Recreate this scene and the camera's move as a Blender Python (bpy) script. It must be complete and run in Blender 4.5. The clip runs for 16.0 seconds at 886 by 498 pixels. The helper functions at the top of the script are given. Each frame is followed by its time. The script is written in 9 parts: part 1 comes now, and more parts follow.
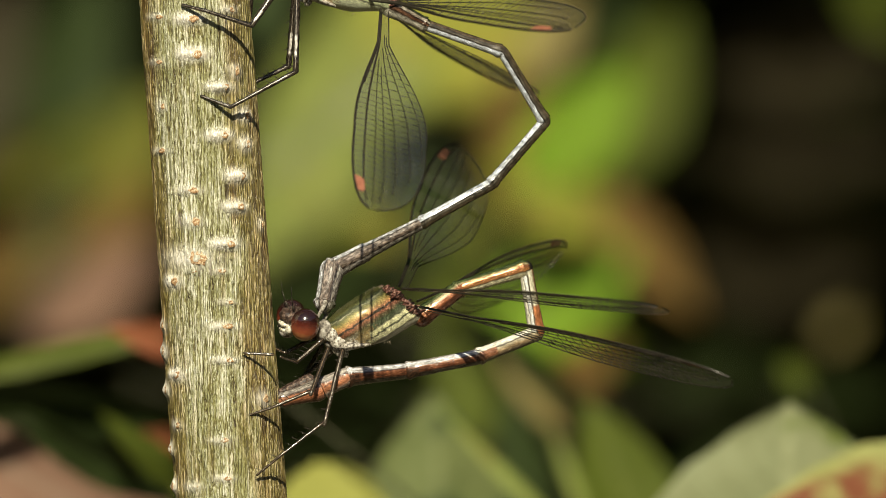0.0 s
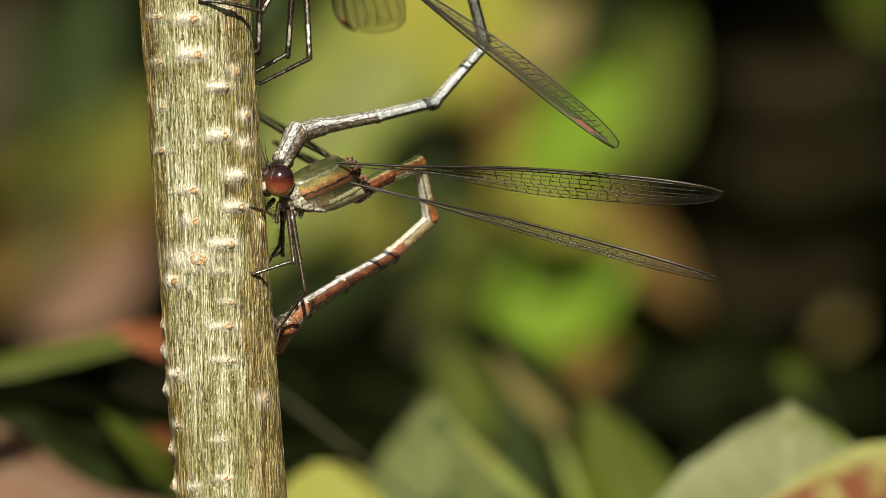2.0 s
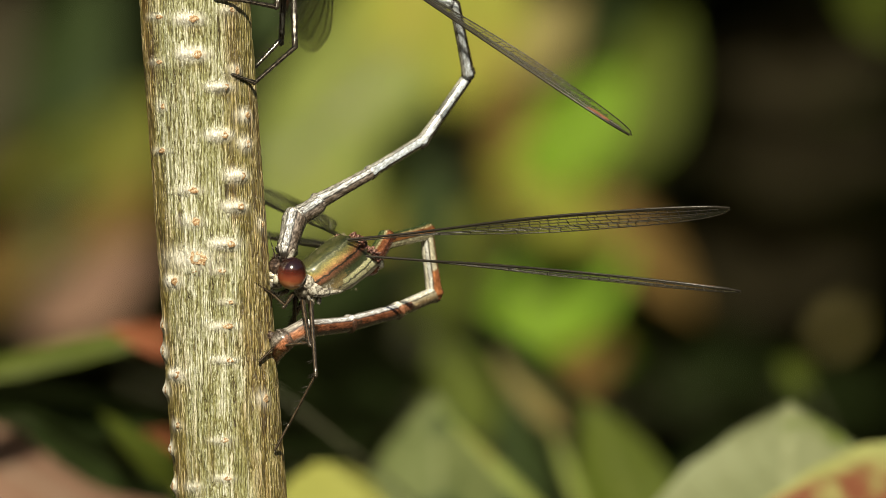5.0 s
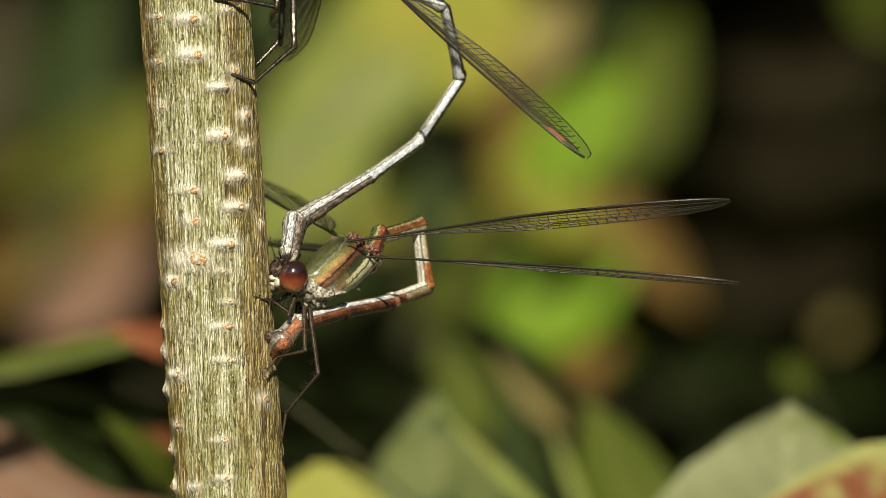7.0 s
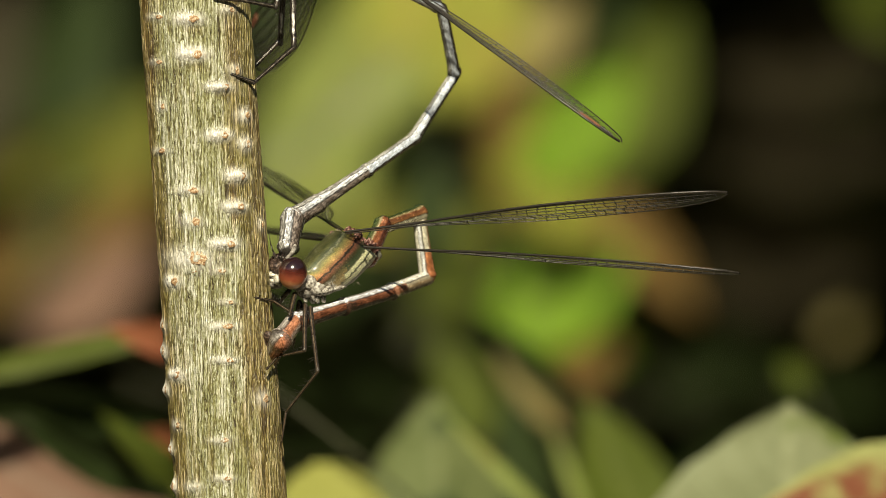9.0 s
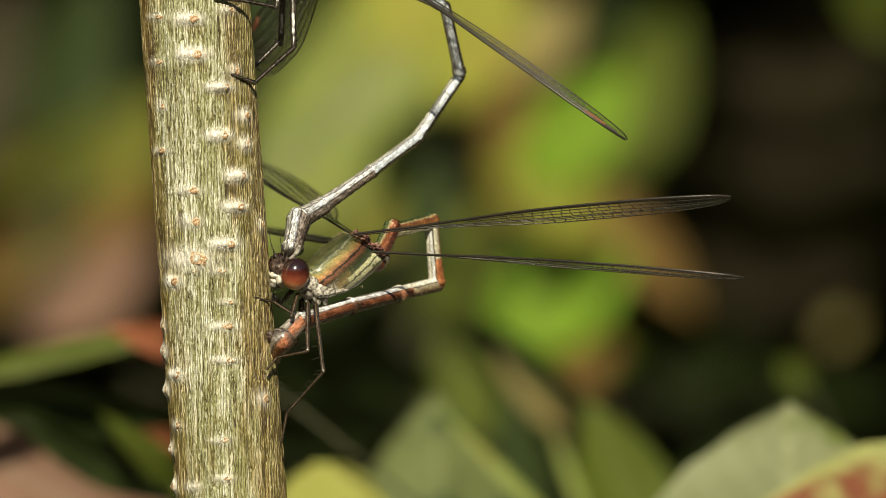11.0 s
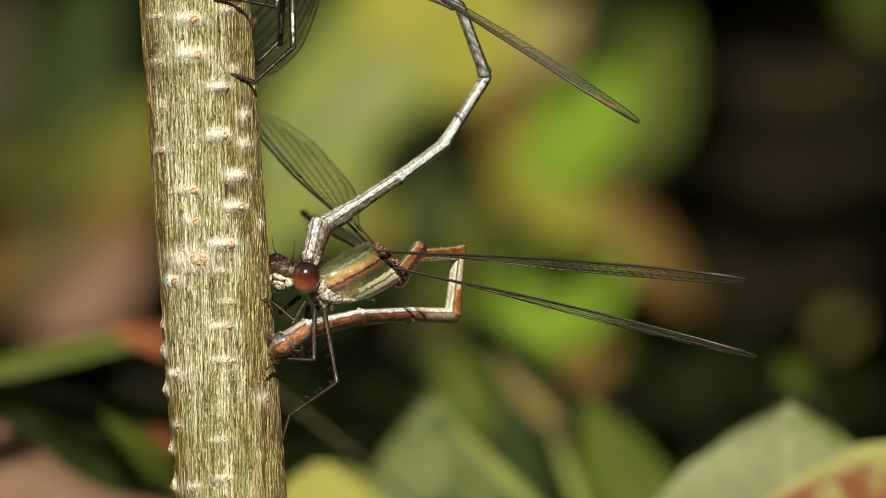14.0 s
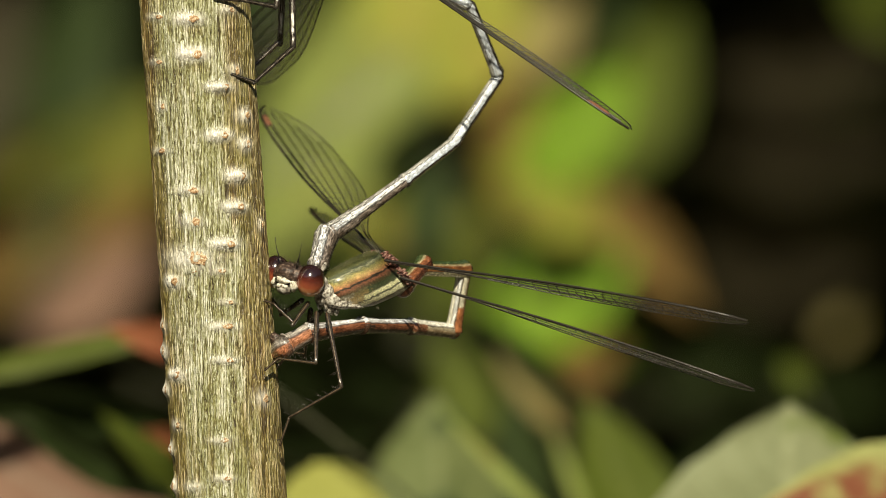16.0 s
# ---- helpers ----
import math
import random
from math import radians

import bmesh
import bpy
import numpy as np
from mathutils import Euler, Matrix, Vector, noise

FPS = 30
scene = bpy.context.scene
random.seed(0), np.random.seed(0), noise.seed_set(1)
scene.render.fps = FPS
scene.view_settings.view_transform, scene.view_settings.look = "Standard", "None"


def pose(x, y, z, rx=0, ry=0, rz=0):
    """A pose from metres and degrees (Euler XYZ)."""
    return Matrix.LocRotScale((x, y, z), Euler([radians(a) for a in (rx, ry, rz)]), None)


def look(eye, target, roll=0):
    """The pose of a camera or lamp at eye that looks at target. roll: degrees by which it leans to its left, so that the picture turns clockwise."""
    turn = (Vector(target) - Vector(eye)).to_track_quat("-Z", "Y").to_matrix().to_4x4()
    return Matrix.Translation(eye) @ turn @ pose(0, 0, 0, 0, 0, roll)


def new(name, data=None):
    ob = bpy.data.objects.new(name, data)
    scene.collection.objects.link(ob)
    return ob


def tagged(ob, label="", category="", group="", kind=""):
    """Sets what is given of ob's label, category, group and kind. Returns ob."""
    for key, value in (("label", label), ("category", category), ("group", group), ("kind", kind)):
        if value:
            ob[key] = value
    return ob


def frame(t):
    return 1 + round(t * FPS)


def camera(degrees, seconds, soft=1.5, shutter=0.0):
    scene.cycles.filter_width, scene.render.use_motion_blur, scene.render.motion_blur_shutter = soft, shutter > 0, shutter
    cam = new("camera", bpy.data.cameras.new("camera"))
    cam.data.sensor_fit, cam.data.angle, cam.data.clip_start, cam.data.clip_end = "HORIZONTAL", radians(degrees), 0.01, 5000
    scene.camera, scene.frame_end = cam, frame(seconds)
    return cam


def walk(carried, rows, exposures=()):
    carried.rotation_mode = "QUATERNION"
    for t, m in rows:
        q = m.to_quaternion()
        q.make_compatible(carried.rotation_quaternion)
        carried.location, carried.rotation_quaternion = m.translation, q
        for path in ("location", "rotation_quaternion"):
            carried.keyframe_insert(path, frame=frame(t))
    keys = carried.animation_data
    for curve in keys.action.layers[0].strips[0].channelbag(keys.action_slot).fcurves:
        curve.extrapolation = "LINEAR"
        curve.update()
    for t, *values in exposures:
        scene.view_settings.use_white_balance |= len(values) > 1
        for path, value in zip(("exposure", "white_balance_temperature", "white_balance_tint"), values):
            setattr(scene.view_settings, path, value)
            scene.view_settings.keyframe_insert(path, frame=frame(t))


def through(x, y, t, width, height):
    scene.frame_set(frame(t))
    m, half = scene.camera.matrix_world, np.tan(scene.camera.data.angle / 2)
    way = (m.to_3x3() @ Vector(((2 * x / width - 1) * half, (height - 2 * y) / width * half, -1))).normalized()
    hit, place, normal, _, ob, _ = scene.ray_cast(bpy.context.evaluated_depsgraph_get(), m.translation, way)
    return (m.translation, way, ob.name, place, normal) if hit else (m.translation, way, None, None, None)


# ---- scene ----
S = 4.2e-5          # metres per unit of the picture plane through the stem
D = 0.70            # from the lens to the stem
Z0 = 0.80           # height of the lens over the ground
TAU = 2 * math.pi


def P(x, y, d=0.0):
    """A place from picture-plane units (1568 across, 882 down), d metres behind the stem."""
    k = (D + d) / D
    return Vector(((x - 784) * S * k, d, Z0 + (441 - y) * S * k))


# ---- camera: a long macro lens that stands still ----
cam = camera(math.degrees(2 * math.atan(784 * S / D)), 16.0, soft=0.8)
cam.data.dof.use_dof = True
cam.data.dof.focus_distance = D - 0.001
cam.data.dof.aperture_fstop = cam.data.lens / 9.5
walk(cam, [(0.0, look((0, -D, Z0), (0, 0, Z0))), (16.0, look((0, -D, Z0), (0, 0, Z0)))],
     exposures=[(0.0, 0.31), (0.5, 0.46), (1.0, 0.41), (1.5, 0.36), (4.0, 0.36), (6.3, 0.32), (16.0, 0.32)])

# ---- light: a clear sky and the sun high behind the camera ----
SUN_UP, SUN_SIDE = 37.0, -1.5
world = bpy.data.worlds.new("World")
scene.world = world
world.use_nodes = True
wt = world.node_tree
sky = wt.nodes.new("ShaderNodeTexSky")
sky.sky_type, sky.sun_disc = "NISHITA", False
sky.sun_elevation, sky.sun_rotation = radians(SUN_UP), radians(180 - SUN_SIDE)
wt.links.new(sky.outputs[0], wt.nodes["Background"].inputs[0])
wt.nodes["Background"].inputs[1].default_value = 0.041
sun = new("sun", bpy.data.lights.new("sun", "SUN"))
sun.data.energy, sun.data.angle, sun.data.color = 4.9, radians(0.53), (1.0, 0.905, 0.67)
toward_sun = Vector((math.sin(radians(SUN_SIDE)) * math.cos(radians(SUN_UP)),
                     -math.cos(radians(SUN_SIDE)) * math.cos(radians(SUN_UP)), math.sin(radians(SUN_UP))))
sun.matrix_world = look(toward_sun * 30, (0, 0, 0))


# ---- materials ----
class Nodes:
    """A short way to write a node material."""

    def __init__(self, name):
        self.m = bpy.data.materials.new(name)
        self.m.use_nodes = True
        self.t = self.m.node_tree
        self.b = self.t.nodes["Principled BSDF"]
        self.out = self.t.nodes["Material Output"]

    def n(self, kind, **inputs):
        node = self.t.nodes.new("ShaderNode" + kind)
        for key, value in inputs.items():
            self.put(node.inputs[key.replace("_", " ")], value)
        return node

    def put(self, socket, value):
        if isinstance(value, bpy.types.NodeSocket):
            self.t.links.new(value, socket)
        else:
            socket.default_value = value

    def math(self, op, a, b=0.0):
        node = self.t.nodes.new("ShaderNodeMath")
        node.operation = op
        self.put(node.inputs[0], a)
        self.put(node.inputs[1], b)
        return node.outputs[0]

    def noise(self, vector, scale, detail=3.0, rough=0.55):
        return self.n("TexNoise", Vector=vector, Scale=scale, Detail=detail, Roughness=rough).outputs["Fac"]

    def ramp(self, fac, stops, ease="LINEAR"):
        node = self.t.nodes.new("ShaderNodeValToRGB")
        node.color_ramp.interpolation = ease
        el = node.color_ramp.elements
        while len(el) < len(stops):
            el.new(0.5)
        for e, (p, c) in zip(el, stops):
            e.position, e.color = p, (*c, 1)
        self.put(node.inputs[0], fac)
        return node.outputs[0]

    def mix(self, fac, a, b, blend="MIX"):
        node = self.t.nodes.new("ShaderNodeMix")
        node.data_type, node.blend_type = "RGBA", blend
        self.put(node.inputs[0], fac)
        self.put(node.inputs[6], a if isinstance(a, bpy.types.NodeSocket) else (*a, 1))
        self.put(node.inputs[7], b if isinstance(b, bpy.types.NodeSocket) else (*b, 1))
        return node.outputs[2]

    def bump(self, height, strength, distance):
        self.put(self.b.inputs["Normal"], self.n("Bump", Height=height, Strength=strength, Distance=distance).outputs[0])

    def scaled(self, vector, x, y, z):
        node = self.t.nodes.new("ShaderNodeMapping")
        self.put(node.inputs[0], vector)
        node.inputs[3].default_value = (x, y, z)
        return node.outputs[0]

    def coords(self, which="Object"):
        return self.n("TexCoord").outputs[which]

    def done(self, **inputs):
        for key, value in inputs.items():
            self.put(self.b.inputs[key.replace("_", " ")], value)
        return self.m


def grey(v):
    return (v, v, v)


def bark_material():
    """Wavy upright ridges with thin dark cracks between them, browner and deeper cracked towards the flanks and, as
    painted shade, under the pores.
    """
    k = Nodes("bark")
    ob = k.coords()

    def attribute(name):
        node = k.t.nodes.new("ShaderNodeAttribute")
        node.attribute_name = name
        return node.outputs["Fac"]

    height, sw, we = attribute("ridge"), attribute("swelling"), attribute("brown_and_shade")
    wave = k.n("TexNoise", Vector=k.scaled(ob, 1, 1, 0.34), Scale=2100, Detail=3, Roughness=0.62).outputs["Color"]
    push = k.t.nodes.new("ShaderNodeVectorMath")
    push.operation = "MULTIPLY_ADD"
    k.put(push.inputs[0], wave)
    push.inputs[1].default_value = (0.00030, 0.00030, 0.0)
    k.put(push.inputs[2], ob)
    warped = push.outputs[0]

    def ridges(scale, stretch, feature):
        node = k.n("TexVoronoi", Vector=k.scaled(warped, 1, 1, stretch), Scale=scale)
        node.feature = feature
        return node

    gap = ridges(4300, 0.026, "DISTANCE_TO_EDGE").outputs["Distance"]
    tone = k.n("SeparateXYZ", Vector=ridges(4300, 0.026, "F1").outputs["Color"]).outputs[0]
    gap2 = ridges(9500, 0.060, "DISTANCE_TO_EDGE").outputs["Distance"]
    fine = k.noise(k.scaled(warped, 1, 1, 0.30), 9500, 4, 0.62)
    speck = k.noise(ob, 15000, 2)
    crack = k.math("MINIMUM", k.math("MULTIPLY", gap, k.math("SUBTRACT", 10.0, k.math("MULTIPLY", we, 6.6))), 1.0)
    hair = k.math("MINIMUM", k.math("MULTIPLY", gap2, 6.5), 1.0)
    crack = k.math("MULTIPLY", crack, k.math("ADD", 0.62, k.math("MULTIPLY", hair, 0.38)))
    h = k.math("ADD", k.math("MULTIPLY", crack, 0.48), k.math("MULTIPLY", height, 0.30))
    h = k.math("ADD", h, k.math("MULTIPLY", k.math("SUBTRACT", fine, 0.5), 0.92))
    h = k.math("ADD", h, k.math("MULTIPLY", k.math("SUBTRACT", tone, 0.5), 0.22))
    h = k.math("ADD", h, k.math("MULTIPLY", sw, 0.10))
    colour = k.ramp(h, [(0.08, (0.050, 0.036, 0.014)), (0.24, (0.140, 0.114, 0.042)), (0.41, (0.280, 0.272, 0.105)),
                        (0.58, (0.455, 0.462, 0.262)), (0.79, (0.84, 0.83, 0.68))])
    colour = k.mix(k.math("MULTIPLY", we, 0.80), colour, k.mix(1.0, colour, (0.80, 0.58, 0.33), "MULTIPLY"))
    patch = k.noise(k.scaled(ob, 1, 1, 0.35), 420, 3)
    colour = k.mix(k.math("MULTIPLY", k.ramp(patch, [(0.44, grey(0)), (0.64, grey(1))]), 0.42), colour,
                   k.mix(0.6, colour, (0.25, 0.26, 0.06)))
    brown = k.noise(k.scaled(ob, 1, 1, 0.12), 900, 3)
    colour = k.mix(k.math("MULTIPLY", k.ramp(brown, [(0.54, grey(0)), (0.68, grey(1))]), 0.45), colour,
                   k.mix(1.0, colour, (0.78, 0.52, 0.24), "MULTIPLY"))
    # near-white colour paints the highlight on the swellings beside the pores
    pale = k.mix(k.ramp(fine, [(0.35, grey(0)), (0.6, grey(1))]), (0.72, 0.66, 0.52), (0.98, 0.97, 0.93))
    colour = k.mix(k.math("MULTIPLY", k.math("MINIMUM", k.math("MULTIPLY", sw, 1.5), 0.94), k.math("ADD", 0.80, k.math("MULTIPLY", hair, 0.20))), colour, pale)
    relief = k.math("MAXIMUM", crack, k.math("MULTIPLY", sw, 0.8))
    k.bump(k.math("ADD", k.math("MULTIPLY", relief, 0.50), k.math("MULTIPLY", fine, 0.50)), 1.0, 0.00017)
    gloss = k.math("SUBTRACT", k.ramp(speck, [(0.3, grey(0.28)), (0.7, grey(0.50))]), k.math("MULTIPLY", sw, 0.14))
    return k.done(Base_Color=colour, Roughness=gloss, Specular_IOR_Level=0.9, Coat_Weight=0.40, Coat_Roughness=0.28)


def lenticel_material():
    k = Nodes("lenticel_cork")
    ob = k.coords()
    c = k.ramp(k.noise(ob, 9000, 3), [(0.34, (0.17, 0.085, 0.035)), (0.5, (0.50, 0.31, 0.15)), (0.66, (0.82, 0.72, 0.54))])
    k.bump(k.noise(ob, 12000, 3), 0.8, 0.00006)
    return k.done(Base_Color=c, Roughness=0.5)


def band_material(name, stops, metal=0.0, rough=0.35, ring=(0.03, 0.025, 0.02), mottle=0.5, ease="LINEAR", mark=None, streak=0.45):
    """Colour bands round a body: v runs from the back (0) over the side (0.25) to the belly (0.5); u runs along it."""
    k = Nodes(name)
    uv = k.coords("UV")
    ob = k.coords()
    sep = k.n("SeparateXYZ", Vector=uv)
    u, v = sep.outputs[0], sep.outputs[1]
    side = k.math("SUBTRACT", 0.5, k.math("ABSOLUTE", k.math("SUBTRACT", v, 0.5)))
    wob = k.math("MULTIPLY", k.math("SUBTRACT", k.noise(ob, 1800, 3), 0.5), 0.05)
    f = k.math("MULTIPLY", k.math("ADD", side, wob), 2.0)
    c = k.ramp(f, [(p * 2, col) for p, col in stops], ease)
    if mark:
        spot = k.math("MULTIPLY", k.ramp(u, [(mark[0], grey(0)), (mark[0] + 0.03, grey(1)), (mark[1], grey(1)), (min(1, mark[1] + 0.04), grey(0))]),
                      k.ramp(f, [(mark[2] * 2, grey(0)), (mark[2] * 2 + 0.05, grey(1)), (mark[3] * 2, grey(1)), (mark[3] * 2 + 0.06, grey(0))]))
        c = k.mix(spot, c, mark[4])
    blot = k.ramp(k.noise(k.scaled(ob, 0.45, 1, 1), 1500, 4, 0.7), [(0.46, grey(0)), (0.62, grey(1))])
    c = k.mix(k.math("MULTIPLY", blot, streak), c, k.mix(1.0, c, (0.34, 0.28, 0.22), "MULTIPLY"))
    thread = k.noise(k.scaled(ob, 0.10, 1, 1), 5200, 3, 0.6)
    thread = k.ramp(k.math("ABSOLUTE", k.math("SUBTRACT", thread, 0.5)), [(0.0, grey(1)), (0.030, grey(0))])
    c = k.mix(k.math("MULTIPLY", thread, streak), c, k.mix(1.0, c, (0.12, 0.10, 0.08), "MULTIPLY"))
    fine = k.noise(k.scaled(ob, 0.35, 1, 1), 8000, 4, 0.6)
    c = k.mix(mottle, c, k.mix(1.0, c, k.ramp(fine, [(0.30, grey(0.08)), (0.48, grey(0.7)), (0.72, grey(2.1))]), "MULTIPLY"))
    c = k.mix(k.ramp(u, [(0.0, grey(0.5)), (0.035, grey(0)), (0.925, grey(0)), (0.965, grey(1))]), c, ring)
    k.bump(k.math("SUBTRACT", fine, k.math("MULTIPLY", thread, 0.4)), 0.4, 0.00005)
    return k.done(Base_Color=c, Metallic=metal, Roughness=k.ramp(fine, [(0.3, grey(rough * 0.6)), (0.7, grey(rough * 1.2))]),
                  Specular_IOR_Level=0.45, Coat_Weight=0.6, Coat_Roughness=0.13)


def thorax_material(name, stops, slant, low, high, bloom=False):
    """Bands along the thorax, by height over its axis, slanting backwards."""
    k = Nodes(name)
    ob = k.coords()
    sep = k.n("SeparateXYZ", Vector=ob)
    z = k.math("ADD", sep.outputs[2], k.math("MULTIPLY", sep.outputs[0], slant))
    z = k.math("ADD", z, k.math("MULTIPLY", k.math("SUBTRACT", k.noise(k.scaled(ob, 0.4, 1, 1), 3000, 5, 0.72), 0.5), 0.00066))
    f = k.math("DIVIDE", k.math("SUBTRACT", z, low), high - low)
    c = k.ramp(f, stops)
    blot = k.ramp(k.noise(k.scaled(ob, 0.6, 1, 1), 1700, 4, 0.7), [(0.42, grey(0)), (0.60, grey(0.9))])
    c = k.mix(k.math("MULTIPLY", blot, k.ramp(f, [(0.40, grey(0.05)), (0.48, grey(0.7))])), c, k.mix(1.0, c, (0.34, 0.42, 0.30), "MULTIPLY"))
    if bloom:
        # grey waxy bloom towards the front of the underside
        front = k.math("ADD", k.math("DIVIDE", sep.outputs[0], 60 * S), k.math("MULTIPLY", k.math("SUBTRACT", k.noise(ob, 2600, 4, 0.7), 0.5), 1.6))
        wax = k.math("MULTIPLY", k.ramp(front, [(0.50, grey(1)), (0.62, grey(0))]), k.ramp(f, [(0.40, grey(1)), (0.50, grey(0))]))
        warm = k.math("MULTIPLY", k.ramp(front, [(0.95, grey(1)), (1.05, grey(0))]), k.ramp(f, [(0.40, grey(0.9)), (0.50, grey(0))]))
        c = k.mix(warm, c, (0.36, 0.26, 0.11))
        c = k.mix(wax, c, k.ramp(k.noise(ob, 4200, 4), [(0.34, (0.07, 0.055, 0.045)), (0.46, (0.36, 0.33, 0.28)), (0.62, (0.74, 0.72, 0.66))]))
    fine = k.noise(ob, 9000, 4, 0.7)
    c = k.mix(0.5, c, k.mix(1.0, c, k.ramp(fine, [(0.3, grey(0.10)), (0.48, grey(0.7)), (0.72, grey(2.4))]), "MULTIPLY"))
    k.bump(fine, 0.8, 0.00008)
    shine = k.ramp(f, [(0.365, grey(0)), (0.46, grey(0.6))])
    return k.done(Base_Color=c, Metallic=shine, Roughness=0.36, Specular_IOR_Level=1.0, Coat_Weight=0.4, Coat_Roughness=0.25)


def plain_material(name, stops, scale, rough, metal=0.0, bump=0.3, depth=0.00004):
    k = Nodes(name)
    ob = k.coords()
    f = k.noise(ob, scale, 4, 0.62)
    k.bump(f, bump, depth)
    return k.done(Base_Color=k.ramp(f, stops), Roughness=rough, Metallic=metal)


def eye_material():
    k = Nodes("compound_eye")
    ob = k.coords()
    z = k.n("SeparateXYZ", Vector=ob).outputs[2]
    f = k.math("ADD", k.math("DIVIDE", z, 0.0026), 0.5)
    f = k.math("ADD", f, k.math("MULTIPLY", k.math("SUBTRACT", k.noise(ob, 1500, 2), 0.5), 0.16))
    c = k.ramp(f, [(0.06, (0.64, 0.48, 0.28)), (0.15, (0.52, 0.24, 0.10)), (0.30, (0.28, 0.065, 0.030)), (0.48, (0.10, 0.021, 0.013)), (0.70, (0.020, 0.007, 0.006))])
    cells = k.n("TexVoronoi", Vector=ob, Scale=16000).outputs["Distance"]
    k.bump(cells, 0.10, 0.00001)
    return k.done(Base_Color=c, Roughness=0.5, Specular_IOR_Level=0.0, Coat_Weight=1.0, Coat_Roughness=0.13, Coat_IOR=1.9)


def membrane_material():
    k = Nodes("wing_membrane")
    ob = k.coords()
    clear = k.n("BsdfTransparent", Color=(0.93, 0.925, 0.90, 1))
    gloss = k.n("BsdfGlossy", Color=(1, 1, 1, 1), Roughness=0.22)
    dust = k.n("BsdfDiffuse", Color=(0.82, 0.84, 0.72, 1))
    through_light = k.n("BsdfTranslucent", Color=(0.82, 0.84, 0.72, 1))
    milk = k.n("MixShader", Fac=0.5)
    k.put(milk.inputs[1], dust.outputs[0])
    k.put(milk.inputs[2], through_light.outputs[0])
    wave = k.n("Bump", Height=k.noise(ob, 1900, 3), Strength=0.9, Distance=0.00016).outputs[0]
    k.put(gloss.inputs["Normal"], wave)
    fres = k.math("MULTIPLY", k.n("Fresnel", IOR=1.5).outputs[0], 0.24)
    body = k.n("MixShader", Fac=k.ramp(k.noise(ob, 260, 3), [(0.35, grey(0.010)), (0.7, grey(0.038))]))
    k.put(body.inputs[1], clear.outputs[0])
    k.put(body.inputs[2], milk.outputs[0])
    top = k.n("MixShader", Fac=fres)
    k.put(top.inputs[1], body.outputs[0])
    k.put(top.inputs[2], gloss.outputs[0])
    k.put(k.out.inputs["Surface"], top.outputs[0])
    return k.m


def leaf_material(name, low, high, vein, blotch=None, amount=0.0, through=0.25, margin=None):
    """A leaf blade: u along the midrib, v across from -0.5 to 0.5."""
    k = Nodes(name)
    uv = k.coords("UV")
    ob = k.coords()
    sep = k.n("SeparateXYZ", Vector=uv)
    u, v = sep.outputs[0], sep.outputs[1]
    c = k.mix(k.noise(ob, 160, 4), low, high)
    across = k.math("ABSOLUTE", k.math("SUBTRACT", v, 0.5))
    ribs = k.math("FRACT", k.math("MULTIPLY", k.math("SUBTRACT", u, k.math("MULTIPLY", across, 0.55)), 9.0))
    rib = k.ramp(ribs, [(0.0, grey(1)), (0.06, grey(0.0)), (0.94, grey(0)), (1.0, grey(1))])
    mid = k.ramp(across, [(0.0, grey(1)), (0.022, grey(1)), (0.04, grey(0))])
    c = k.mix(k.math("MULTIPLY", k.math("MAXIMUM", mid, k.math("MULTIPLY", rib, 0.5)), 0.7), c, vein)
    if blotch:
        spot = k.ramp(k.noise(ob, 130, 4, 0.65), [(0.62 - amount * 0.4, grey(0)), (0.70 - amount * 0.4, grey(1))])
        if margin:
            spot = k.math("MULTIPLY", k.ramp(across, [(0.30, grey(1)), (0.42, grey(0))]), k.ramp(k.noise(ob, 260, 4, 0.7), [(0.36, grey(0.25)), (0.52, grey(1))]))
        c = k.mix(spot, c, blotch)
    k.bump(k.math("ADD", k.math("MULTIPLY", rib, 0.5), k.noise(ob, 300, 4)), 0.5, 0.0006)
    k.done(Base_Color=c, Roughness=0.55, Specular_IOR_Level=0.18)
    trans = k.n("BsdfTranslucent", Color=c)
    ms = k.n("MixShader", Fac=through)
    k.put(ms.inputs[1], k.b.outputs[0])
    k.put(ms.inputs[2], trans.outputs[0])
    k.put(k.out.inputs["Surface"], ms.outputs[0])
    return k.m


def foliage_material(name, low, high):
    k = Nodes(name)
    geo = k.n("NewGeometry").outputs["Random Per Island"]
    ob = k.coords()
    c = k.mix(k.noise(ob, 30, 3), k.mix(geo, low, high), low)
    return k.done(Base_Color=c, Roughness=0.85, Specular_IOR_Level=0.03)


def soil_material():
    k = Nodes("leaf_littered_soil")
    ob = k.coords()
    a, b = k.noise(ob, 6, 5), k.noise(ob, 70, 5)
    c = k.mix(a, k.ramp(b, [(0.3, (0.035, 0.024, 0.014)), (0.55, (0.11, 0.075, 0.04)), (0.75, (0.22, 0.15, 0.08))]), (0.05, 0.055, 0.02))
    k.bump(b, 0.8, 0.02)
    return k.done(Base_Color=c, Roughness=0.95)


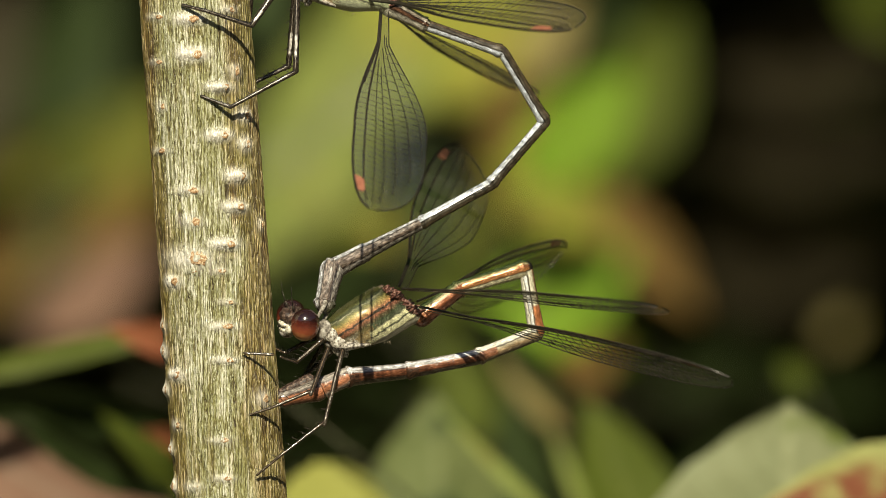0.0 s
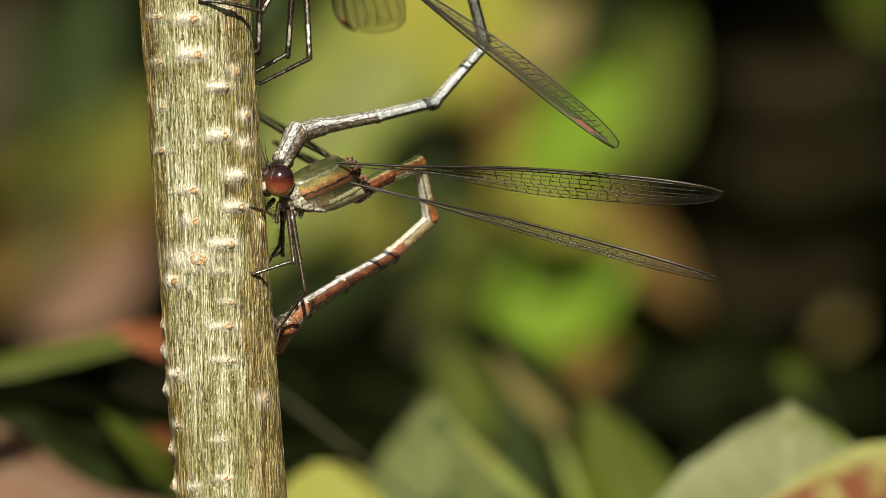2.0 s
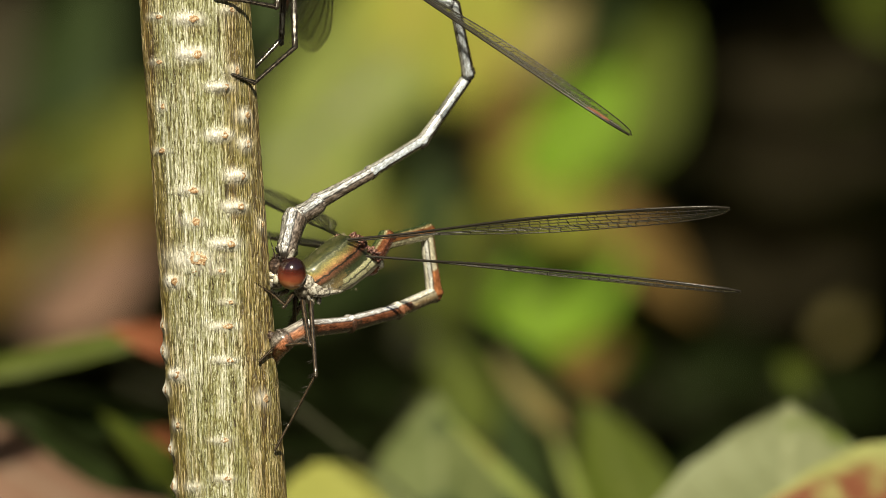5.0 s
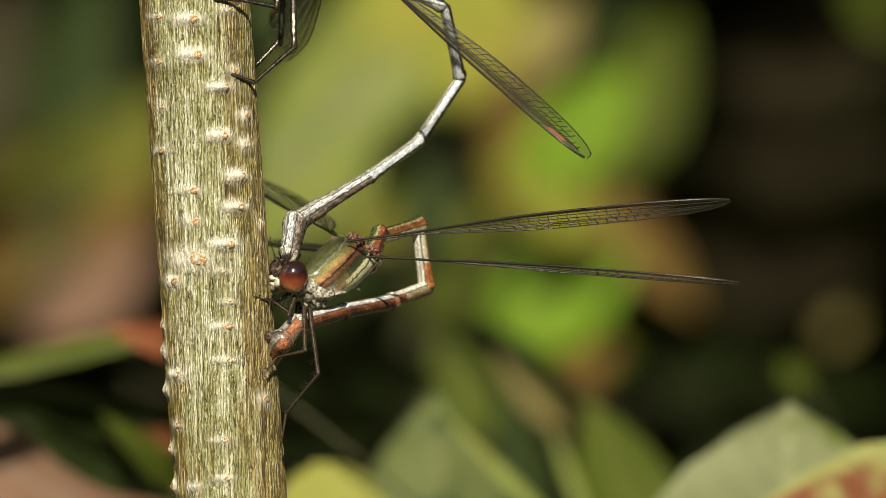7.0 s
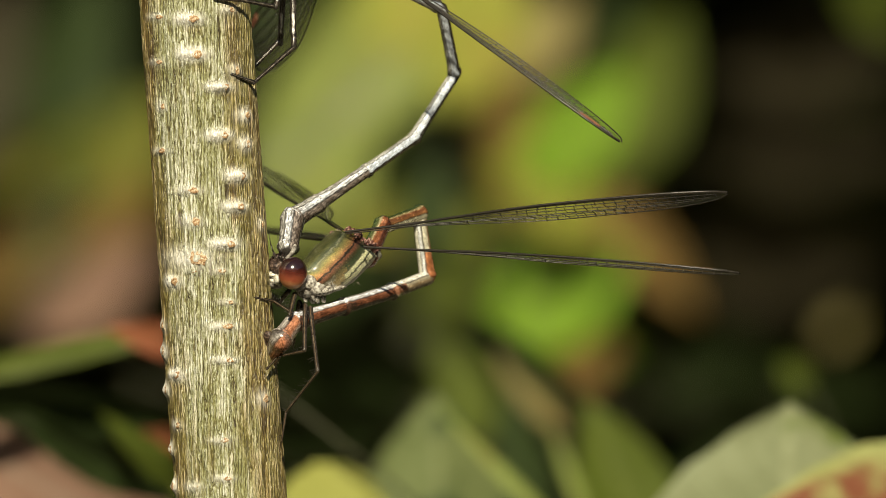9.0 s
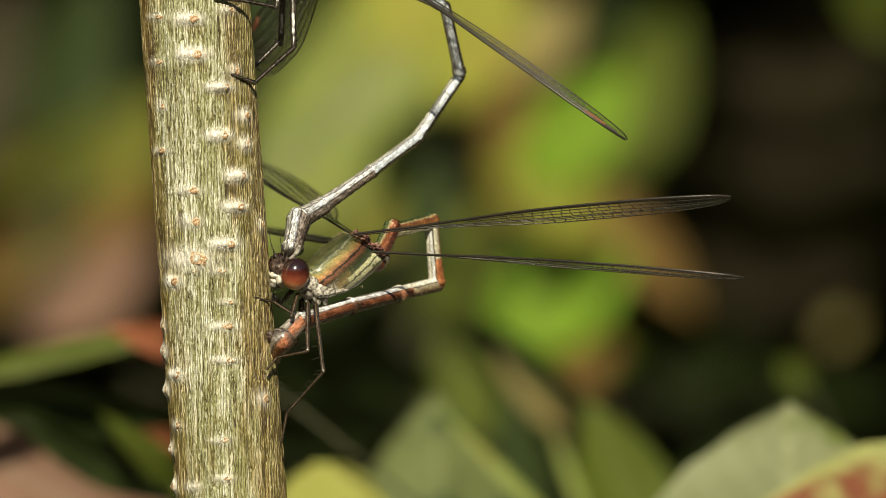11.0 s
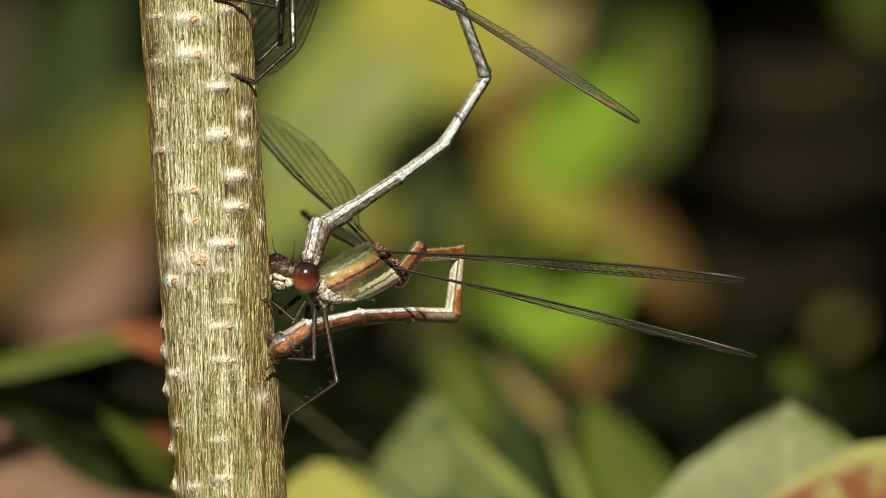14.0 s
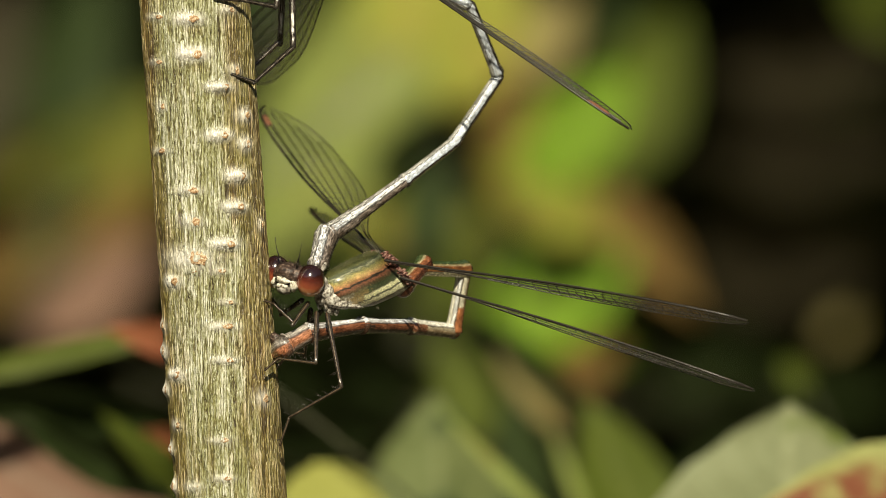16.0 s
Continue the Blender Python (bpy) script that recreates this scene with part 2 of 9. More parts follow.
BARK = bark_material()
CORK = lenticel_material()
EYE = eye_material()
MEMBRANE = membrane_material()
VEIN = plain_material("wing_vein", [(0.3, (0.010, 0.008, 0.006)), (0.7, (0.038, 0.032, 0.024))], 4000, 0.34)
STIGMA = plain_material("pterostigma", [(0.3, (0.16, 0.065, 0.035)), (0.7, (0.34, 0.15, 0.085))], 2500, 0.4)
STIGMA_PALE = plain_material("pterostigma_rust", [(0.3, (0.24, 0.085, 0.05)), (0.7, (0.42, 0.18, 0.11))], 2500, 0.4)
HINGE = plain_material("wing_hinge", [(0.38, (0.03, 0.011, 0.008)), (0.52, (0.15, 0.055, 0.040)), (0.68, (0.50, 0.32, 0.26))], 5200, 0.45, 0, 0.9, 0.00008)
HEAD = plain_material("head_cuticle", [(0.38, (0.016, 0.010, 0.008)), (0.54, (0.070, 0.042, 0.032)), (0.7, (0.30, 0.22, 0.17))], 5000, 0.45, 0, 0.9, 0.00008)
SILVER = plain_material("silvery_plate", [(0.40, (0.07, 0.058, 0.046)), (0.50, (0.34, 0.31, 0.26)), (0.64, (0.66, 0.64, 0.58))], 4200, 0.4, 0, 0.8, 0.00008)
FACE = plain_material("pale_face", [(0.40, (0.04, 0.032, 0.022)), (0.48, (0.52, 0.48, 0.38)), (0.62, (0.88, 0.86, 0.76))], 2600, 0.32, 0, 0.8, 0.00008)
PRUINOSE = plain_material("pruinose_grey", [(0.36, (0.06, 0.050, 0.040)), (0.50, (0.24, 0.215, 0.18)), (0.66, (0.52, 0.50, 0.45))], 2700, 0.6, 0, 0.6, 0.00008)
BLACK = plain_material("black_bristle", [(0.3, (0.012, 0.010, 0.008)), (0.7, (0.05, 0.04, 0.03))], 5000, 0.35)
HAIR = plain_material("fine_hair", [(0.3, (0.16, 0.13, 0.09)), (0.7, (0.34, 0.29, 0.21))], 3000, 0.5)
F_THORAX = thorax_material("bronze_green_thorax",
                           [(0.0, (0.34, 0.31, 0.25)), (0.13, (0.44, 0.41, 0.32)), (0.16, (0.08, 0.07, 0.035)), (0.185, (0.80, 0.78, 0.48)),
                            (0.25, (0.90, 0.88, 0.58)), (0.27, (0.05, 0.05, 0.028)), (0.285, (0.10, 0.11, 0.05)), (0.30, (0.80, 0.79, 0.48)), (0.35, (0.86, 0.84, 0.52)), (0.375, (0.07, 0.08, 0.035)),
                            (0.46, (0.07, 0.10, 0.042)), (0.505, (0.16, 0.10, 0.045)), (0.55, (0.36, 0.135, 0.075)), (0.572, (0.30, 0.12, 0.06)), (0.587, (0.02, 0.018, 0.012)),
                            (0.602, (0.03, 0.025, 0.014)), (0.618, (0.48, 0.19, 0.085)), (0.67, (0.50, 0.30, 0.10)), (0.73, (0.30, 0.25, 0.065)),
                            (0.775, (0.10, 0.11, 0.04)), (0.80, (0.30, 0.29, 0.18)), (0.815, (0.05, 0.065, 0.025)), (0.86, (0.15, 0.15, 0.045)), (1.0, (0.10, 0.13, 0.045))],
                           -0.50, -90 * S, 34 * S, True)
M_THORAX = thorax_material("green_thorax",
                           [(0.0, (0.44, 0.46, 0.34)), (0.16, (0.62, 0.66, 0.48)), (0.25, (0.66, 0.70, 0.46)), (0.275, (0.05, 0.05, 0.03)), (0.30, (0.60, 0.66, 0.40)), (0.38, (0.55, 0.62, 0.36)),
                            (0.42, (0.04, 0.045, 0.025)), (0.50, (0.08, 0.11, 0.04)), (0.6, (0.16, 0.16, 0.06)), (0.66, (0.03, 0.03, 0.02)), (0.8, (0.10, 0.15, 0.05)), (1.0, (0.12, 0.17, 0.06))], -0.08, -48 * S, 62 * S, True)
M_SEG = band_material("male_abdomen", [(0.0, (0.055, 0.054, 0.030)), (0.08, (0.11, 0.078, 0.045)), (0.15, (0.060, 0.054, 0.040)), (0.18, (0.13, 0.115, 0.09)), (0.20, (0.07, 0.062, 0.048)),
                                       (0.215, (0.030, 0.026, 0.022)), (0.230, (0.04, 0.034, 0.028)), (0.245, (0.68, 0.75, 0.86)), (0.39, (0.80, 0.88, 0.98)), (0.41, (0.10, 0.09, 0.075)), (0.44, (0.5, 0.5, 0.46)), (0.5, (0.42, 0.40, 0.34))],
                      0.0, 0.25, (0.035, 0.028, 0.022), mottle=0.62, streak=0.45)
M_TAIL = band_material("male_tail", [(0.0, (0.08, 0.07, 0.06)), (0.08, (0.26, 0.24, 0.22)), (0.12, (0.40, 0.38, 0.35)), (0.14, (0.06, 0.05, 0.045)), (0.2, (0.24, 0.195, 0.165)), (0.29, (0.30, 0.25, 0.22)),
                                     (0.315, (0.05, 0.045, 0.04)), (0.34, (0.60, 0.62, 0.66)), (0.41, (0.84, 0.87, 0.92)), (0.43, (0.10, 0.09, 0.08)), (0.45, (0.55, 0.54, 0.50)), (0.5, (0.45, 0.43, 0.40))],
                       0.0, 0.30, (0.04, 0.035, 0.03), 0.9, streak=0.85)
M_BASE = band_material("male_abdomen_base", [(0.0, (0.06, 0.08, 0.03)), (0.12, (0.05, 0.05, 0.025)), (0.15, (0.55, 0.52, 0.44)), (0.18, (0.60, 0.57, 0.48)), (0.2, (0.05, 0.030, 0.02)), (0.25, (0.15, 0.075, 0.045)), (0.275, (0.04, 0.025, 0.018)), (0.33, (0.62, 0.60, 0.50)), (0.42, (0.70, 0.68, 0.58)), (0.45, (0.10, 0.07, 0.05)), (0.5, (0.4, 0.36, 0.26))], 0.1, 0.24, streak=0.9)
F_BASE = band_material("female_abdomen_base", [(0.0, (0.07, 0.12, 0.05)), (0.13, (0.13, 0.16, 0.055)), (0.17, (0.62, 0.55, 0.32)), (0.20, (0.32, 0.12, 0.045)), (0.28, (0.36, 0.13, 0.055)), (0.31, (0.10, 0.035, 0.02)), (0.5, (0.22, 0.08, 0.045))], 0.25, 0.28)
F_SEG_A = band_material("female_abdomen_front", [(0.0, (0.08, 0.14, 0.06)), (0.12, (0.12, 0.17, 0.065)), (0.145, (0.50, 0.38, 0.14)), (0.16, (0.84, 0.74, 0.46)), (0.178, (0.60, 0.36, 0.14)), (0.195, (0.32, 0.115, 0.040)),
                                                 (0.285, (0.46, 0.21, 0.075)), (0.305, (0.10, 0.06, 0.03)), (0.325, (0.78, 0.74, 0.52)), (0.5, (0.66, 0.62, 0.42))], 0.45, 0.26)
F_SEG_B = band_material("female_abdomen_bend", [(0.0, (0.20, 0.11, 0.05)), (0.10, (0.30, 0.20, 0.10)), (0.13, (0.66, 0.62, 0.46)), (0.215, (0.80, 0.78, 0.62)), (0.235, (0.10, 0.085, 0.06)),
                                                (0.25, (0.10, 0.085, 0.06)), (0.27, (0.84, 0.85, 0.82)), (0.32, (0.72, 0.74, 0.74)), (0.335, (0.09, 0.08, 0.06)), (0.355, (0.80, 0.78, 0.66)), (0.5, (0.62, 0.60, 0.46))], 0.0, 0.26,
                        mark=(0.55, 0.95, 0.05, 0.22, (0.44, 0.17, 0.07)))
F_SEG_C = band_material("female_abdomen_rear", [(0.0, (0.10, 0.10, 0.085)), (0.09, (0.16, 0.15, 0.13)), (0.155, (0.07, 0.05, 0.04)), (0.185, (0.16, 0.060, 0.032)), (0.285, (0.29, 0.112, 0.056)),
                                                (0.305, (0.09, 0.06, 0.05)), (0.330, (0.60, 0.59, 0.60)), (0.40, (0.85, 0.88, 0.97)), (0.43, (0.30, 0.27, 0.25)), (0.5, (0.66, 0.64, 0.62))], 0.0, 0.24,
                        mark=(0.74, 0.97, 0.0, 0.27, (0.07, 0.035, 0.022)), streak=0.75)
F_SEG_M = band_material("female_abdomen_middle", [(0.0, (0.16, 0.15, 0.12)), (0.12, (0.26, 0.21, 0.14)), (0.20, (0.36, 0.26, 0.15)), (0.27, (0.52, 0.46, 0.32)),
                                                  (0.30, (0.10, 0.08, 0.06)), (0.325, (0.78, 0.76, 0.66)), (0.42, (0.82, 0.80, 0.72)), (0.5, (0.6, 0.57, 0.48))], 0.0, 0.26,
                        mark=(0.66, 0.97, 0.13, 0.30, (0.34, 0.15, 0.085)))
F_TAIL = band_material("female_tail", [(0.0, (0.22, 0.20, 0.18)), (0.13, (0.34, 0.27, 0.23)), (0.19, (0.46, 0.19, 0.10)), (0.28, (0.50, 0.22, 0.12)), (0.31, (0.10, 0.07, 0.06)), (0.36, (0.48, 0.44, 0.40)), (0.5, (0.30, 0.27, 0.24))],
                       0.0, 0.32, (0.03, 0.025, 0.02), 0.6)
F_TIP = band_material("female_tip", [(0.0, (0.12, 0.09, 0.07)), (0.12, (0.28, 0.13, 0.085)), (0.18, (0.50, 0.19, 0.095)), (0.26, (0.52, 0.22, 0.12)), (0.29, (0.10, 0.07, 0.055)), (0.34, (0.34, 0.31, 0.28)), (0.42, (0.12, 0.10, 0.085)), (0.5, (0.05, 0.04, 0.035))],
                      0.0, 0.30, (0.10, 0.08, 0.07), 0.7)
LEG_M = band_material("male_leg", [(0.0, (0.03, 0.026, 0.02)), (0.16, (0.05, 0.04, 0.03)), (0.235, (0.04, 0.03, 0.025)), (0.25, (0.20, 0.17, 0.13)), (0.275, (0.34, 0.31, 0.26)), (0.295, (0.04, 0.032, 0.025)), (0.5, (0.03, 0.026, 0.02))], 0.0, 0.28, (0.03, 0.025, 0.02), 0.95)
# the white mark near the knee is a painted glint
FEMUR_M = band_material("male_femur", [(0.0, (0.03, 0.026, 0.02)), (0.16, (0.05, 0.04, 0.03)), (0.235, (0.04, 0.03, 0.025)), (0.25, (0.20, 0.17, 0.13)), (0.275, (0.34, 0.31, 0.26)), (0.295, (0.04, 0.032, 0.025)), (0.5, (0.03, 0.026, 0.02))], 0.0, 0.28, (0.03, 0.025, 0.02), 0.95,
                        mark=(0.58, 0.80, 0.17, 0.31, (0.86, 0.85, 0.82)))
LEG_F = band_material("female_leg", [(0.0, (0.03, 0.024, 0.018)), (0.14, (0.05, 0.04, 0.03)), (0.225, (0.035, 0.028, 0.02)), (0.245, (0.15, 0.10, 0.06)), (0.285, (0.19, 0.13, 0.08)), (0.305, (0.035, 0.028, 0.02)), (0.5, (0.03, 0.024, 0.018))], 0.0, 0.28, (0.04, 0.03, 0.02), 0.5)


# ---- mesh helpers ----
def mesh_of(name, verts, faces, material, smooth=True, uvs=None):
    me = bpy.data.meshes.new(name)
    me.from_pydata(verts, [], faces)
    if smooth:
        me.shade_smooth()
    if uvs is not None:
        layer = me.uv_layers.new(name="UVMap")
        index = np.empty(len(me.loops), dtype=np.int32)
        me.loops.foreach_get("vertex_index", index)
        layer.data.foreach_set("uv", np.asarray(uvs, dtype=np.float32)[index].ravel())
    me.materials.append(material)
    return me


def part(name, me, parent, label="", m=None):
    ob = new(name, me)
    ob.parent = parent
    if m is not None:
        ob.matrix_basis = m
    if label:
        tagged(ob, label)
    return ob


def spun(rings, segments=18, cap=True):
    """A body along X: rings of (x, half height, half width, middle height). Returns verts, faces and uvs (u along, v round from the back)."""
    verts, faces, uvs = [], [], []
    x0, x1 = rings[0][0], rings[-1][0]
    for x, h, w, zc in rings:
        for i in range(segments + 1):
            a = TAU * i / segments
            verts.append((x, -math.sin(a) * w, zc + math.cos(a) * h))
            uvs.append(((x - x0) / (x1 - x0), i / segments))
    n = segments + 1
    for r in range(len(rings) - 1):
        for i in range(segments):
            a = r * n + i
            faces.append((a, a + 1, a + n + 1, a + n))
    if cap:
        for r in (0, len(rings) - 1):
            verts.append((rings[r][0], 0, rings[r][3]))
            uvs.append((0.0 if r == 0 else 1.0, 0.25))
            c = len(verts) - 1
            for i in range(segments):
                a = r * n + i
                faces.append((a + 1, a, c) if r == 0 else (a, a + 1, c))
    return verts, faces, uvs


class Pile:
    """Verts and faces gathered for one mesh."""

    def __init__(self):
        self.v, self.f = [], []

    def add(self, verts, faces):
        o = len(self.v)
        self.v.extend(verts)
        self.f.extend(tuple(i + o for i in f) for f in faces)

    def rod(self, a, b, ra, rb, sides=4):
        a, b = Vector(a), Vector(b)
        d = (b - a).normalized()
        e = d.orthogonal().normalized()
        g = d.cross(e)
        verts = []
        for p, r in ((a, ra), (b, rb)):
            for i in range(sides):
                t = TAU * i / sides
                verts.append(p + (e * math.cos(t) + g * math.sin(t)) * r)
        faces = [(i, (i + 1) % sides, sides + (i + 1) % sides, sides + i) for i in range(sides)]
        faces += [tuple(range(sides))[::-1], tuple(range(sides, 2 * sides))]
        self.add(verts, faces)

    def tube(self, points, radius, sides=6):
        """One even tube along a line of points."""
        verts, faces = [], []
        for i, p in enumerate(points):
            d = (points[min(i + 1, len(points) - 1)] - points[max(i - 1, 0)]).normalized()
            e = d.cross(Vector((0, 0, 1))).normalized()
            g = d.cross(e)
            for k in range(sides):
                t = TAU * k / sides
                verts.append(p + (e * math.cos(t) + g * math.sin(t)) * radius)
        for i in range(len(points) - 1):
            for k in range(sides):
                a, b = i * sides + k, i * sides + (k + 1) % sides
                faces.append((a, b, b + sides, a + sides))
        self.add(verts, faces)

    def blob(self, c, rx, ry, rz, rings=7, segments=10, rough=0.0):
        verts, faces = [], []
        for r in range(rings + 1):
            p = math.pi * r / rings
            for i in range(segments):
                t = TAU * i / segments
                k = 1 + rough * (random.random() - 0.5)
                verts.append(Vector((c[0] + rx * k * math.sin(p) * math.cos(t), c[1] + ry * k * math.sin(p) * math.sin(t), c[2] + rz * k * math.cos(p))))
        for r in range(rings):
            for i in range(segments):
                j = (i + 1) % segments
                faces.append((r * segments + i, (r + 1) * segments + i, (r + 1) * segments + j, r * segments + j))
        self.add(verts, faces)

    def mesh(self, name, material, smooth=True):
        return mesh_of(name, [tuple(v) for v in self.v], self.f, material, smooth)


# ---- ground ----
ground = Pile()
N = 24
for i in range(N + 1):
    for j in range(N + 1):
        sx, sy = 2 * i / N - 1, 2 * j / N - 1
        x, y = 400 * sx ** 5 + 3 * sx, 400 * sy ** 5 + 3 * sy + 1
        ground.v.append((x, y, 0.03 * math.sin(2.1 * x) * math.cos(1.7 * y) - 0.03))
for i in range(N):
    for j in range(N):
        a = i * (N + 1) + j
        ground.f.append((a, a + N + 1, a + N + 2, a + 1))
tagged(new("ground", ground.mesh("ground", soil_material())), "brown woodland soil with old leaf litter", "ground", kind="structure")


# ---- the willow stem ----
def lattice(nx, ny, seed):
    return np.random.RandomState(seed).rand(ny + 2, nx)


def value_noise(grid, u, v):
    """Smooth noise, round in u."""
    nx = grid.shape[1]
    iu, iv = np.floor(u).astype(int), np.floor(v).astype(int)
    fu, fv = u - iu, v - iv
    fu, fv = fu * fu * (3 - 2 * fu), fv * fv * (3 - 2 * fv)
    ny = grid.shape[0]
    a, b = grid[iv % ny, iu % nx], grid[iv % ny, (iu + 1) % nx]
    c, d = grid[(iv + 1) % ny, iu % nx], grid[(iv + 1) % ny, (iu + 1) % nx]
    return (a * (1 - fu) + b * fu) * (1 - fv) + (c * (1 - fu) + d * fu) * fv


def stem_middle(y):
    return 344.0 + 65.0 * y / 882


STEM_R = 97.5
# raised corky pores: across, down, half width, half height, swelling of the bark
PORES = [(345, 36, 10, 7, 4), (352, 98, 10, 8, 4.5), (398, 156, 9, 6, 6), (397, 241, 9, 7, 5), (426, 312, 9, 8, 6), (424, 367, 9, 7, 6),
         (408, 432, 10, 7, 6), (353, 458, 21, 15, 2.5), (313, 498, 9, 9, 3.5), (318, 663, 9, 8, 4), (298, 690, 8, 9, 4.5), (292, 577, 7, 8, 3),
         (294, 622, 8, 10, 4.5), (437, 205, 7, 8, 3), (438, 256, 7, 9, 3), (290, 268, 10, 5, 2), (345, 338, 11, 6, 2.5), (350, 393, 9, 9, 2),
         (292, 190, 5, 7, 2), (285, 32, 9, 5, 2), (285, 112, 9, 5, 1.5), (420, 128, 6, 9, 2), (405, 577, 11, 6, 2.5), (408, 637, 9, 5, 2.5),
         (345, 480, 7, 4, 1), (395, 480, 8, 5, 2), (318, 752, 7, 7, 2), (400, 778, 8, 5, 2), (350, 860, 8, 6, 2), (405, 845, 8, 5, 2), (470, 705, 7, 10, 2),
         (463, 398, 5, 8, 2), (312, 860, 7, 9, 5), (302, 795, 6, 9, 4), (410, 535, 7, 4, 2), (410, 20, 8, 5, 2)]


def pore_place(x, y):
    """Angle round the stem (0 faces the camera) of a pore seen at x, y."""
    return math.asin(max(-0.98, min(0.98, (x - stem_middle(y)) / STEM_R)))


def build_stem():
    na = 680
    ys = np.concatenate([np.arange(-7000, -60, 300), np.arange(-60, 945, 2.6), np.arange(950, 19000, 400), [19080]])
    th = np.arange(na) / na * TAU
    A, Y = np.meshgrid(th, ys)
    warp = value_noise(lattice(48, 500, 1), A / TAU * 48, Y / 26 + 100) - 0.5
    slow = value_noise(lattice(20, 500, 7), A / TAU * 20, Y / 110 + 100) - 0.5
    U = A / TAU + warp * 0.0085 + slow * 0.014
    thread = 1 - np.abs(2 * value_noise(lattice(120, 700, 2), U * 120, Y / 70 + 300) - 1)
    cross = 1 - np.abs(2 * value_noise(lattice(190, 900, 3), U * 190, Y / 34 + 400) - 1)
    crumb = value_noise(lattice(170, 900, 4), A / TAU * 170, Y / 7 + 600)
    wide = value_noise(lattice(70, 900, 6), U * 70, Y / 55 + 200)
    big = value_noise(lattice(9, 300, 5), A / TAU * 9, Y / 120 + 80)
    ridge = 0.34 * thread ** 1.5 + 0.22 * cross ** 1.5 + 0.20 * crumb + 0.24 * wide
    ridge = np.clip((ridge - 0.16) / 0.56, 0, 1)
    R = STEM_R + 3.0 * (ridge - 0.5) + 2.4 * (big - 0.5)
    smooth = np.zeros_like(R)
    hollow = np.zeros_like(R)
    for x, y, w, h, swell in PORES:
        a0 = pore_place(x, y)
        da = (A - a0 + math.pi) % TAU - math.pi
        g = np.exp(-((da * STEM_R + w * 0.9) / (w * 2.5)) ** 2 - ((Y - y) / (h * 1.35)) ** 2)
        R = R + 1.5 * swell * g * (0.85 + 0.3 * ridge)
        smooth = np.maximum(smooth, g * min(1.0, swell / 4.5))
        if swell > 3.8:
            under = np.exp(-((da * STEM_R) / (w * 1.7)) ** 2 - ((Y - y - h * 2.7) / (h * 1.2)) ** 2)
            R = R - 0.22 * swell * under
            hollow = np.maximum(hollow, under)
    taper = np.clip(1 + (Y - 441) * 1.1e-5, 0.90, 1.3)
    R = R * taper * S
    cx = (stem_middle(Y) - 784) * S
    V = np.stack([cx + R * np.sin(A), -R * np.cos(A), Z0 + (441 - Y) * S], axis=-1).reshape(-1, 3)
    ny = len(ys)
    i, j = np.meshgrid(np.arange(na), np.arange(ny - 1))
    a, b = j * na + i, j * na + (i + 1) % na
    F = np.stack([a, a + na, b + na, b], axis=-1).reshape(-1, 4)
    me = bpy.data.meshes.new("stem")
    me.vertices.add(len(V))
    me.vertices.foreach_set("co", V.ravel())
    me.loops.add(F.size)
    me.loops.foreach_set("vertex_index", F.ravel().astype(np.int32))
    me.polygons.add(len(F))
    me.polygons.foreach_set("loop_start", np.arange(0, F.size, 4, dtype=np.int32))
    me.update(calc_edges=True)
    me.shade_smooth()
    at_ridge = me.attributes.new("ridge", "FLOAT", "POINT")
    at_ridge.data.foreach_set("value", ridge.ravel().astype(np.float32))
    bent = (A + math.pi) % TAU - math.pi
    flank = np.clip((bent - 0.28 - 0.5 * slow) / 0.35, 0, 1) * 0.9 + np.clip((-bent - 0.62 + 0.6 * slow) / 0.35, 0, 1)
    # browner flanks, plus shade painted into the hollows under the bigger pores
    at_brown_and_shade = me.attributes.new("brown_and_shade", "FLOAT", "POINT")
    at_brown_and_shade.data.foreach_set("value", np.clip(flank + 0.55 * hollow, 0, 1).ravel().astype(np.float32))
    at_smooth = me.attributes.new("swelling", "FLOAT", "POINT")
    at_smooth.data.foreach_set("value", smooth.ravel().astype(np.float32))
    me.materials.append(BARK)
    stem = tagged(new("willow_stem", me), "upright olive-green willow stem with ridged bark and corky pores", "plant stem")
    for x, y, w, h, swell in PORES:
        pile = Pile()
        n = 14
        verts = [(0, -0.2 * S, 0)]
        for ring, (k, lift) in enumerate(((0.42, 0.9), (0.72, 1.3), (1.05, -0.8))):
            for q in range(n):
                t = TAU * q / n
                k2 = k * (1.15 + 0.5 * (random.random() - 0.5))
                verts.append((w * k2 * 0.72 * S * math.cos(t), -lift * S, h * k2 * 0.72 * S * math.sin(t)))
        faces = [(0, 1 + (q + 1) % n, 1 + q) for q in range(n)]
        for ring in range(2):
            o = 1 + ring * n
            faces += [(o + q, o + (q + 1) % n, o + n + (q + 1) % n, o + n + q) for q in range(n)]
        a0 = pore_place(x, y)
        rr = STEM_R + swell * 1.22 + 0.6
        me = mesh_of("pore", verts, faces, CORK)
        part("pore", me, stem, "orange-tan corky pore", Matrix.Translation(((stem_middle(y) + rr * math.sin(a0) - 784) * S, -rr * math.cos(a0) * S, Z0 + (441 - y) * S)) @ pose(0, 0, 0, 0, 0, math.degrees(a0)))
    return stem


build_stem()


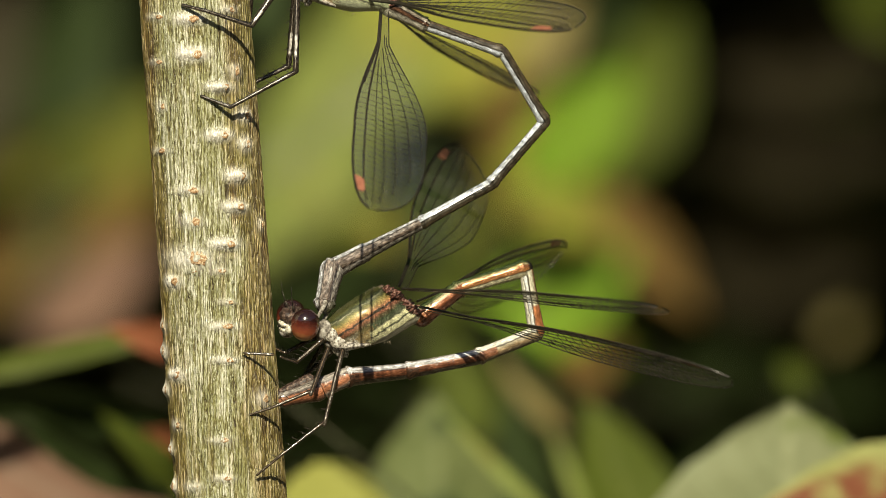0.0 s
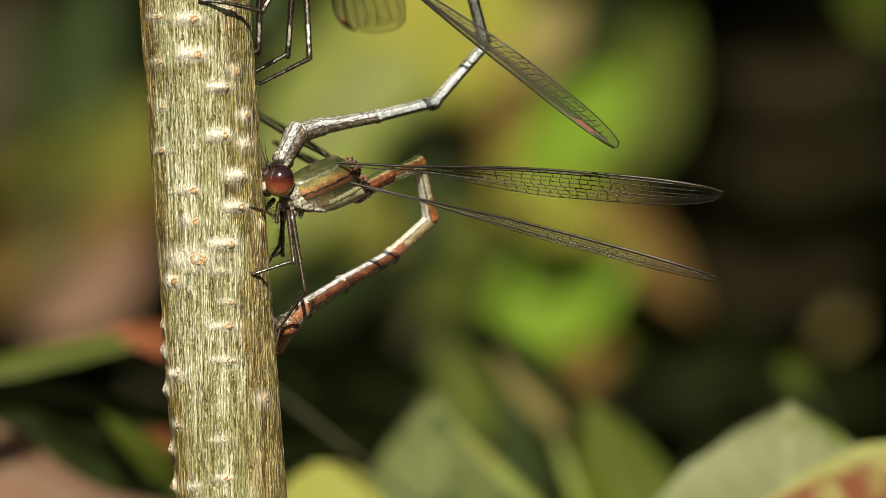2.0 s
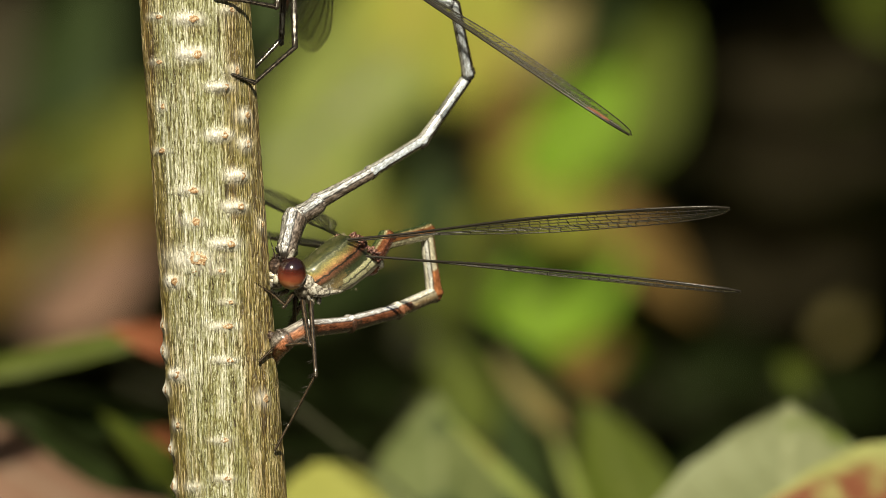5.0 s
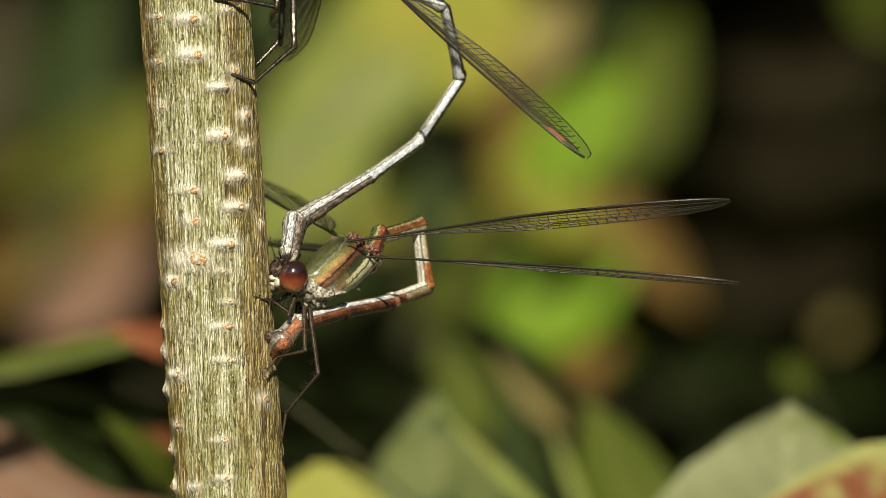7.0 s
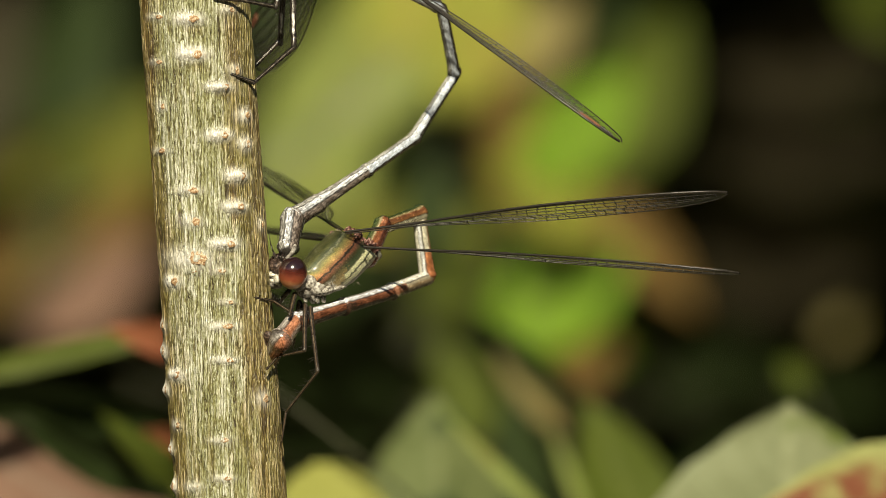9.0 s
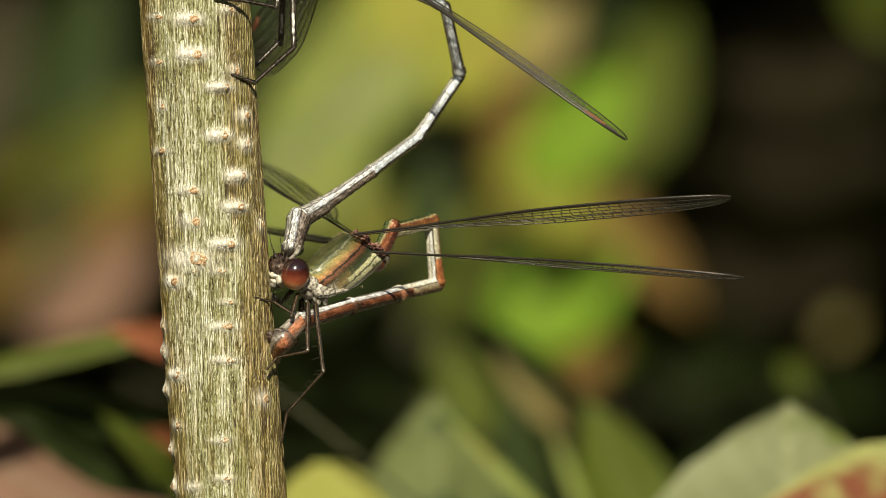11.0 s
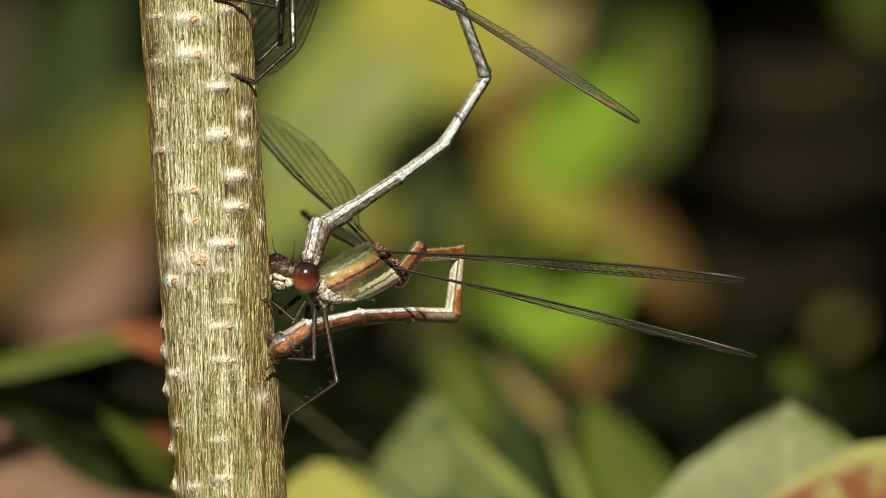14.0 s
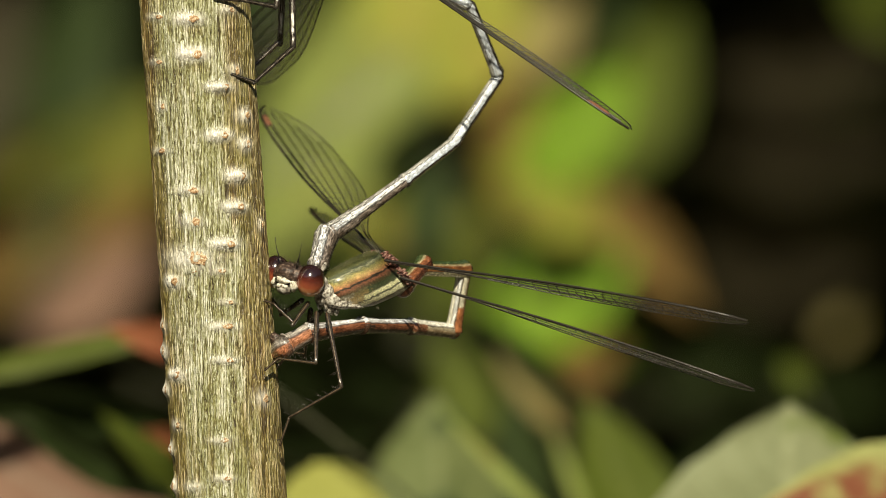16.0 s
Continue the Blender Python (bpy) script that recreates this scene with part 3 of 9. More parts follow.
# ---- damselflies ----
def segment_mesh(name, length, r0, r1, material, flare=1.12, tall=1.0, segments=18):
    """One ring of the abdomen, from its front joint at 0 along X."""
    q = length
    rings = [(-0.88 * r0, 0.30 * r0, 0.30 * r0, 0), (-0.66 * r0, 0.66 * r0, 0.66 * r0, 0), (-0.34 * r0, 0.90 * r0, 0.90 * r0, 0), (0.02 * q, r0, r0, 0)]
    for i in range(1, 9):
        u = i / 9
        r = r0 + (r1 - r0) * u - 0.05 * r0 * math.sin(math.pi * u)
        rings.append((u * q, r * tall, r, 0))
    rings += [(0.94 * q, r1 * flare * tall, r1 * flare, 0), (0.975 * q, r1 * flare * 1.03 * tall, r1 * flare * 1.03, 0),
              (0.985 * q, r1 * 0.96, r1 * 0.96, 0), (1.0 * q, r1 * 0.95, r1 * 0.95, 0), (q + 0.34 * r1, r1 * 0.84, r1 * 0.84, 0), (q + 0.62 * r1, r1 * 0.62, r1 * 0.62, 0), (q + 0.82 * r1, r1 * 0.3, r1 * 0.3, 0)]
    v, f, uv = spun([(x * S, h * S, w * S, z * S) for x, h, w, z in rings], segments)
    return mesh_of(name, v, f, material, True, uv)


def leg_mesh(name, length, r0, r1, material, spines, seed):
    rnd = random.Random(seed)
    rings = [(-r0 * 0.8, r0 * 0.4, r0 * 0.4, 0), (0, r0, r0, 0)]
    for i in range(1, 8):
        u = i / 8
        r = r0 + (r1 - r0) * u
        rings.append((u * length, r * (1.05 if i % 2 else 0.97), r, 0))
    rings += [(length, r1 * 1.1, r1 * 1.1, 0), (length + r1 * 0.8, r1 * 0.4, r1 * 0.4, 0)]
    v, f, uv = spun([(x * S, h * S, w * S, z * S) for x, h, w, z in rings], 8)
    pile = Pile()
    for i in range(spines):
        u = (i + 0.5 + 0.3 * rnd.random()) / spines
        for side in (-1, 1):
            s = 8 + 6 * rnd.random()
            a = Vector((u * length, side * r1 * 0.4, -r1 * 0.7))
            pile.rod(a * S, (a + Vector((s * 0.55, side * s * 0.35, -s))) * S, 0.6 * S, 0.2 * S, 3)
    return mesh_of(name, v, f, material, True, uv), pile.mesh("spine", BLACK)


def chord(u, full):
    """Width of a wing at u of its length: a thin stalk, the widest part past the middle, a rounded tip."""
    stalk = 15 + 30 * u
    body = full * (0.5 - 0.5 * math.cos(math.pi * min(1, max(0, (u - 0.07) / 0.52)))) ** 0.8
    tip = math.sqrt(max(0.0, 1 - (max(0, u - 0.70) / 0.30) ** 2.3))
    return max(stalk * (1 if u < 0.6 else tip), body * tip)


def wing_meshes(length, full, seed):
    rnd = random.Random(seed)

    def at_wing(u, c):
        w = chord(u, full)
        z = 2.2 * math.sin(c * 9.0) * min(1, w / 60) + 4 * math.sin(u * 3.0)
        return Vector((u * length, (c - 0.30) * w, z))

    nu, nc = 70, 8
    verts, faces = [], []
    for i in range(nu + 1):
        for j in range(nc + 1):
            verts.append(tuple(at_wing(i / nu * 0.999, j / nc) * S))
    for i in range(nu):
        for j in range(nc):
            a = i * (nc + 1) + j
            faces.append((a, a + 1, a + nc + 2, a + nc + 1))
    film = mesh_of("membrane", verts, faces, MEMBRANE)
    veins = Pile()

    def line(u0, u1, c0, c1, r, steps=40):
        pts = []
        for i in range(steps + 1):
            u = u0 + (u1 - u0) * i / steps
            pts.append(at_wing(u, c0 + (c1 - c0) * i / steps))
        veins.tube([q * S for q in pts], 1.22 * r * S)

    longs = [(0.0, 0.999, 0.0, 0.0, 1.9), (0.02, 0.40, 0.07, 0.03, 1.3), (0.02, 0.97, 0.13, 0.16, 1.5), (0.26, 0.97, 0.24, 0.34, 0.68),
             (0.30, 0.95, 0.33, 0.50, 0.68), (0.20, 0.90, 0.42, 0.66, 0.75), (0.13, 0.82, 0.58, 0.82, 0.68), (0.14, 0.72, 0.74, 0.96, 0.6), (0.0, 0.999, 1.0, 1.0, 0.85)]
    for u0, u1, c0, c1, r in longs:
        line(u0, u1, c0, c1, r)
    for (a0, a1, ca0, ca1, _), (b0, b1, cb0, cb1, _) in zip(longs, longs[1:]):
        u = max(a0, b0, 0.15)
        end = min(max(a1, b1), 0.985)
        while u < end:
            u += (0.021 + 0.010 * rnd.random()) * (1.0 if u > 0.42 else 1.5)
            if u >= end:
                break
            fa = min(1, max(0, (u - a0) / (a1 - a0)))
            fb = min(1, max(0, (u - b0) / (b1 - b0)))
            ca, cb = ca0 + (ca1 - ca0) * fa, cb0 + (cb1 - cb0) * fb
            veins.rod(at_wing(u, ca) * S, at_wing(min(0.995, u + 0.004 * (rnd.random() - 0.3)), cb) * S, 0.62 * S, 0.62 * S, 4)
    net = veins.mesh("vein_network", VEIN)
    stigma = Pile()
    n = 7
    for side in (-1, 1):
        for i in range(n + 1):
            u = 0.865 + 0.062 * i / n
            for c in (0.015, 0.15 if 0 < i < n else 0.11):
                p = at_wing(u + (0.008 if c > 0.1 else 0), c)
                stigma.v.append((p + Vector((0, 0, side * 1.6))) * S)
    m = 2 * (n + 1)
    for i in range(n):
        a = 2 * i
        stigma.f += [(a, a + 2, a + 3, a + 1), (m + a, m + a + 1, m + a + 3, m + a + 2), (a, m + a, m + a + 2, a + 2), (a + 1, a + 3, m + a + 3, m + a + 1)]
    stigma.f += [(0, 1, m + 1, m), (2 * n, m + 2 * n, m + 2 * n + 1, 2 * n + 1)]
    return film, net, stigma


FORE_F, HIND_F = wing_meshes(690, 128, 3), wing_meshes(680, 132, 4)
FORE_M, HIND_M = wing_meshes(640, 126, 5), wing_meshes(640, 132, 6)


def add_wing(animal, meshes, dark):
    film, net, stigma = meshes
    wing = part("wing", net, animal, "clear veined wing")
    part("membrane", film, wing, "clear glossy wing membrane")
    part("pterostigma", stigma.mesh("pterostigma", STIGMA if dark else STIGMA_PALE, False), wing, "rust-brown wing spot")
    return wing


THORAX_RINGS = [(-10, -16, 12, 12), (-4, -30, 18, 22), (10, -42, 27, 30), (30, -43, 38, 36), (50, -41, 48, 39), (72, -38, 57, 40), (90, -35, 61, 38),
                (106, -28, 56, 34), (122, -21, 45, 30), (138, -14, 33, 25), (152, -9, 22, 19), (164, -8, 14, 14), (172, -6, 8, 8)]


def thorax_mesh(material):
    rings = [(x * S, (hi - lo) / 2 * S, w * S, (hi + lo) / 2 * S) for x, lo, hi, w in THORAX_RINGS]
    v, f, uv = spun(rings, 36)
    # flat flanks, a low keel along the back and grooves down the sides
    out = []
    xr, wr = [q[0] for q in THORAX_RINGS], [q[3] for q in THORAX_RINGS]
    for x, y, z in v:
        wide = np.interp(x / S, xr, wr) * S
        y = math.copysign(wide * min(1, abs(y) / wide) ** 0.78, y)
        xs, ys, zs = x / S, y / S, z / S
        if zs > 20:
            z += 2.5 * S * math.exp(-(ys / 4) ** 2)
        g = math.exp(-((zs - 0.22 * xs + 6) / 3.0) ** 2) + math.exp(-((zs - 0.22 * xs - 22) / 2.5) ** 2)
        out.append((x, y * (1 - 0.05 * g), z))
    return mesh_of("thorax", out, f, material, True, uv)


def build_damselfly(name, label, female):
    rnd = random.Random(11 if female else 12)
    animal = tagged(new(name), label, "damselfly")
    parts = {"root": animal}
    part("thorax", thorax_mesh(F_THORAX if female else M_THORAX), animal, "metallic bronze-green thorax with pale side stripes")
    collar = Pile()
    collar.blob((-18 * S, 0, -4 * S), 17 * S, 21 * S, 21 * S, 10, 16, 0.05)
    collar.blob((2 * S, 0, -24 * S), 22 * S, 22 * S, 17 * S, 10, 16, 0.10)
    part("collar", collar.mesh("collar", PRUINOSE), animal, "grey pruinose collar")
    for side in (-1, 1):
        plate = Pile()
        for x, y, z, rx, ry, rz in ((-6, 15, -14, 15, 10, 15), (4, 18, -28, 17, 11, 13), (20, 21, -35, 20, 12, 8), (42, 24, -37, 17, 10, 4)):
            plate.blob((x * S, side * y * S, z * S), rx * S, ry * S, rz * S, 10, 14, 0.14)
        part("sternum", plate.mesh("sternum", SILVER), animal, "silvery grey plate above the legs")
        for x, z in ((-8, -31), (3, -37), (13, -40)):
            rings = [(0, 3, 3, 0), (2, 8, 8, 0), (8, 8, 7.5, 0), (15, 6.5, 6, 0), (19, 5, 4.6, 0), (23, 5.2, 4.8, 0), (29, 4.4, 4.2, 0), (33, 2, 2, 0)]
            v, f, uv = spun([tuple(q * S for q in ring) for ring in rings], 12)
            v = [tuple(Vector(p) * (1 + 0.05 * (rnd.random() - 0.5))) for p in v]
            down = pose(x * S, side * 16 * S, (z + 17) * S, 0, 80 + 14 * rnd.random(), 0) @ pose(0, 0, 0, 0, 0, -14 * side)
            part("coxa", mesh_of("coxa", v, f, SILVER, True, uv), animal, "grey leg joint", down)
        for x0, z0, x1, z1 in ((96, 60, 122, 38), (124, 38, 154, 6)):
            hinge = Pile()
            last = None
            for q in range(22):
                u = q / 21
                r = 1.3 + 2.0 * rnd.random() ** 3
                swing = 7.5 * math.sin(q * 2.3) + rnd.uniform(-2.5, 2.5)
                x, z = x0 + (x1 - x0) * u + swing * 0.8, z0 + (z1 - z0) * u + swing * 0.6
                out = 22 + 12 * (1 - 2 * abs(u - 0.5)) + 5 * rnd.random() - (x1 - 120) * 0.15
                here = Vector((x * S, side * out * S, z * S))
                hinge.blob(here, r * 1.9 * S, r * 0.9 * S, r * 0.75 * S, 6, 8, 0.6)
                if last is not None:
                    hinge.rod(last, here, 2.9 * S, 1.9 * S, 7)
                last = here
            part("wing_hinge", hinge.mesh("wing_hinge", HINGE), animal, "knobbly pinkish-brown wing joint")
    hairs = Pile()
    for _ in range(170):
        u = rnd.random()
        x = 5 + 95 * u
        if rnd.random() < 0.82:
            z, y = 20 + 40 * min(1, x / 85), rnd.uniform(-14, 14)
            d = Vector((rnd.uniform(-5, 3), rnd.uniform(-4, 4), rnd.uniform(4, 9)))
        else:
            z, y = -42 + 0.05 * x, rnd.uniform(-20, 20)
            d = Vector((rnd.uniform(-4, 4), rnd.uniform(-4, 4), rnd.uniform(-7, -3)))
        a = Vector((x, y, z - 2 * (1 if z > 0 else -1)))
        hairs.rod(a * S, (a + d) * S, 0.45 * S, 0.15 * S, 3)
    tagged(part("hair", hairs.mesh("hair", HAIR), animal, "fine pale hairs"), kind="stuff")
    # head
    skull = Pile()
    skull.blob((-4 * S, 0, 2 * S), 25 * S, 38 * S, 21 * S, 10, 18, 0.10)
    skull.blob((10 * S, 0, -2 * S), 14 * S, 22 * S, 16 * S, 8, 12, 0.10)
    skull.blob((-20 * S, 0, 6 * S), 13 * S, 22 * S, 13 * S, 8, 12, 0.14)
    for _ in range(60):
        a = Vector((rnd.uniform(-26, 4), rnd.uniform(-26, 26), 18 + rnd.uniform(-5, 4)))
        skull.rod(a * S, (a + Vector((rnd.uniform(-10, 4), rnd.uniform(-4, 4), rnd.uniform(5, 13)))) * S, 0.5 * S, 0.15 * S, 3)
    head = part("head", skull.mesh("head", HEAD), animal, "dark hairy head")
    parts["head"] = head
    for side in (-1, 1):
        eye = Pile()
        eye.blob((0, 0, 0), 26 * S, 25 * S, 29 * S, 24, 32)
        part("eye", eye.mesh("eye", EYE), head, "glossy red-brown compound eye", Matrix.Translation((2 * S, side * 40 * S, 0)))
        feeler = Pile()
        pts = [Vector((-14, side * 17, 16)), Vector((-20, side * 21, 27)), Vector((-27, side * 27, 44)), Vector((-32, side * 30, 62))]
        for a, b, r in zip(pts, pts[1:], (2.4, 1.2, 0.7)):
            feeler.rod(a * S, b * S, r * S, r * 0.8 * S, 6)
        part("antenna", feeler.mesh("antenna", BLACK), head, "short black antenna")
        cheek = Pile()
        cheek.blob((-17 * S, side * 21 * S, -15 * S), 9 * S, 8 * S, 10 * S, 8, 12, 0.5)
        part("cheek", cheek.mesh("cheek", FACE), head, "pale cheek plate")
    lip = Pile()
    lip.blob((-25 * S, 0, -9 * S), 8 * S, 17 * S, 6 * S, 9, 14, 0.2)
    lip.blob((-23 * S, 0, -20 * S), 7 * S, 13 * S, 6 * S, 9, 14, 0.2)
    part("lip", lip.mesh("lip", FACE), head, "pale lip plate")
    jaw = Pile()
    jaw.blob((-16 * S, 0, -25 * S), 13 * S, 15 * S, 9 * S, 8, 12, 0.12)
    part("jaw", jaw.mesh("jaw", PRUINOSE), head, "grey mouthparts")
    # abdomen
    if female:
        table = [("abdomen_base", 88, 19, 15, F_BASE), ("s3", 122, 13.5, 15.5, F_SEG_A), ("s4", 117, 13, 15, F_SEG_B), ("s5", 121, 14, 14.5, F_SEG_M),
                 ("s6", 130, 14, 15, F_SEG_C), ("s7", 114, 14.5, 17.5, F_SEG_C), ("s8", 45, 17.5, 19.5, F_TAIL), ("s9", 66, 22, 14.5, F_TIP)]
    else:
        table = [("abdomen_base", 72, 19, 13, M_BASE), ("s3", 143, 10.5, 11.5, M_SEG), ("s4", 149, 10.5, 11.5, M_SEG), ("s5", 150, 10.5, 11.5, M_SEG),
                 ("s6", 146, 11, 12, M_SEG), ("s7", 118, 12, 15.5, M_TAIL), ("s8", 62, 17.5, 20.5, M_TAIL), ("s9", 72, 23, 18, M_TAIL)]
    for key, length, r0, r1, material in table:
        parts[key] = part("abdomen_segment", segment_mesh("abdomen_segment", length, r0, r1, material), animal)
    tail = parts["s9"]
    if female:
        blade = Pile()
        for i in range(13):
            u = i / 12
            blade.blob(((10 + 62 * u) * S, 0, (-17 + 7 * u) * S), 11 * S, 10 * S, (15 - 7 * u) * S, 6, 10, 0.14)
        part("ovipositor", blade.mesh("ovipositor", HEAD), tail, "grey toothed egg-laying blade")
        for side in (-1, 1):
            cercus = Pile()
            cercus.rod((60 * S, side * 6 * S, 6 * S), (84 * S, side * 9 * S, 10 * S), 4 * S, 1.5 * S, 7)
            part("cercus", cercus.mesh("cercus", BLACK), tail, "dark tail appendage")
    else:
        for side in (-1, 1):
            claw = Pile()
            pts = [Vector((62, side * 9, 4)), Vector((78, side * 15, 5)), Vector((94, side * 15, 1)), Vector((106, side * 8, -5))]
            for a, b, r in zip(pts, pts[1:], (5, 4.5, 3.4)):
                claw.rod(a * S, b * S, r * S, r * 0.85 * S, 8)
            part("clasper", claw.mesh("clasper", PRUINOSE), tail, "pale grey tail clasper")
    # wings
    fore, hind = (FORE_F, HIND_F) if female else (FORE_M, HIND_M)
    for side in ("near", "far"):
        parts[f"wing_{side}_fore"] = add_wing(animal, fore, female)
        parts[f"wing_{side}_hind"] = add_wing(animal, hind, female)
    # legs
    sizes = {"front": (61, 54, 52), "middle": (103, 80, 44), "hind": (147, 111, 52)} if female else {"front": (81, 89, 46), "middle": (160, 134, 56), "hind": (153, 70, 30)}
    skin = LEG_F if female else LEG_M
    for i, (which, (a, b, c)) in enumerate(sizes.items()):
        k = 1.02 if female else 1.45
        made = (leg_mesh("femur", a, 4.6 * k, 3.4 * k, LEG_F if female else FEMUR_M, 6, 20 + i), leg_mesh("tibia", b, 3.0 * k, 2.2 * k, skin, 7, 30 + i), leg_mesh("tarsus", c, 2.5 * k, 1.9 * k, skin, 2, 40 + i))
        for side in ("near", "far"):
            for kind, (me, bristles) in zip(("femur", "tibia", "tarsus"), made):
                parts[f"{kind}_{side}_{which}"] = limb = part(kind, me, animal)
                tagged(part("spine", bristles, limb, "fine black leg spines"), kind="stuff")
    return parts


female_parts = build_damselfly("female_damselfly", "bronze-brown female damselfly bending her tail to the willow stem", True)
male_parts = build_damselfly("male_damselfly", "grey-green male damselfly clasping the female behind her head", False)


# ---- the shrubs behind, far out of focus ----
GREEN = leaf_material("fresh_leaf", (0.115, 0.235, 0.007), (0.185, 0.310, 0.012), (0.263, 0.360, 0.048))
OLIVE = leaf_material("olive_leaf", (0.137, 0.164, 0.022), (0.217, 0.242, 0.046), (0.289, 0.296, 0.087), (0.241, 0.172, 0.033), 0.15)
SAGE = leaf_material("sage_leaf", (0.195, 0.225, 0.110), (0.300, 0.325, 0.178), (0.330, 0.355, 0.195), (0.15, 0.19, 0.05), 0.2)
JADE = leaf_material("jade_leaf", (0.115, 0.150, 0.050), (0.215, 0.250, 0.098), (0.25, 0.28, 0.13), (0.05, 0.075, 0.03), 0.3)
LIME = leaf_material("yellowing_leaf", (0.240, 0.275, 0.030), (0.345, 0.350, 0.055), (0.390, 0.370, 0.091), (0.300, 0.235, 0.050), 0.18)
# dark green with the shade put into the colour, also for dark gaps
DEEP_SHADE = leaf_material("deep_shade_leaf", (0.024, 0.040, 0.011), (0.044, 0.066, 0.019), (0.07, 0.10, 0.035))
MOSS = leaf_material("moss_green_leaf", (0.066, 0.094, 0.010), (0.108, 0.135, 0.018), (0.154, 0.180, 0.042))
BROWN = leaf_material("brown_leaf", (0.154, 0.094, 0.027), (0.247, 0.150, 0.045), (0.278, 0.195, 0.069))
DEAD = leaf_material("withered_leaf", (0.272, 0.152, 0.104), (0.368, 0.232, 0.168), (0.400, 0.288, 0.216))
RUSSET = leaf_material("russet_leaf", (0.255, 0.072, 0.034), (0.357, 0.128, 0.060), (0.340, 0.187, 0.085))
AUTUMN = leaf_material("autumn_leaf", (0.290, 0.325, 0.100), (0.400, 0.400, 0.150), (0.380, 0.300, 0.160), (0.225, 0.080, 0.040), 0.5, 0.2, True)
PALE = leaf_material("pale_green_leaf", (0.186, 0.248, 0.050), (0.300, 0.345, 0.096), (0.32, 0.36, 0.12), (0.245, 0.250, 0.066), 0.2)
CHARTREUSE = leaf_material("chartreuse_leaf", (0.290, 0.310, 0.055), (0.390, 0.390, 0.095), (0.42, 0.40, 0.13), (0.330, 0.260, 0.060), 0.15)
TAN = leaf_material("tan_leaf", (0.200, 0.170, 0.060), (0.300, 0.250, 0.092), (0.320, 0.265, 0.110))
# dark brown that paints the shaded far background
UMBER_SHADE = leaf_material("umber_shade_leaf", (0.046, 0.040, 0.022), (0.070, 0.060, 0.034), (0.080, 0.068, 0.040))
TWIG = plain_material("shrub_twig", [(0.3, (0.028, 0.030, 0.012)), (0.7, (0.07, 0.068, 0.03))], 300, 0.7)


def leaf_mesh(length, width, fold, curl, seed, point=0.85):
    rnd = random.Random(seed)
    nu, nv = 16, 8
    verts, faces, uvs = [], [], []
    ph = rnd.random() * 6
    for i in range(nu + 1):
        u = i / nu
        w = width * max(0.012, math.sin(math.pi * u ** point)) ** 0.9 * (1 + 0.03 * math.sin(u * 40 + ph))
        for j in range(nv + 1):
            v = j / nv - 0.5
            z = abs(v) * w * fold - curl * length * u * u + 0.02 * width * math.sin(u * 14 + ph + v * 5) * abs(v) * 2
            verts.append((u * length, v * w, z))
            uvs.append((u, v + 0.5))
    for i in range(nu):
        for j in range(nv):
            a = i * (nv + 1) + j
            faces.append((a, a + nv + 1, a + nv + 2, a + 1))
    return verts, faces, uvs


class Shrub:
    """A shrub rooted in the ground, whose leaves are set by base, tip and width in picture-plane units."""

    def __init__(self, label, x, d, seed):
        self.root = P(x, 441, d)
        self.root.z = 0.0
        self.seed = seed
        crown = Pile()
        crown.rod((0, 0, -0.06), (0, 0, 0.03), 0.012, 0.009, 8)
        self.ob = tagged(new("shrub", crown.mesh("shrub", TWIG)), label, "shrub")
        self.ob.location = self.root

    def leaf(self, base, tip, width, d, material, face=(0.10, -0.80, 0.60), fold=0.25, curl=0.06, point=0.85, label="", deep=0.0):
        self.seed += 1
        a, b = P(*base, d), P(*tip, d + deep)
        k = S * (D + d) / D
        X = (b - a).normalized()
        n = Vector(face).normalized()
        Y = n.cross(X).normalized()
        Z = X.cross(Y)
        m = Matrix.Translation(a - self.root) @ Matrix((X, Y, Z)).transposed().to_4x4()
        v, f, uv = leaf_mesh((b - a).length, width * k, fold, curl, self.seed, point)
        part("leaf", mesh_of("leaf", v, f, material, True, uv), self.ob, label, m)
        rnd = random.Random(self.seed)
        twig = Pile()
        pts = [Vector((0, 0, 0))]
        end = a - self.root
        for q in (0.35, 0.7):
            pts.append(Vector((end.x * q + rnd.uniform(-0.02, 0.02), end.y * q + 0.05 * q, end.z * q * 0.97)))
        pts += [end - X * 0.02 - Vector((0, 0, 0.012)), end, end + X * (b - a).length * 0.5 - Z * 0.001]
        for p, q, r in zip(pts, pts[1:], (0.0014, 0.0005, 0.00022, 0.00022, 0.0002)):
            twig.rod(p, q, r, r * 0.75, 5)
        part("twig", twig.mesh("twig", TWIG), self.ob)


def lit(c, turn=0.0):
    """The way a blade faces when it takes the share c of the full sun."""
    e = radians(SUN_UP) - math.acos(c)
    return (math.sin(radians(turn)) * math.cos(e), -math.cos(radians(turn)) * math.cos(e), math.sin(e))


# low shrub close behind the stem
low = Shrub("low shrub with grey-green and autumn-tinted leaves", 1200, 0.30, 100)
low.leaf((1385, 1190), (1398, 712), 540, 0.12, SAGE, lit(0.99, 4), 0.08, 0.05, label="broad grey-green leaf")
low.leaf((1850, 930), (1330, 905), 290, 0.10, AUTUMN, lit(0.9), 0.12, 0.02, label="yellow-edged leaf turning red-brown")
low.leaf((800, 1150), (762, 700), 320, 0.19, JADE, lit(0.56, -14), 0.3, 0.05, label="broad grey-green leaf")
# narrow strip added for the bright midrib of the leaf above
low.leaf((1010, 960), (772, 718), 26, 0.17, PALE, lit(0.66, 14), 0.2, 0.02, label="bright green strip for a leaf's midrib")
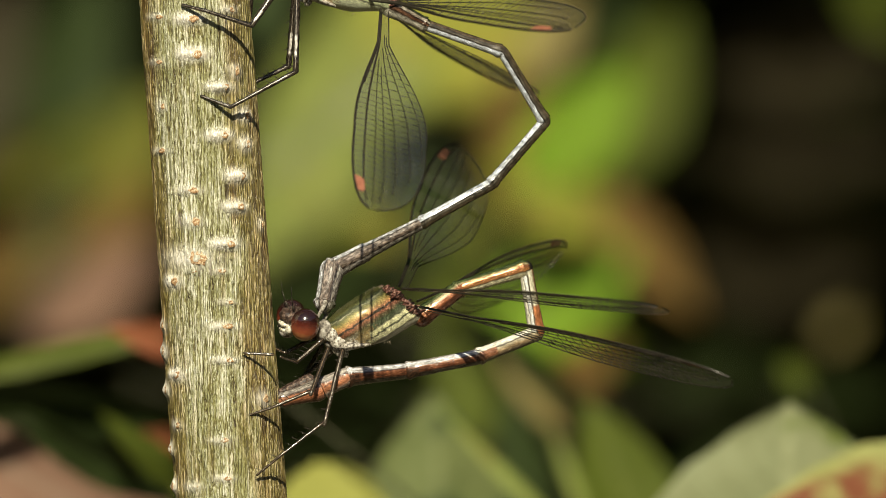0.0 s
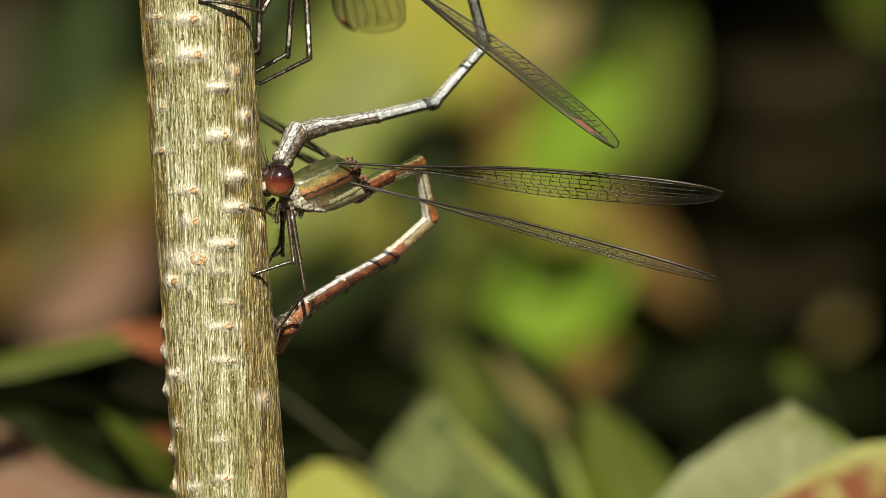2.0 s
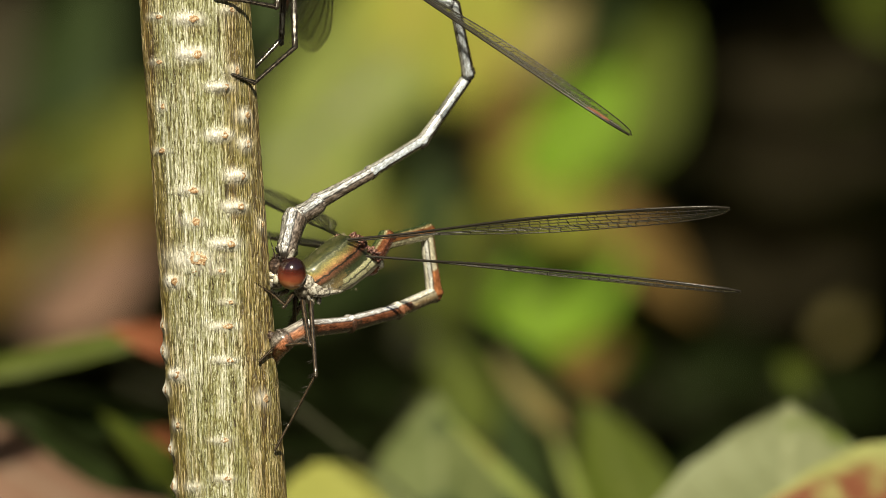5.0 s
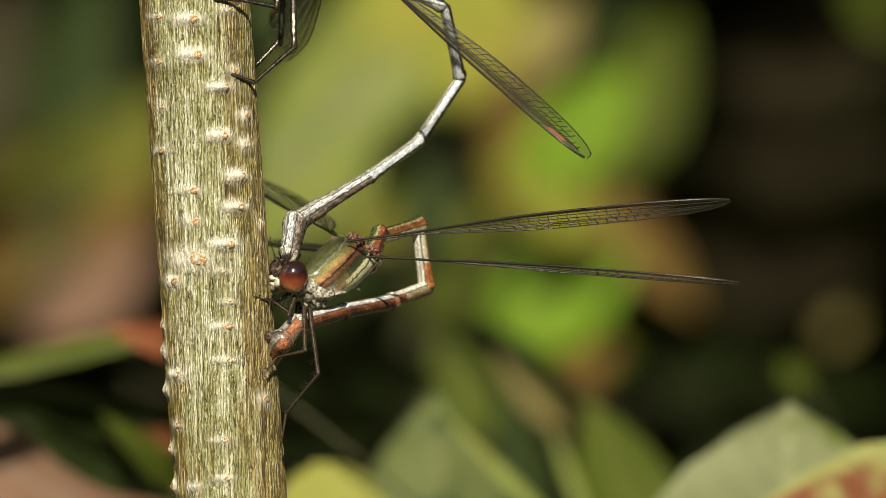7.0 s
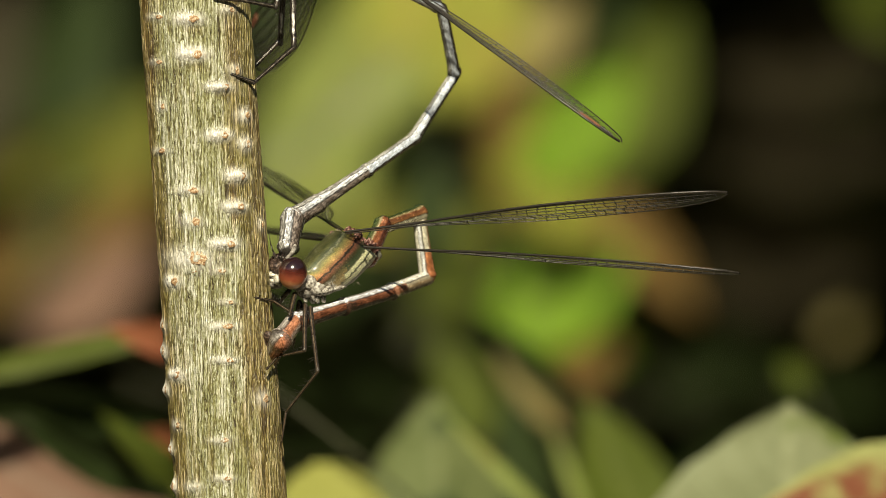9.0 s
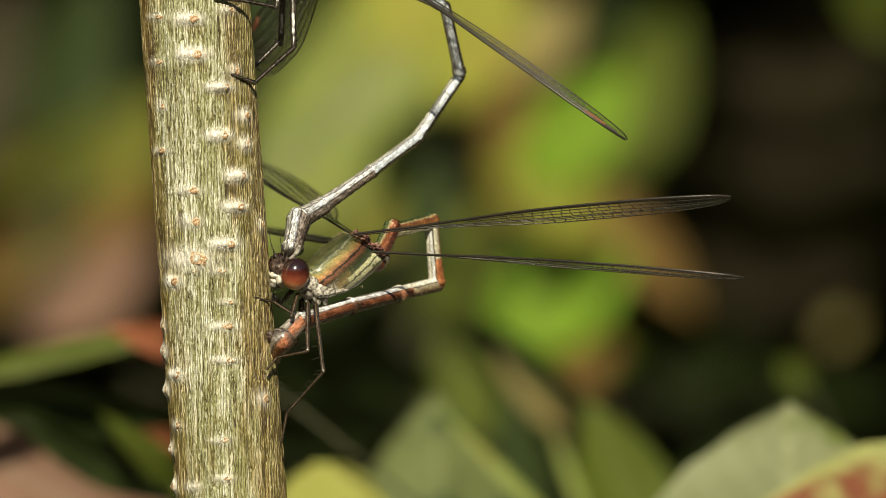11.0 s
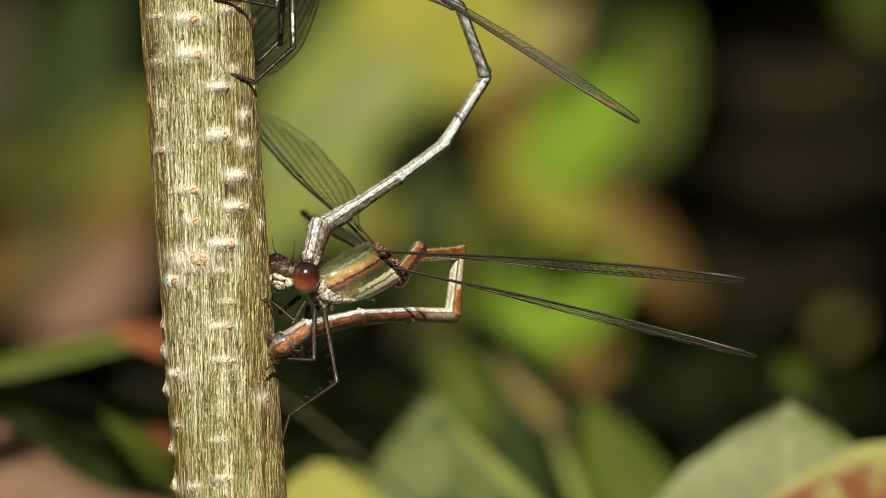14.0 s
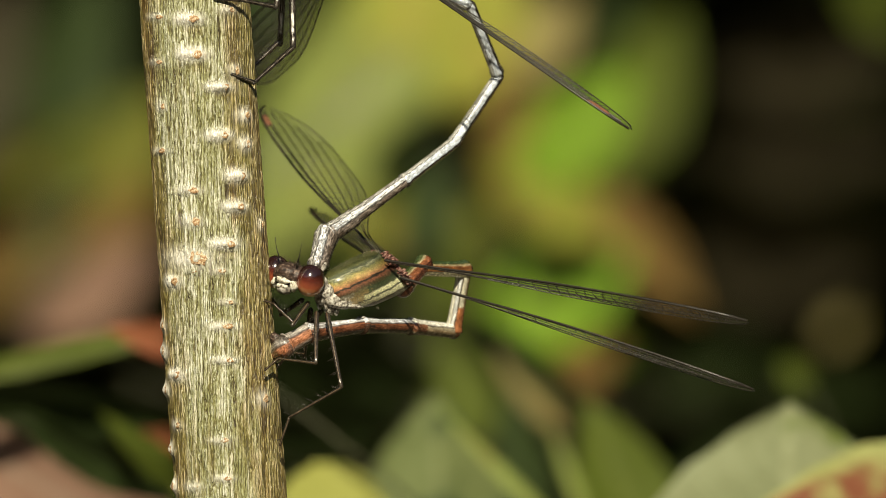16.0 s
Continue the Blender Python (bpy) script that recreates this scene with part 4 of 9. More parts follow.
low.leaf((1170, 1060), (1040, 704), 180, 0.24, MOSS, lit(0.74, 18), 0.35, 0.05)
# another strip, for the midrib of the moss-green leaf
low.leaf((1050, 960), (972, 745), 22, 0.22, PALE, lit(0.62, 14), 0.2, 0.02, label="yellow-green strip for a leaf's midrib")
low.leaf((470, 915), (720, 935), 215, 0.15, CHARTREUSE, lit(0.95), 0.15, 0.03, label="yellow-green leaf")
low.leaf((225, 930), (420, 900), 110, 0.17, CHARTREUSE, lit(0.7), 0.15, 0.03)
low.leaf((850, 790), (775, 600), 120, 0.42, MOSS, lit(0.97), 0.2, 0.05)
low.leaf((1000, 770), (872, 622), 40, 0.33, TAN, lit(0.72), 0.3, 0.05, label="narrow tan leaf")
# dark blades laid where there is only shade between the other leaves
low.leaf((1040, 720), (830, 560), 74, 0.30, DEEP_SHADE, lit(0.05), 0.15, 0.05, label="dark green leaf with shade in its colour")
low.leaf((965, 925), (885, 690), 90, 0.30, DEEP_SHADE, lit(0.10), 0.15, 0.05)
low.leaf((420, 620), (800, 690), 230, 0.40, DEEP_SHADE, lit(0.03), 0.1, 0.03, label="dark green leaf with shade in its colour")
low.leaf((440, 790), (740, 735), 150, 0.33, DEEP_SHADE, lit(0.05), 0.1, 0.03, label="dark green leaf with shade in its colour")
low.leaf((1180, 860), (1330, 760), 100, 0.40, DEEP_SHADE, lit(0.10), 0.1, 0.03)
low.leaf((1430, 690), (1382, 634), 48, 0.34, MOSS, lit(0.55), 0.1, 0.02)

# shrub at the other side of the stem
side = Shrub("low shrub with dark green and withered leaves", 60, 0.34, 200)
# brighter strip added as the sunlit upper edge of the dark leaf below
side.leaf((-160, 688), (420, 556), 46, 0.155, MOSS, lit(0.84), 0.15, 0.0, label="narrow green strip for a dark leaf's sunlit edge")
side.leaf((-90, 700), (345, 735), 150, 0.15, DEEP_SHADE, lit(0.08), 0.2, -0.04, label="dark green leaf with shade in its colour")
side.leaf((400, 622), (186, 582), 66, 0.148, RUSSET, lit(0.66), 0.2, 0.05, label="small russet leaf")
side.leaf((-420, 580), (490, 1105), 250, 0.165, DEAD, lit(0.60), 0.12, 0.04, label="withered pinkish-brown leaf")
side.leaf((40, 745), (330, 905), 96, 0.15, DEEP_SHADE, lit(0.15), 0.2, 0.05, label="dark green leaf with shade in its colour")
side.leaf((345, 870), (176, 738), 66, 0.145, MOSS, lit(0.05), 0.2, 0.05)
# narrow strip added as the lit edge of the dark leaf
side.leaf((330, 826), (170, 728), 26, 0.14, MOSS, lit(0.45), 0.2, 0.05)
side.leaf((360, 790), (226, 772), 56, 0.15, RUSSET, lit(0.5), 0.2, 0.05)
side.leaf((462, 95), (490, -150), 90, 0.36, DEEP_SHADE, lit(0.1), 0.2, 0.05, label="dark green leaf with shade in its colour")

# taller shrub in the sun, half a metre and more behind
tall = Shrub("tall leafy shrub with sunlit and browning leaves", 900, 0.85, 300)
tall.leaf((430, 500), (840, -210), 250, 0.80, PALE, lit(0.80), 0.2, 0.04, label="large pale green leaf")
tall.leaf((440, 330), (740, 90), 46, 0.62, SAGE, lit(0.72), 0.2, 0.03, label="narrow grey-green leaf")
tall.leaf((650, 80), (850, -150), 210, 0.76, LIME, lit(0.97), 0.2, 0.04, label="yellowing leaf")
tall.leaf((505, 450), (560, 130), 150, 0.78, PALE, lit(0.52), 0.2, 0.04)
tall.leaf((440, 560), (720, 450), 130, 0.52, DEEP_SHADE, lit(0.30), 0.2, 0.04)
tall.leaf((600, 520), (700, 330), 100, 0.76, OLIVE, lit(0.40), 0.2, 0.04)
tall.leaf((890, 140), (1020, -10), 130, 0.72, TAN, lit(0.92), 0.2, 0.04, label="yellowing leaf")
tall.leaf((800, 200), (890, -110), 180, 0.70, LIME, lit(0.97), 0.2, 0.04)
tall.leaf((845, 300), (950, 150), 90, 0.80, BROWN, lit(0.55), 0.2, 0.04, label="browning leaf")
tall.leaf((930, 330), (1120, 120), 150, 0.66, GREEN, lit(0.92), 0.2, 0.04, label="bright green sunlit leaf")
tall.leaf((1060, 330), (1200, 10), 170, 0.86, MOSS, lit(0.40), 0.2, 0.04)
tall.leaf((1045, 110), (1120, -40), 60, 0.60, DEEP_SHADE, lit(0.15), 0.2, 0.04)
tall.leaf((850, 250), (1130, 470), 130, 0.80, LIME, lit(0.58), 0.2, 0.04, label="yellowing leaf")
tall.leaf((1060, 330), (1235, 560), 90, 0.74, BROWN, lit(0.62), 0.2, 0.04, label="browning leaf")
tall.leaf((740, 470), (775, 260), 100, 0.60, DEEP_SHADE, lit(0.16), 0.2, 0.04)
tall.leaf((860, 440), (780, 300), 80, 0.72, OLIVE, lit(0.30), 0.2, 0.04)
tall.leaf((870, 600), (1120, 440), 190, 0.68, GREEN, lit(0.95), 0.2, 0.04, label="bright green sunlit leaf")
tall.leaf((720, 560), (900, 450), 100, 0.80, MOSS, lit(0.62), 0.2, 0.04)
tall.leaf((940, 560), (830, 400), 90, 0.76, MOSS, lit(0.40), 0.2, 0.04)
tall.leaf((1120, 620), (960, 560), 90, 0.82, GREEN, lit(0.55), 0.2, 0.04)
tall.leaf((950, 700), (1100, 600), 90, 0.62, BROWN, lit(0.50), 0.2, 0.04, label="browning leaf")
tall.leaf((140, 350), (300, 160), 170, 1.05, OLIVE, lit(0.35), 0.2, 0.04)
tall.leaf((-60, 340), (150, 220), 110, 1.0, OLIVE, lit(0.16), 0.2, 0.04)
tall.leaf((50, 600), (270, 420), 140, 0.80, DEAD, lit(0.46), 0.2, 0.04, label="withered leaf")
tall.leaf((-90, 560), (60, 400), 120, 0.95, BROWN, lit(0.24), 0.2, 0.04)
# small tan blade in place of a glint that blurs to a disc
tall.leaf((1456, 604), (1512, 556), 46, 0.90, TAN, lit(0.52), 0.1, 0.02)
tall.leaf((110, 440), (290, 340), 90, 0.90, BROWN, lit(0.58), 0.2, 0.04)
# dark umber and green blades that paint the shade at both sides
tall.leaf((-110, 360), (30, -60), 150, 1.0, UMBER_SHADE, lit(0.20), 0.2, 0.04)
tall.leaf((60, 330), (190, -80), 190, 1.05, DEEP_SHADE, lit(0.18), 0.2, 0.04)
tall.leaf((1250, 120), (1620, 90), 220, 1.05, UMBER_SHADE, lit(0.17), 0.2, 0.04)
tall.leaf((1240, 260), (1640, 250), 200, 1.1, UMBER_SHADE, lit(0.14), 0.2, 0.04)
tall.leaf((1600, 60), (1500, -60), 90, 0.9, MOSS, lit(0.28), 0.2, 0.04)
tall.leaf((1140, 690), (1340, 600), 170, 1.0, DEEP_SHADE, lit(0.12), 0.2, 0.04)
tall.leaf((1180, 440), (1580, 470), 260, 1.12, UMBER_SHADE, lit(0.12), 0.2, 0.04)
tall.leaf((1320, 660), (1620, 700), 150, 0.9, DEEP_SHADE, lit(0.16), 0.2, 0.04)


# ---- the thicket that closes the view, and an unseen tree added to shade it ----
def foliage(name, boxes, size, material, seed):
    rnd = np.random.RandomState(seed)
    V, F = [], []
    for (x0, x1, y0, y1, z0, z1, count) in boxes:
        for _ in range(count):
            c = np.array([rnd.uniform(x0, x1), rnd.uniform(y0, y1), rnd.uniform(z0, z1)])
            # an uneven outline
            c = c + np.array([0.35 * math.sin(2.7 * c[2] + 1.3 * c[1]) + rnd.normal() * 0.12, 0.12 * math.sin(2.3 * c[0] + 1.7 * c[2]), 0.20 * math.sin(3.1 * c[0] + 2.0 * c[1]) * min(1.0, c[2])])
            a = rnd.normal(size=3)
            a /= np.linalg.norm(a)
            b = np.cross(a, rnd.normal(size=3))
            b /= np.linalg.norm(b)
            n = np.cross(a, b)
            l = size * rnd.uniform(0.6, 1.3)
            w = l * 0.32
            o = len(V)
            V += [c - a * l * 0.5, c + b * w - a * 0.1 * l + n * w * 0.3, c + a * l * 0.5, c - b * w - a * 0.1 * l + n * w * 0.3, c - a * 0.1 * l]
            F += [(o, o + 1, o + 4), (o + 1, o + 2, o + 4), (o + 2, o + 3, o + 4), (o + 3, o, o + 4)]
    return mesh_of(name, [tuple(v) for v in V], F, material, False)


THICKET = foliage_material("thicket_leaves", (0.075, 0.085, 0.032), (0.150, 0.165, 0.062))
CANOPY = foliage_material("canopy_leaves", (0.03, 0.06, 0.012), (0.07, 0.12, 0.03))
thicket = foliage("thicket", [(-2.6, 2.6, 2.1, 3.0, 0.0, 2.6, 14000)], 0.10, THICKET, 1)
tagged(new("thicket", thicket), "dense dark green thicket in the shade", "thicket", kind="stuff")
wood = foliage("wood_edge", [(-5, 5, 3.6, 5.5, 0.0, 5.0, 9000)], 0.42, THICKET, 4)
tagged(new("wood_edge", wood), "dark wood edge behind the thicket", "wood", kind="stuff")
# unseen ring of foliage, added behind and beside the camera
ring = foliage("wood_edge", [(-9, 9, -10, -8, 0.0, 4.2, 5000), (-9, -7, -8, 5, 0.0, 4.2, 4000), (7, 9, -8, 5, 0.0, 4.2, 4000)], 0.5, CANOPY, 7)
tagged(new("wood_edge", ring), "unseen leafy wood edge added around the stem", "wood", kind="stuff")
tree = Pile()
tree.rod((2.4, 3.2, -0.05), (2.2, 3.0, 1.6), 0.13, 0.10, 12)
tree.rod((2.2, 3.0, 1.6), (1.2, 2.4, 2.4), 0.08, 0.05, 10)
tree.rod((1.2, 2.4, 2.4), (-0.4, 1.8, 2.5), 0.05, 0.03, 9)
tree.rod((-0.4, 1.8, 2.5), (-2.2, 1.8, 2.6), 0.03, 0.012, 8)
tree.rod((2.2, 3.0, 1.6), (2.3, 3.1, 3.4), 0.09, 0.04, 10)
shade_tree_ob = tagged(new("tree"), "unseen broad-leaved tree added to shade the thicket", "tree")
part("trunk", tree.mesh("trunk", TWIG), shade_tree_ob)
# crown boxes above the view, placed to keep the sun off the thicket
shade_crown_ob = part("crown", foliage("crown", [(-2.6, 2.8, 1.45, 2.6, 1.5, 3.0, 16000), (-2.6, 2.8, 2.0, 3.6, 2.6, 3.6, 4000), (-2.6, 2.8, 1.15, 1.5, 1.45, 2.2, 2600), (-2.6, 2.8, 0.98, 1.2, 1.25, 1.9, 2600)], 0.14, CANOPY, 2), shade_tree_ob)
shade_crown_ob["kind"] = "stuff"


def at(t, x, y, z, rx, ry, rz):
    """A row of a path, from millimetres and degrees."""
    return t, pose(x / 1000, y / 1000, z / 1000, rx, ry, rz)


def motions():
    """All that moves: the bodies, and each part in its body's space. Millimetres and degrees."""
    walk(female_parts["root"], [
        at(0, -8.148, 0, 794.162, -1.6, -6.3, 14.6), at(0.3, -8.358, 0, 795.002, -1.1, -7, 9.3), at(0.5, -8.568, 0, 796.682, 0.6, 2.9, 12.6),
        at(0.8, -8.904, 0, 798.572, 2.4, 11.8, 11.5), at(1, -9.324, 0, 798.992, 3.3, 14.7, 12.8), at(1.2, -9.618, 0, 800.042, 6.2, 18.4, 19),
        at(1.5, -10.458, 0, 802.646, 10.4, 13.8, 37.5), at(1.7, -10.458, 0, 803.822, 10.7, 14.9, 36.3), at(2, -11.088, 0, 804.662, 4.2, 5, 40),
        at(2.5, -11.298, 0, 804.872, 2.2, 2.6, 40.2), at(3, -11.298, 0, 803.738, -2.5, -2.7, 43.4), at(3.5, -10.668, 0, 801.512, -5.6, -6.2, 42.3),
        at(4, -10.248, 0, 799.622, -3.7, -4.8, 37.7), at(6.3, -10.248, 0, 797.732, -7.5, -8.8, 40.7), at(7, -10.038, 0, 797.732, -8.9, -10.1, 41.9),
        at(7.5, -10.069, 0, 797.806, -9.2, -10.6, 41.5), at(8, -10.101, 0, 797.879, -9.5, -11, 41.1), at(8.5, -10.132, 0, 797.953, -9.7, -11.5, 40.7),
        at(9, -10.164, 0, 798.026, -10, -12, 40.3), at(11.5, -9.828, 0, 797.942, -5.9, -8.5, 34.9), at(12, -9.723, 0, 797.942, -4.6, -6.9, 33.8),
        at(12.5, -9.618, 0, 797.942, -3.4, -5.3, 32.8), at(13, -9.639, 0, 798.152, -2.3, -3.8, 30.8), at(13.5, -9.324, 0, 797.942, -1.2, -2.2, 28.9),
        at(14, -9.051, 0, 797.732, -0.3, -0.5, 28.3), at(14.5, -8.778, 0, 797.522, 0.6, 1.2, 27.8), at(15, -8.708, 0, 797.48, 0.9, 1.7, 28.3),
        at(15.5, -8.638, 0, 797.438, 1.3, 2.3, 28.9), at(16, -8.568, 0, 797.396, 1.6, 2.8, 29.4),
    ])
    walk(female_parts["abdomen_base"], [
        at(0, 6.763, 0, 0, -3.3, -29.9, -7.8), at(0.3, 6.858, 0, 0, -16.6, -26.4, 24.6), at(0.5, 6.803, 0, 0, -15.9, -25.1, 21.4),
        at(0.8, 6.826, 0, 0, -17.5, -30.4, 20.6), at(1, 6.806, 0, 0, -18.5, -25.2, 25.7), at(1.2, 6.68, 0, 0, -18.6, -28.4, 17.3),
        at(1.5, 6.125, 0, 0, -20.6, -22.7, 8), at(1.7, 6.167, 0, 0, -25.8, -27, 12), at(2, 6.011, 0, 0, -25.7, -26.5, 7.3),
        at(2.5, 6.003, 0, 0, -31.9, -30.7, 10.5), at(3, 5.907, 0, 0, -37.4, -30.6, 12.9), at(3.5, 5.95, 0, 0, -32.8, -27.6, 12.7),
        at(4, 6.087, 0, 0, -33.1, -28.5, 17.3), at(6.3, 6.008, 0, 0, -39.9, -36.5, 21.6), at(7, 5.976, 0, 0, -37.1, -36.7, 17.6),
        at(7.5, 5.991, 0, 0, -35.5, -37.1, 15.9), at(8, 6.006, 0, 0, -33.9, -37.4, 14.2), at(8.5, 6.02, 0, 0, -32.1, -37.7, 12.6),
        at(9, 6.035, 0, 0, -30.6, -38, 11), at(11.5, 6.185, 0, 0, -33.1, -41.6, 14), at(12, 6.215, 0, 0, -35.1, -41.2, 17),
        at(12.5, 6.245, 0, 0, -37.2, -40.7, 19.9), at(13, 6.305, 0, 0, -36.3, -39.5, 20.7), at(13.5, 6.364, 0, 0, -35.1, -38.2, 21.4),
        at(14, 6.381, 0, 0, -40, -38.2, 26.9), at(14.5, 6.398, 0, 0, -44.8, -38.1, 32.2), at(15, 6.383, 0, 0, -43.5, -36.5, 31.3),
        at(15.5, 6.368, 0, 0, -42.1, -34.9, 30.4), at(16, 6.353, 0, 0, -40.8, -33.2, 29.6),
    ])
    walk(female_parts["s3"], [
        at(0, 9.932, -0.433, 1.839, -1.5, -10.3, -6), at(0.3, 9.616, 1.261, 1.504, -6.1, -26.6, 4.1), at(0.5, 9.653, 1.116, 1.432, -9.1, -25.5, 7.8),
        at(0.8, 9.598, 1.043, 1.735, -9.2, -30.7, 6.4), at(1, 9.511, 1.302, 1.415, -13.6, -21.2, 21.3), at(1.2, 9.516, 0.884, 1.607, -16.1, -23, 18.6),
        at(1.5, 9.064, 0.414, 1.239, -17.7, -15.1, 14.5), at(1.7, 8.964, 0.594, 1.455, -20.4, -16.3, 18.1), at(2, 8.855, 0.366, 1.429, -24.8, -15.7, 20.1),
        at(2.5, 8.655, 0.493, 1.599, -13, -9.1, 15.7), at(3, 8.43, 0.58, 1.534, -10.6, -8.6, 8.4), at(3.5, 8.535, 0.581, 1.388, -8.6, -7.5, 4.1),
        at(4, 8.644, 0.797, 1.456, -7, -4.3, 11), at(6.3, 8.314, 0.913, 1.833, -12, -4.3, 10.1), at(7, 8.361, 0.758, 1.866, -9.3, -2.1, 9.5),
        at(7.5, 8.409, 0.69, 1.899, -9.4, -3.7, 10.1), at(8, 8.455, 0.622, 1.933, -10, -4.7, 12.8), at(8.5, 8.502, 0.554, 1.968, -10.4, -6.1, 14.5),
        at(9, 8.549, 0.487, 2.002, -10.2, -2.4, 13.2), at(11.5, 8.414, 0.557, 2.04, -4.5, -1.4, 15.5), at(12, 8.376, 0.66, 1.98, -5, -1.4, 14.6),
        at(12.5, 8.344, 0.76, 1.919, -5.6, -6.2, 13.5), at(13, 8.398, 0.791, 1.844, -4.6, -7.2, 18.3), at(13.5, 8.459, 0.819, 1.769, -3.1, -4.8, 17.5),
        at(14, 8.345, 0.995, 1.733, -2.5, -3, 19.3), at(14.5, 8.246, 1.162, 1.711, -1.9, -3.8, 18.7), at(15, 8.278, 1.152, 1.64, -1.1, -3, 14.8),
        at(15.5, 8.31, 1.141, 1.569, -0.4, -2.5, 17.8), at(16, 8.341, 1.131, 1.499, 0.3, -1.6, 18.1),
    ])
    walk(female_parts["s4"], [
        at(0, 14.947, -0.956, 2.751, 19.4, 86.4, 4.9), at(0.3, 14.185, 1.592, 3.799, 49, 59.6, 43.8), at(0.5, 14.233, 1.747, 3.642, 21.8, 64.5, 11.4),
        at(0.8, 13.976, 1.535, 4.351, 18.4, 48.8, 12.5), at(1, 13.961, 3.041, 3.267, 26.6, 53.5, 19.6), at(1.2, 13.986, 2.39, 3.606, 30, 48.8, 19.5),
        at(1.5, 13.854, 1.65, 2.577, 47.1, 42.7, 21.5), at(1.7, 13.638, 2.123, 2.896, 38.6, 50, 11.3), at(2, 13.49, 2.059, 2.816, 55.6, 57.2, 20.2),
        at(2.5, 13.422, 1.829, 2.395, 70.5, 57.5, 33.2), at(3, 13.234, 1.291, 2.268, 79.5, 61.5, 37.5), at(3.5, 13.309, 0.926, 2.017, 95.8, 75, 53.6),
        at(4, 13.36, 1.71, 1.816, 81.3, 72.7, 44.2), at(6.3, 13.081, 1.764, 2.199, 137.2, 83.9, 97.1), at(7, 13.147, 1.556, 2.044, 123, 79.4, 81.7),
        at(7.5, 13.179, 1.54, 2.212, 148.7, 81.9, 108), at(8, 13.165, 1.688, 2.329, 136.2, 80.5, 95.9), at(8.5, 13.158, 1.761, 2.479, 125.4, 80.7, 85.2),
        at(9, 13.265, 1.592, 2.207, 155.4, 81.7, 116.1), at(11.5, 13.209, 1.888, 2.162, 126.9, 79.2, 92.4), at(12, 13.215, 1.919, 2.099, 205.5, 82.8, 172.4),
        at(12.5, 13.215, 1.934, 2.464, 152.1, 84, 119.8), at(13, 13.133, 2.357, 2.472, 144.9, 85, 114.4), at(13.5, 13.256, 2.336, 2.191, 133.6, 81.9, 105.2),
        at(14, 13.093, 2.657, 1.996, 162.8, 83.1, 135), at(14.5, 13.015, 2.773, 2.042, 139, 80.4, 111.5), at(15, 13.172, 2.449, 1.903, 124.8, 77.5, 96.8),
        at(15.5, 13.098, 2.676, 1.791, 183.4, 81.6, 155.5), at(16, 13.112, 2.693, 1.641, 121.5, 76.7, 92.7),
    ])
    walk(female_parts["s5"], [
        at(0, 15.251, -0.93, -2.163, 5.3, 165.9, 6.4), at(0.3, 15.979, 3.315, -0.44, 1.3, 148.5, -6.9), at(0.5, 16.305, 2.164, -0.794, 9.9, 148.5, 6),
        at(0.8, 17.134, 2.236, 0.653, 1.8, 127.3, -9), at(1, 16.714, 4.023, -0.684, 23.5, 135.9, 19.6), at(1.2, 17.039, 3.471, -0.09, 30.8, 131.2, 20.4),
        at(1.5, 17.216, 2.971, -0.754, 43.2, 128.6, 14), at(1.7, 16.736, 2.742, -0.868, 43, 134.5, 17.6), at(2, 15.986, 2.979, -1.315, 33.5, 142.3, 7.5),
        at(2.5, 15.599, 3.255, -1.691, 27.8, 154.9, 10.9), at(3, 15.047, 2.682, -1.932, 24.7, 159.6, 9.5), at(3.5, 14.044, 1.925, -2.613, 18.9, 166.1, 12.9),
        at(4, 14.376, 2.698, -2.747, 15.1, 167.6, 13.9), at(6.3, 13.018, 2.279, -2.636, 9, 174.6, 16.1), at(7, 13.276, 2.432, -2.706, 7.1, 176.2, 14.6),
        at(7.5, 12.968, 2.19, -2.602, 6.6, 177.9, 14.9), at(8, 13.083, 2.486, -2.451, 6.3, 177.6, 15.7), at(8.5, 13.224, 2.538, -2.298, 5.9, 175.8, 14.8),
        at(9, 12.957, 2.221, -2.612, 5.3, 177.1, 15.1), at(11.5, 13.171, 2.79, -2.585, 0.1, 179, 17.3), at(12, 12.599, 2.001, -2.839, 2.9, 179.4, 17),
        at(12.5, 12.964, 2.373, -2.383, 6.2, 176.1, 17.1), at(13, 12.958, 2.743, -2.382, 5.1, 177.3, 18.9), at(13.5, 13.078, 2.994, -2.612, 3.9, 178.6, 18.8),
        at(14, 12.68, 3.07, -2.846, 2.4, 181.6, 20.8), at(14.5, 12.721, 3.522, -2.739, 1.5, 180.4, 21.9), at(15, 13.048, 3.488, -2.802, 1.2, 180.8, 19.4),
        at(15.5, 12.444, 2.975, -3.051, 0.7, 181.5, 22), at(16, 13.059, 3.796, -3.043, 0.3, 182.4, 20),
    ])
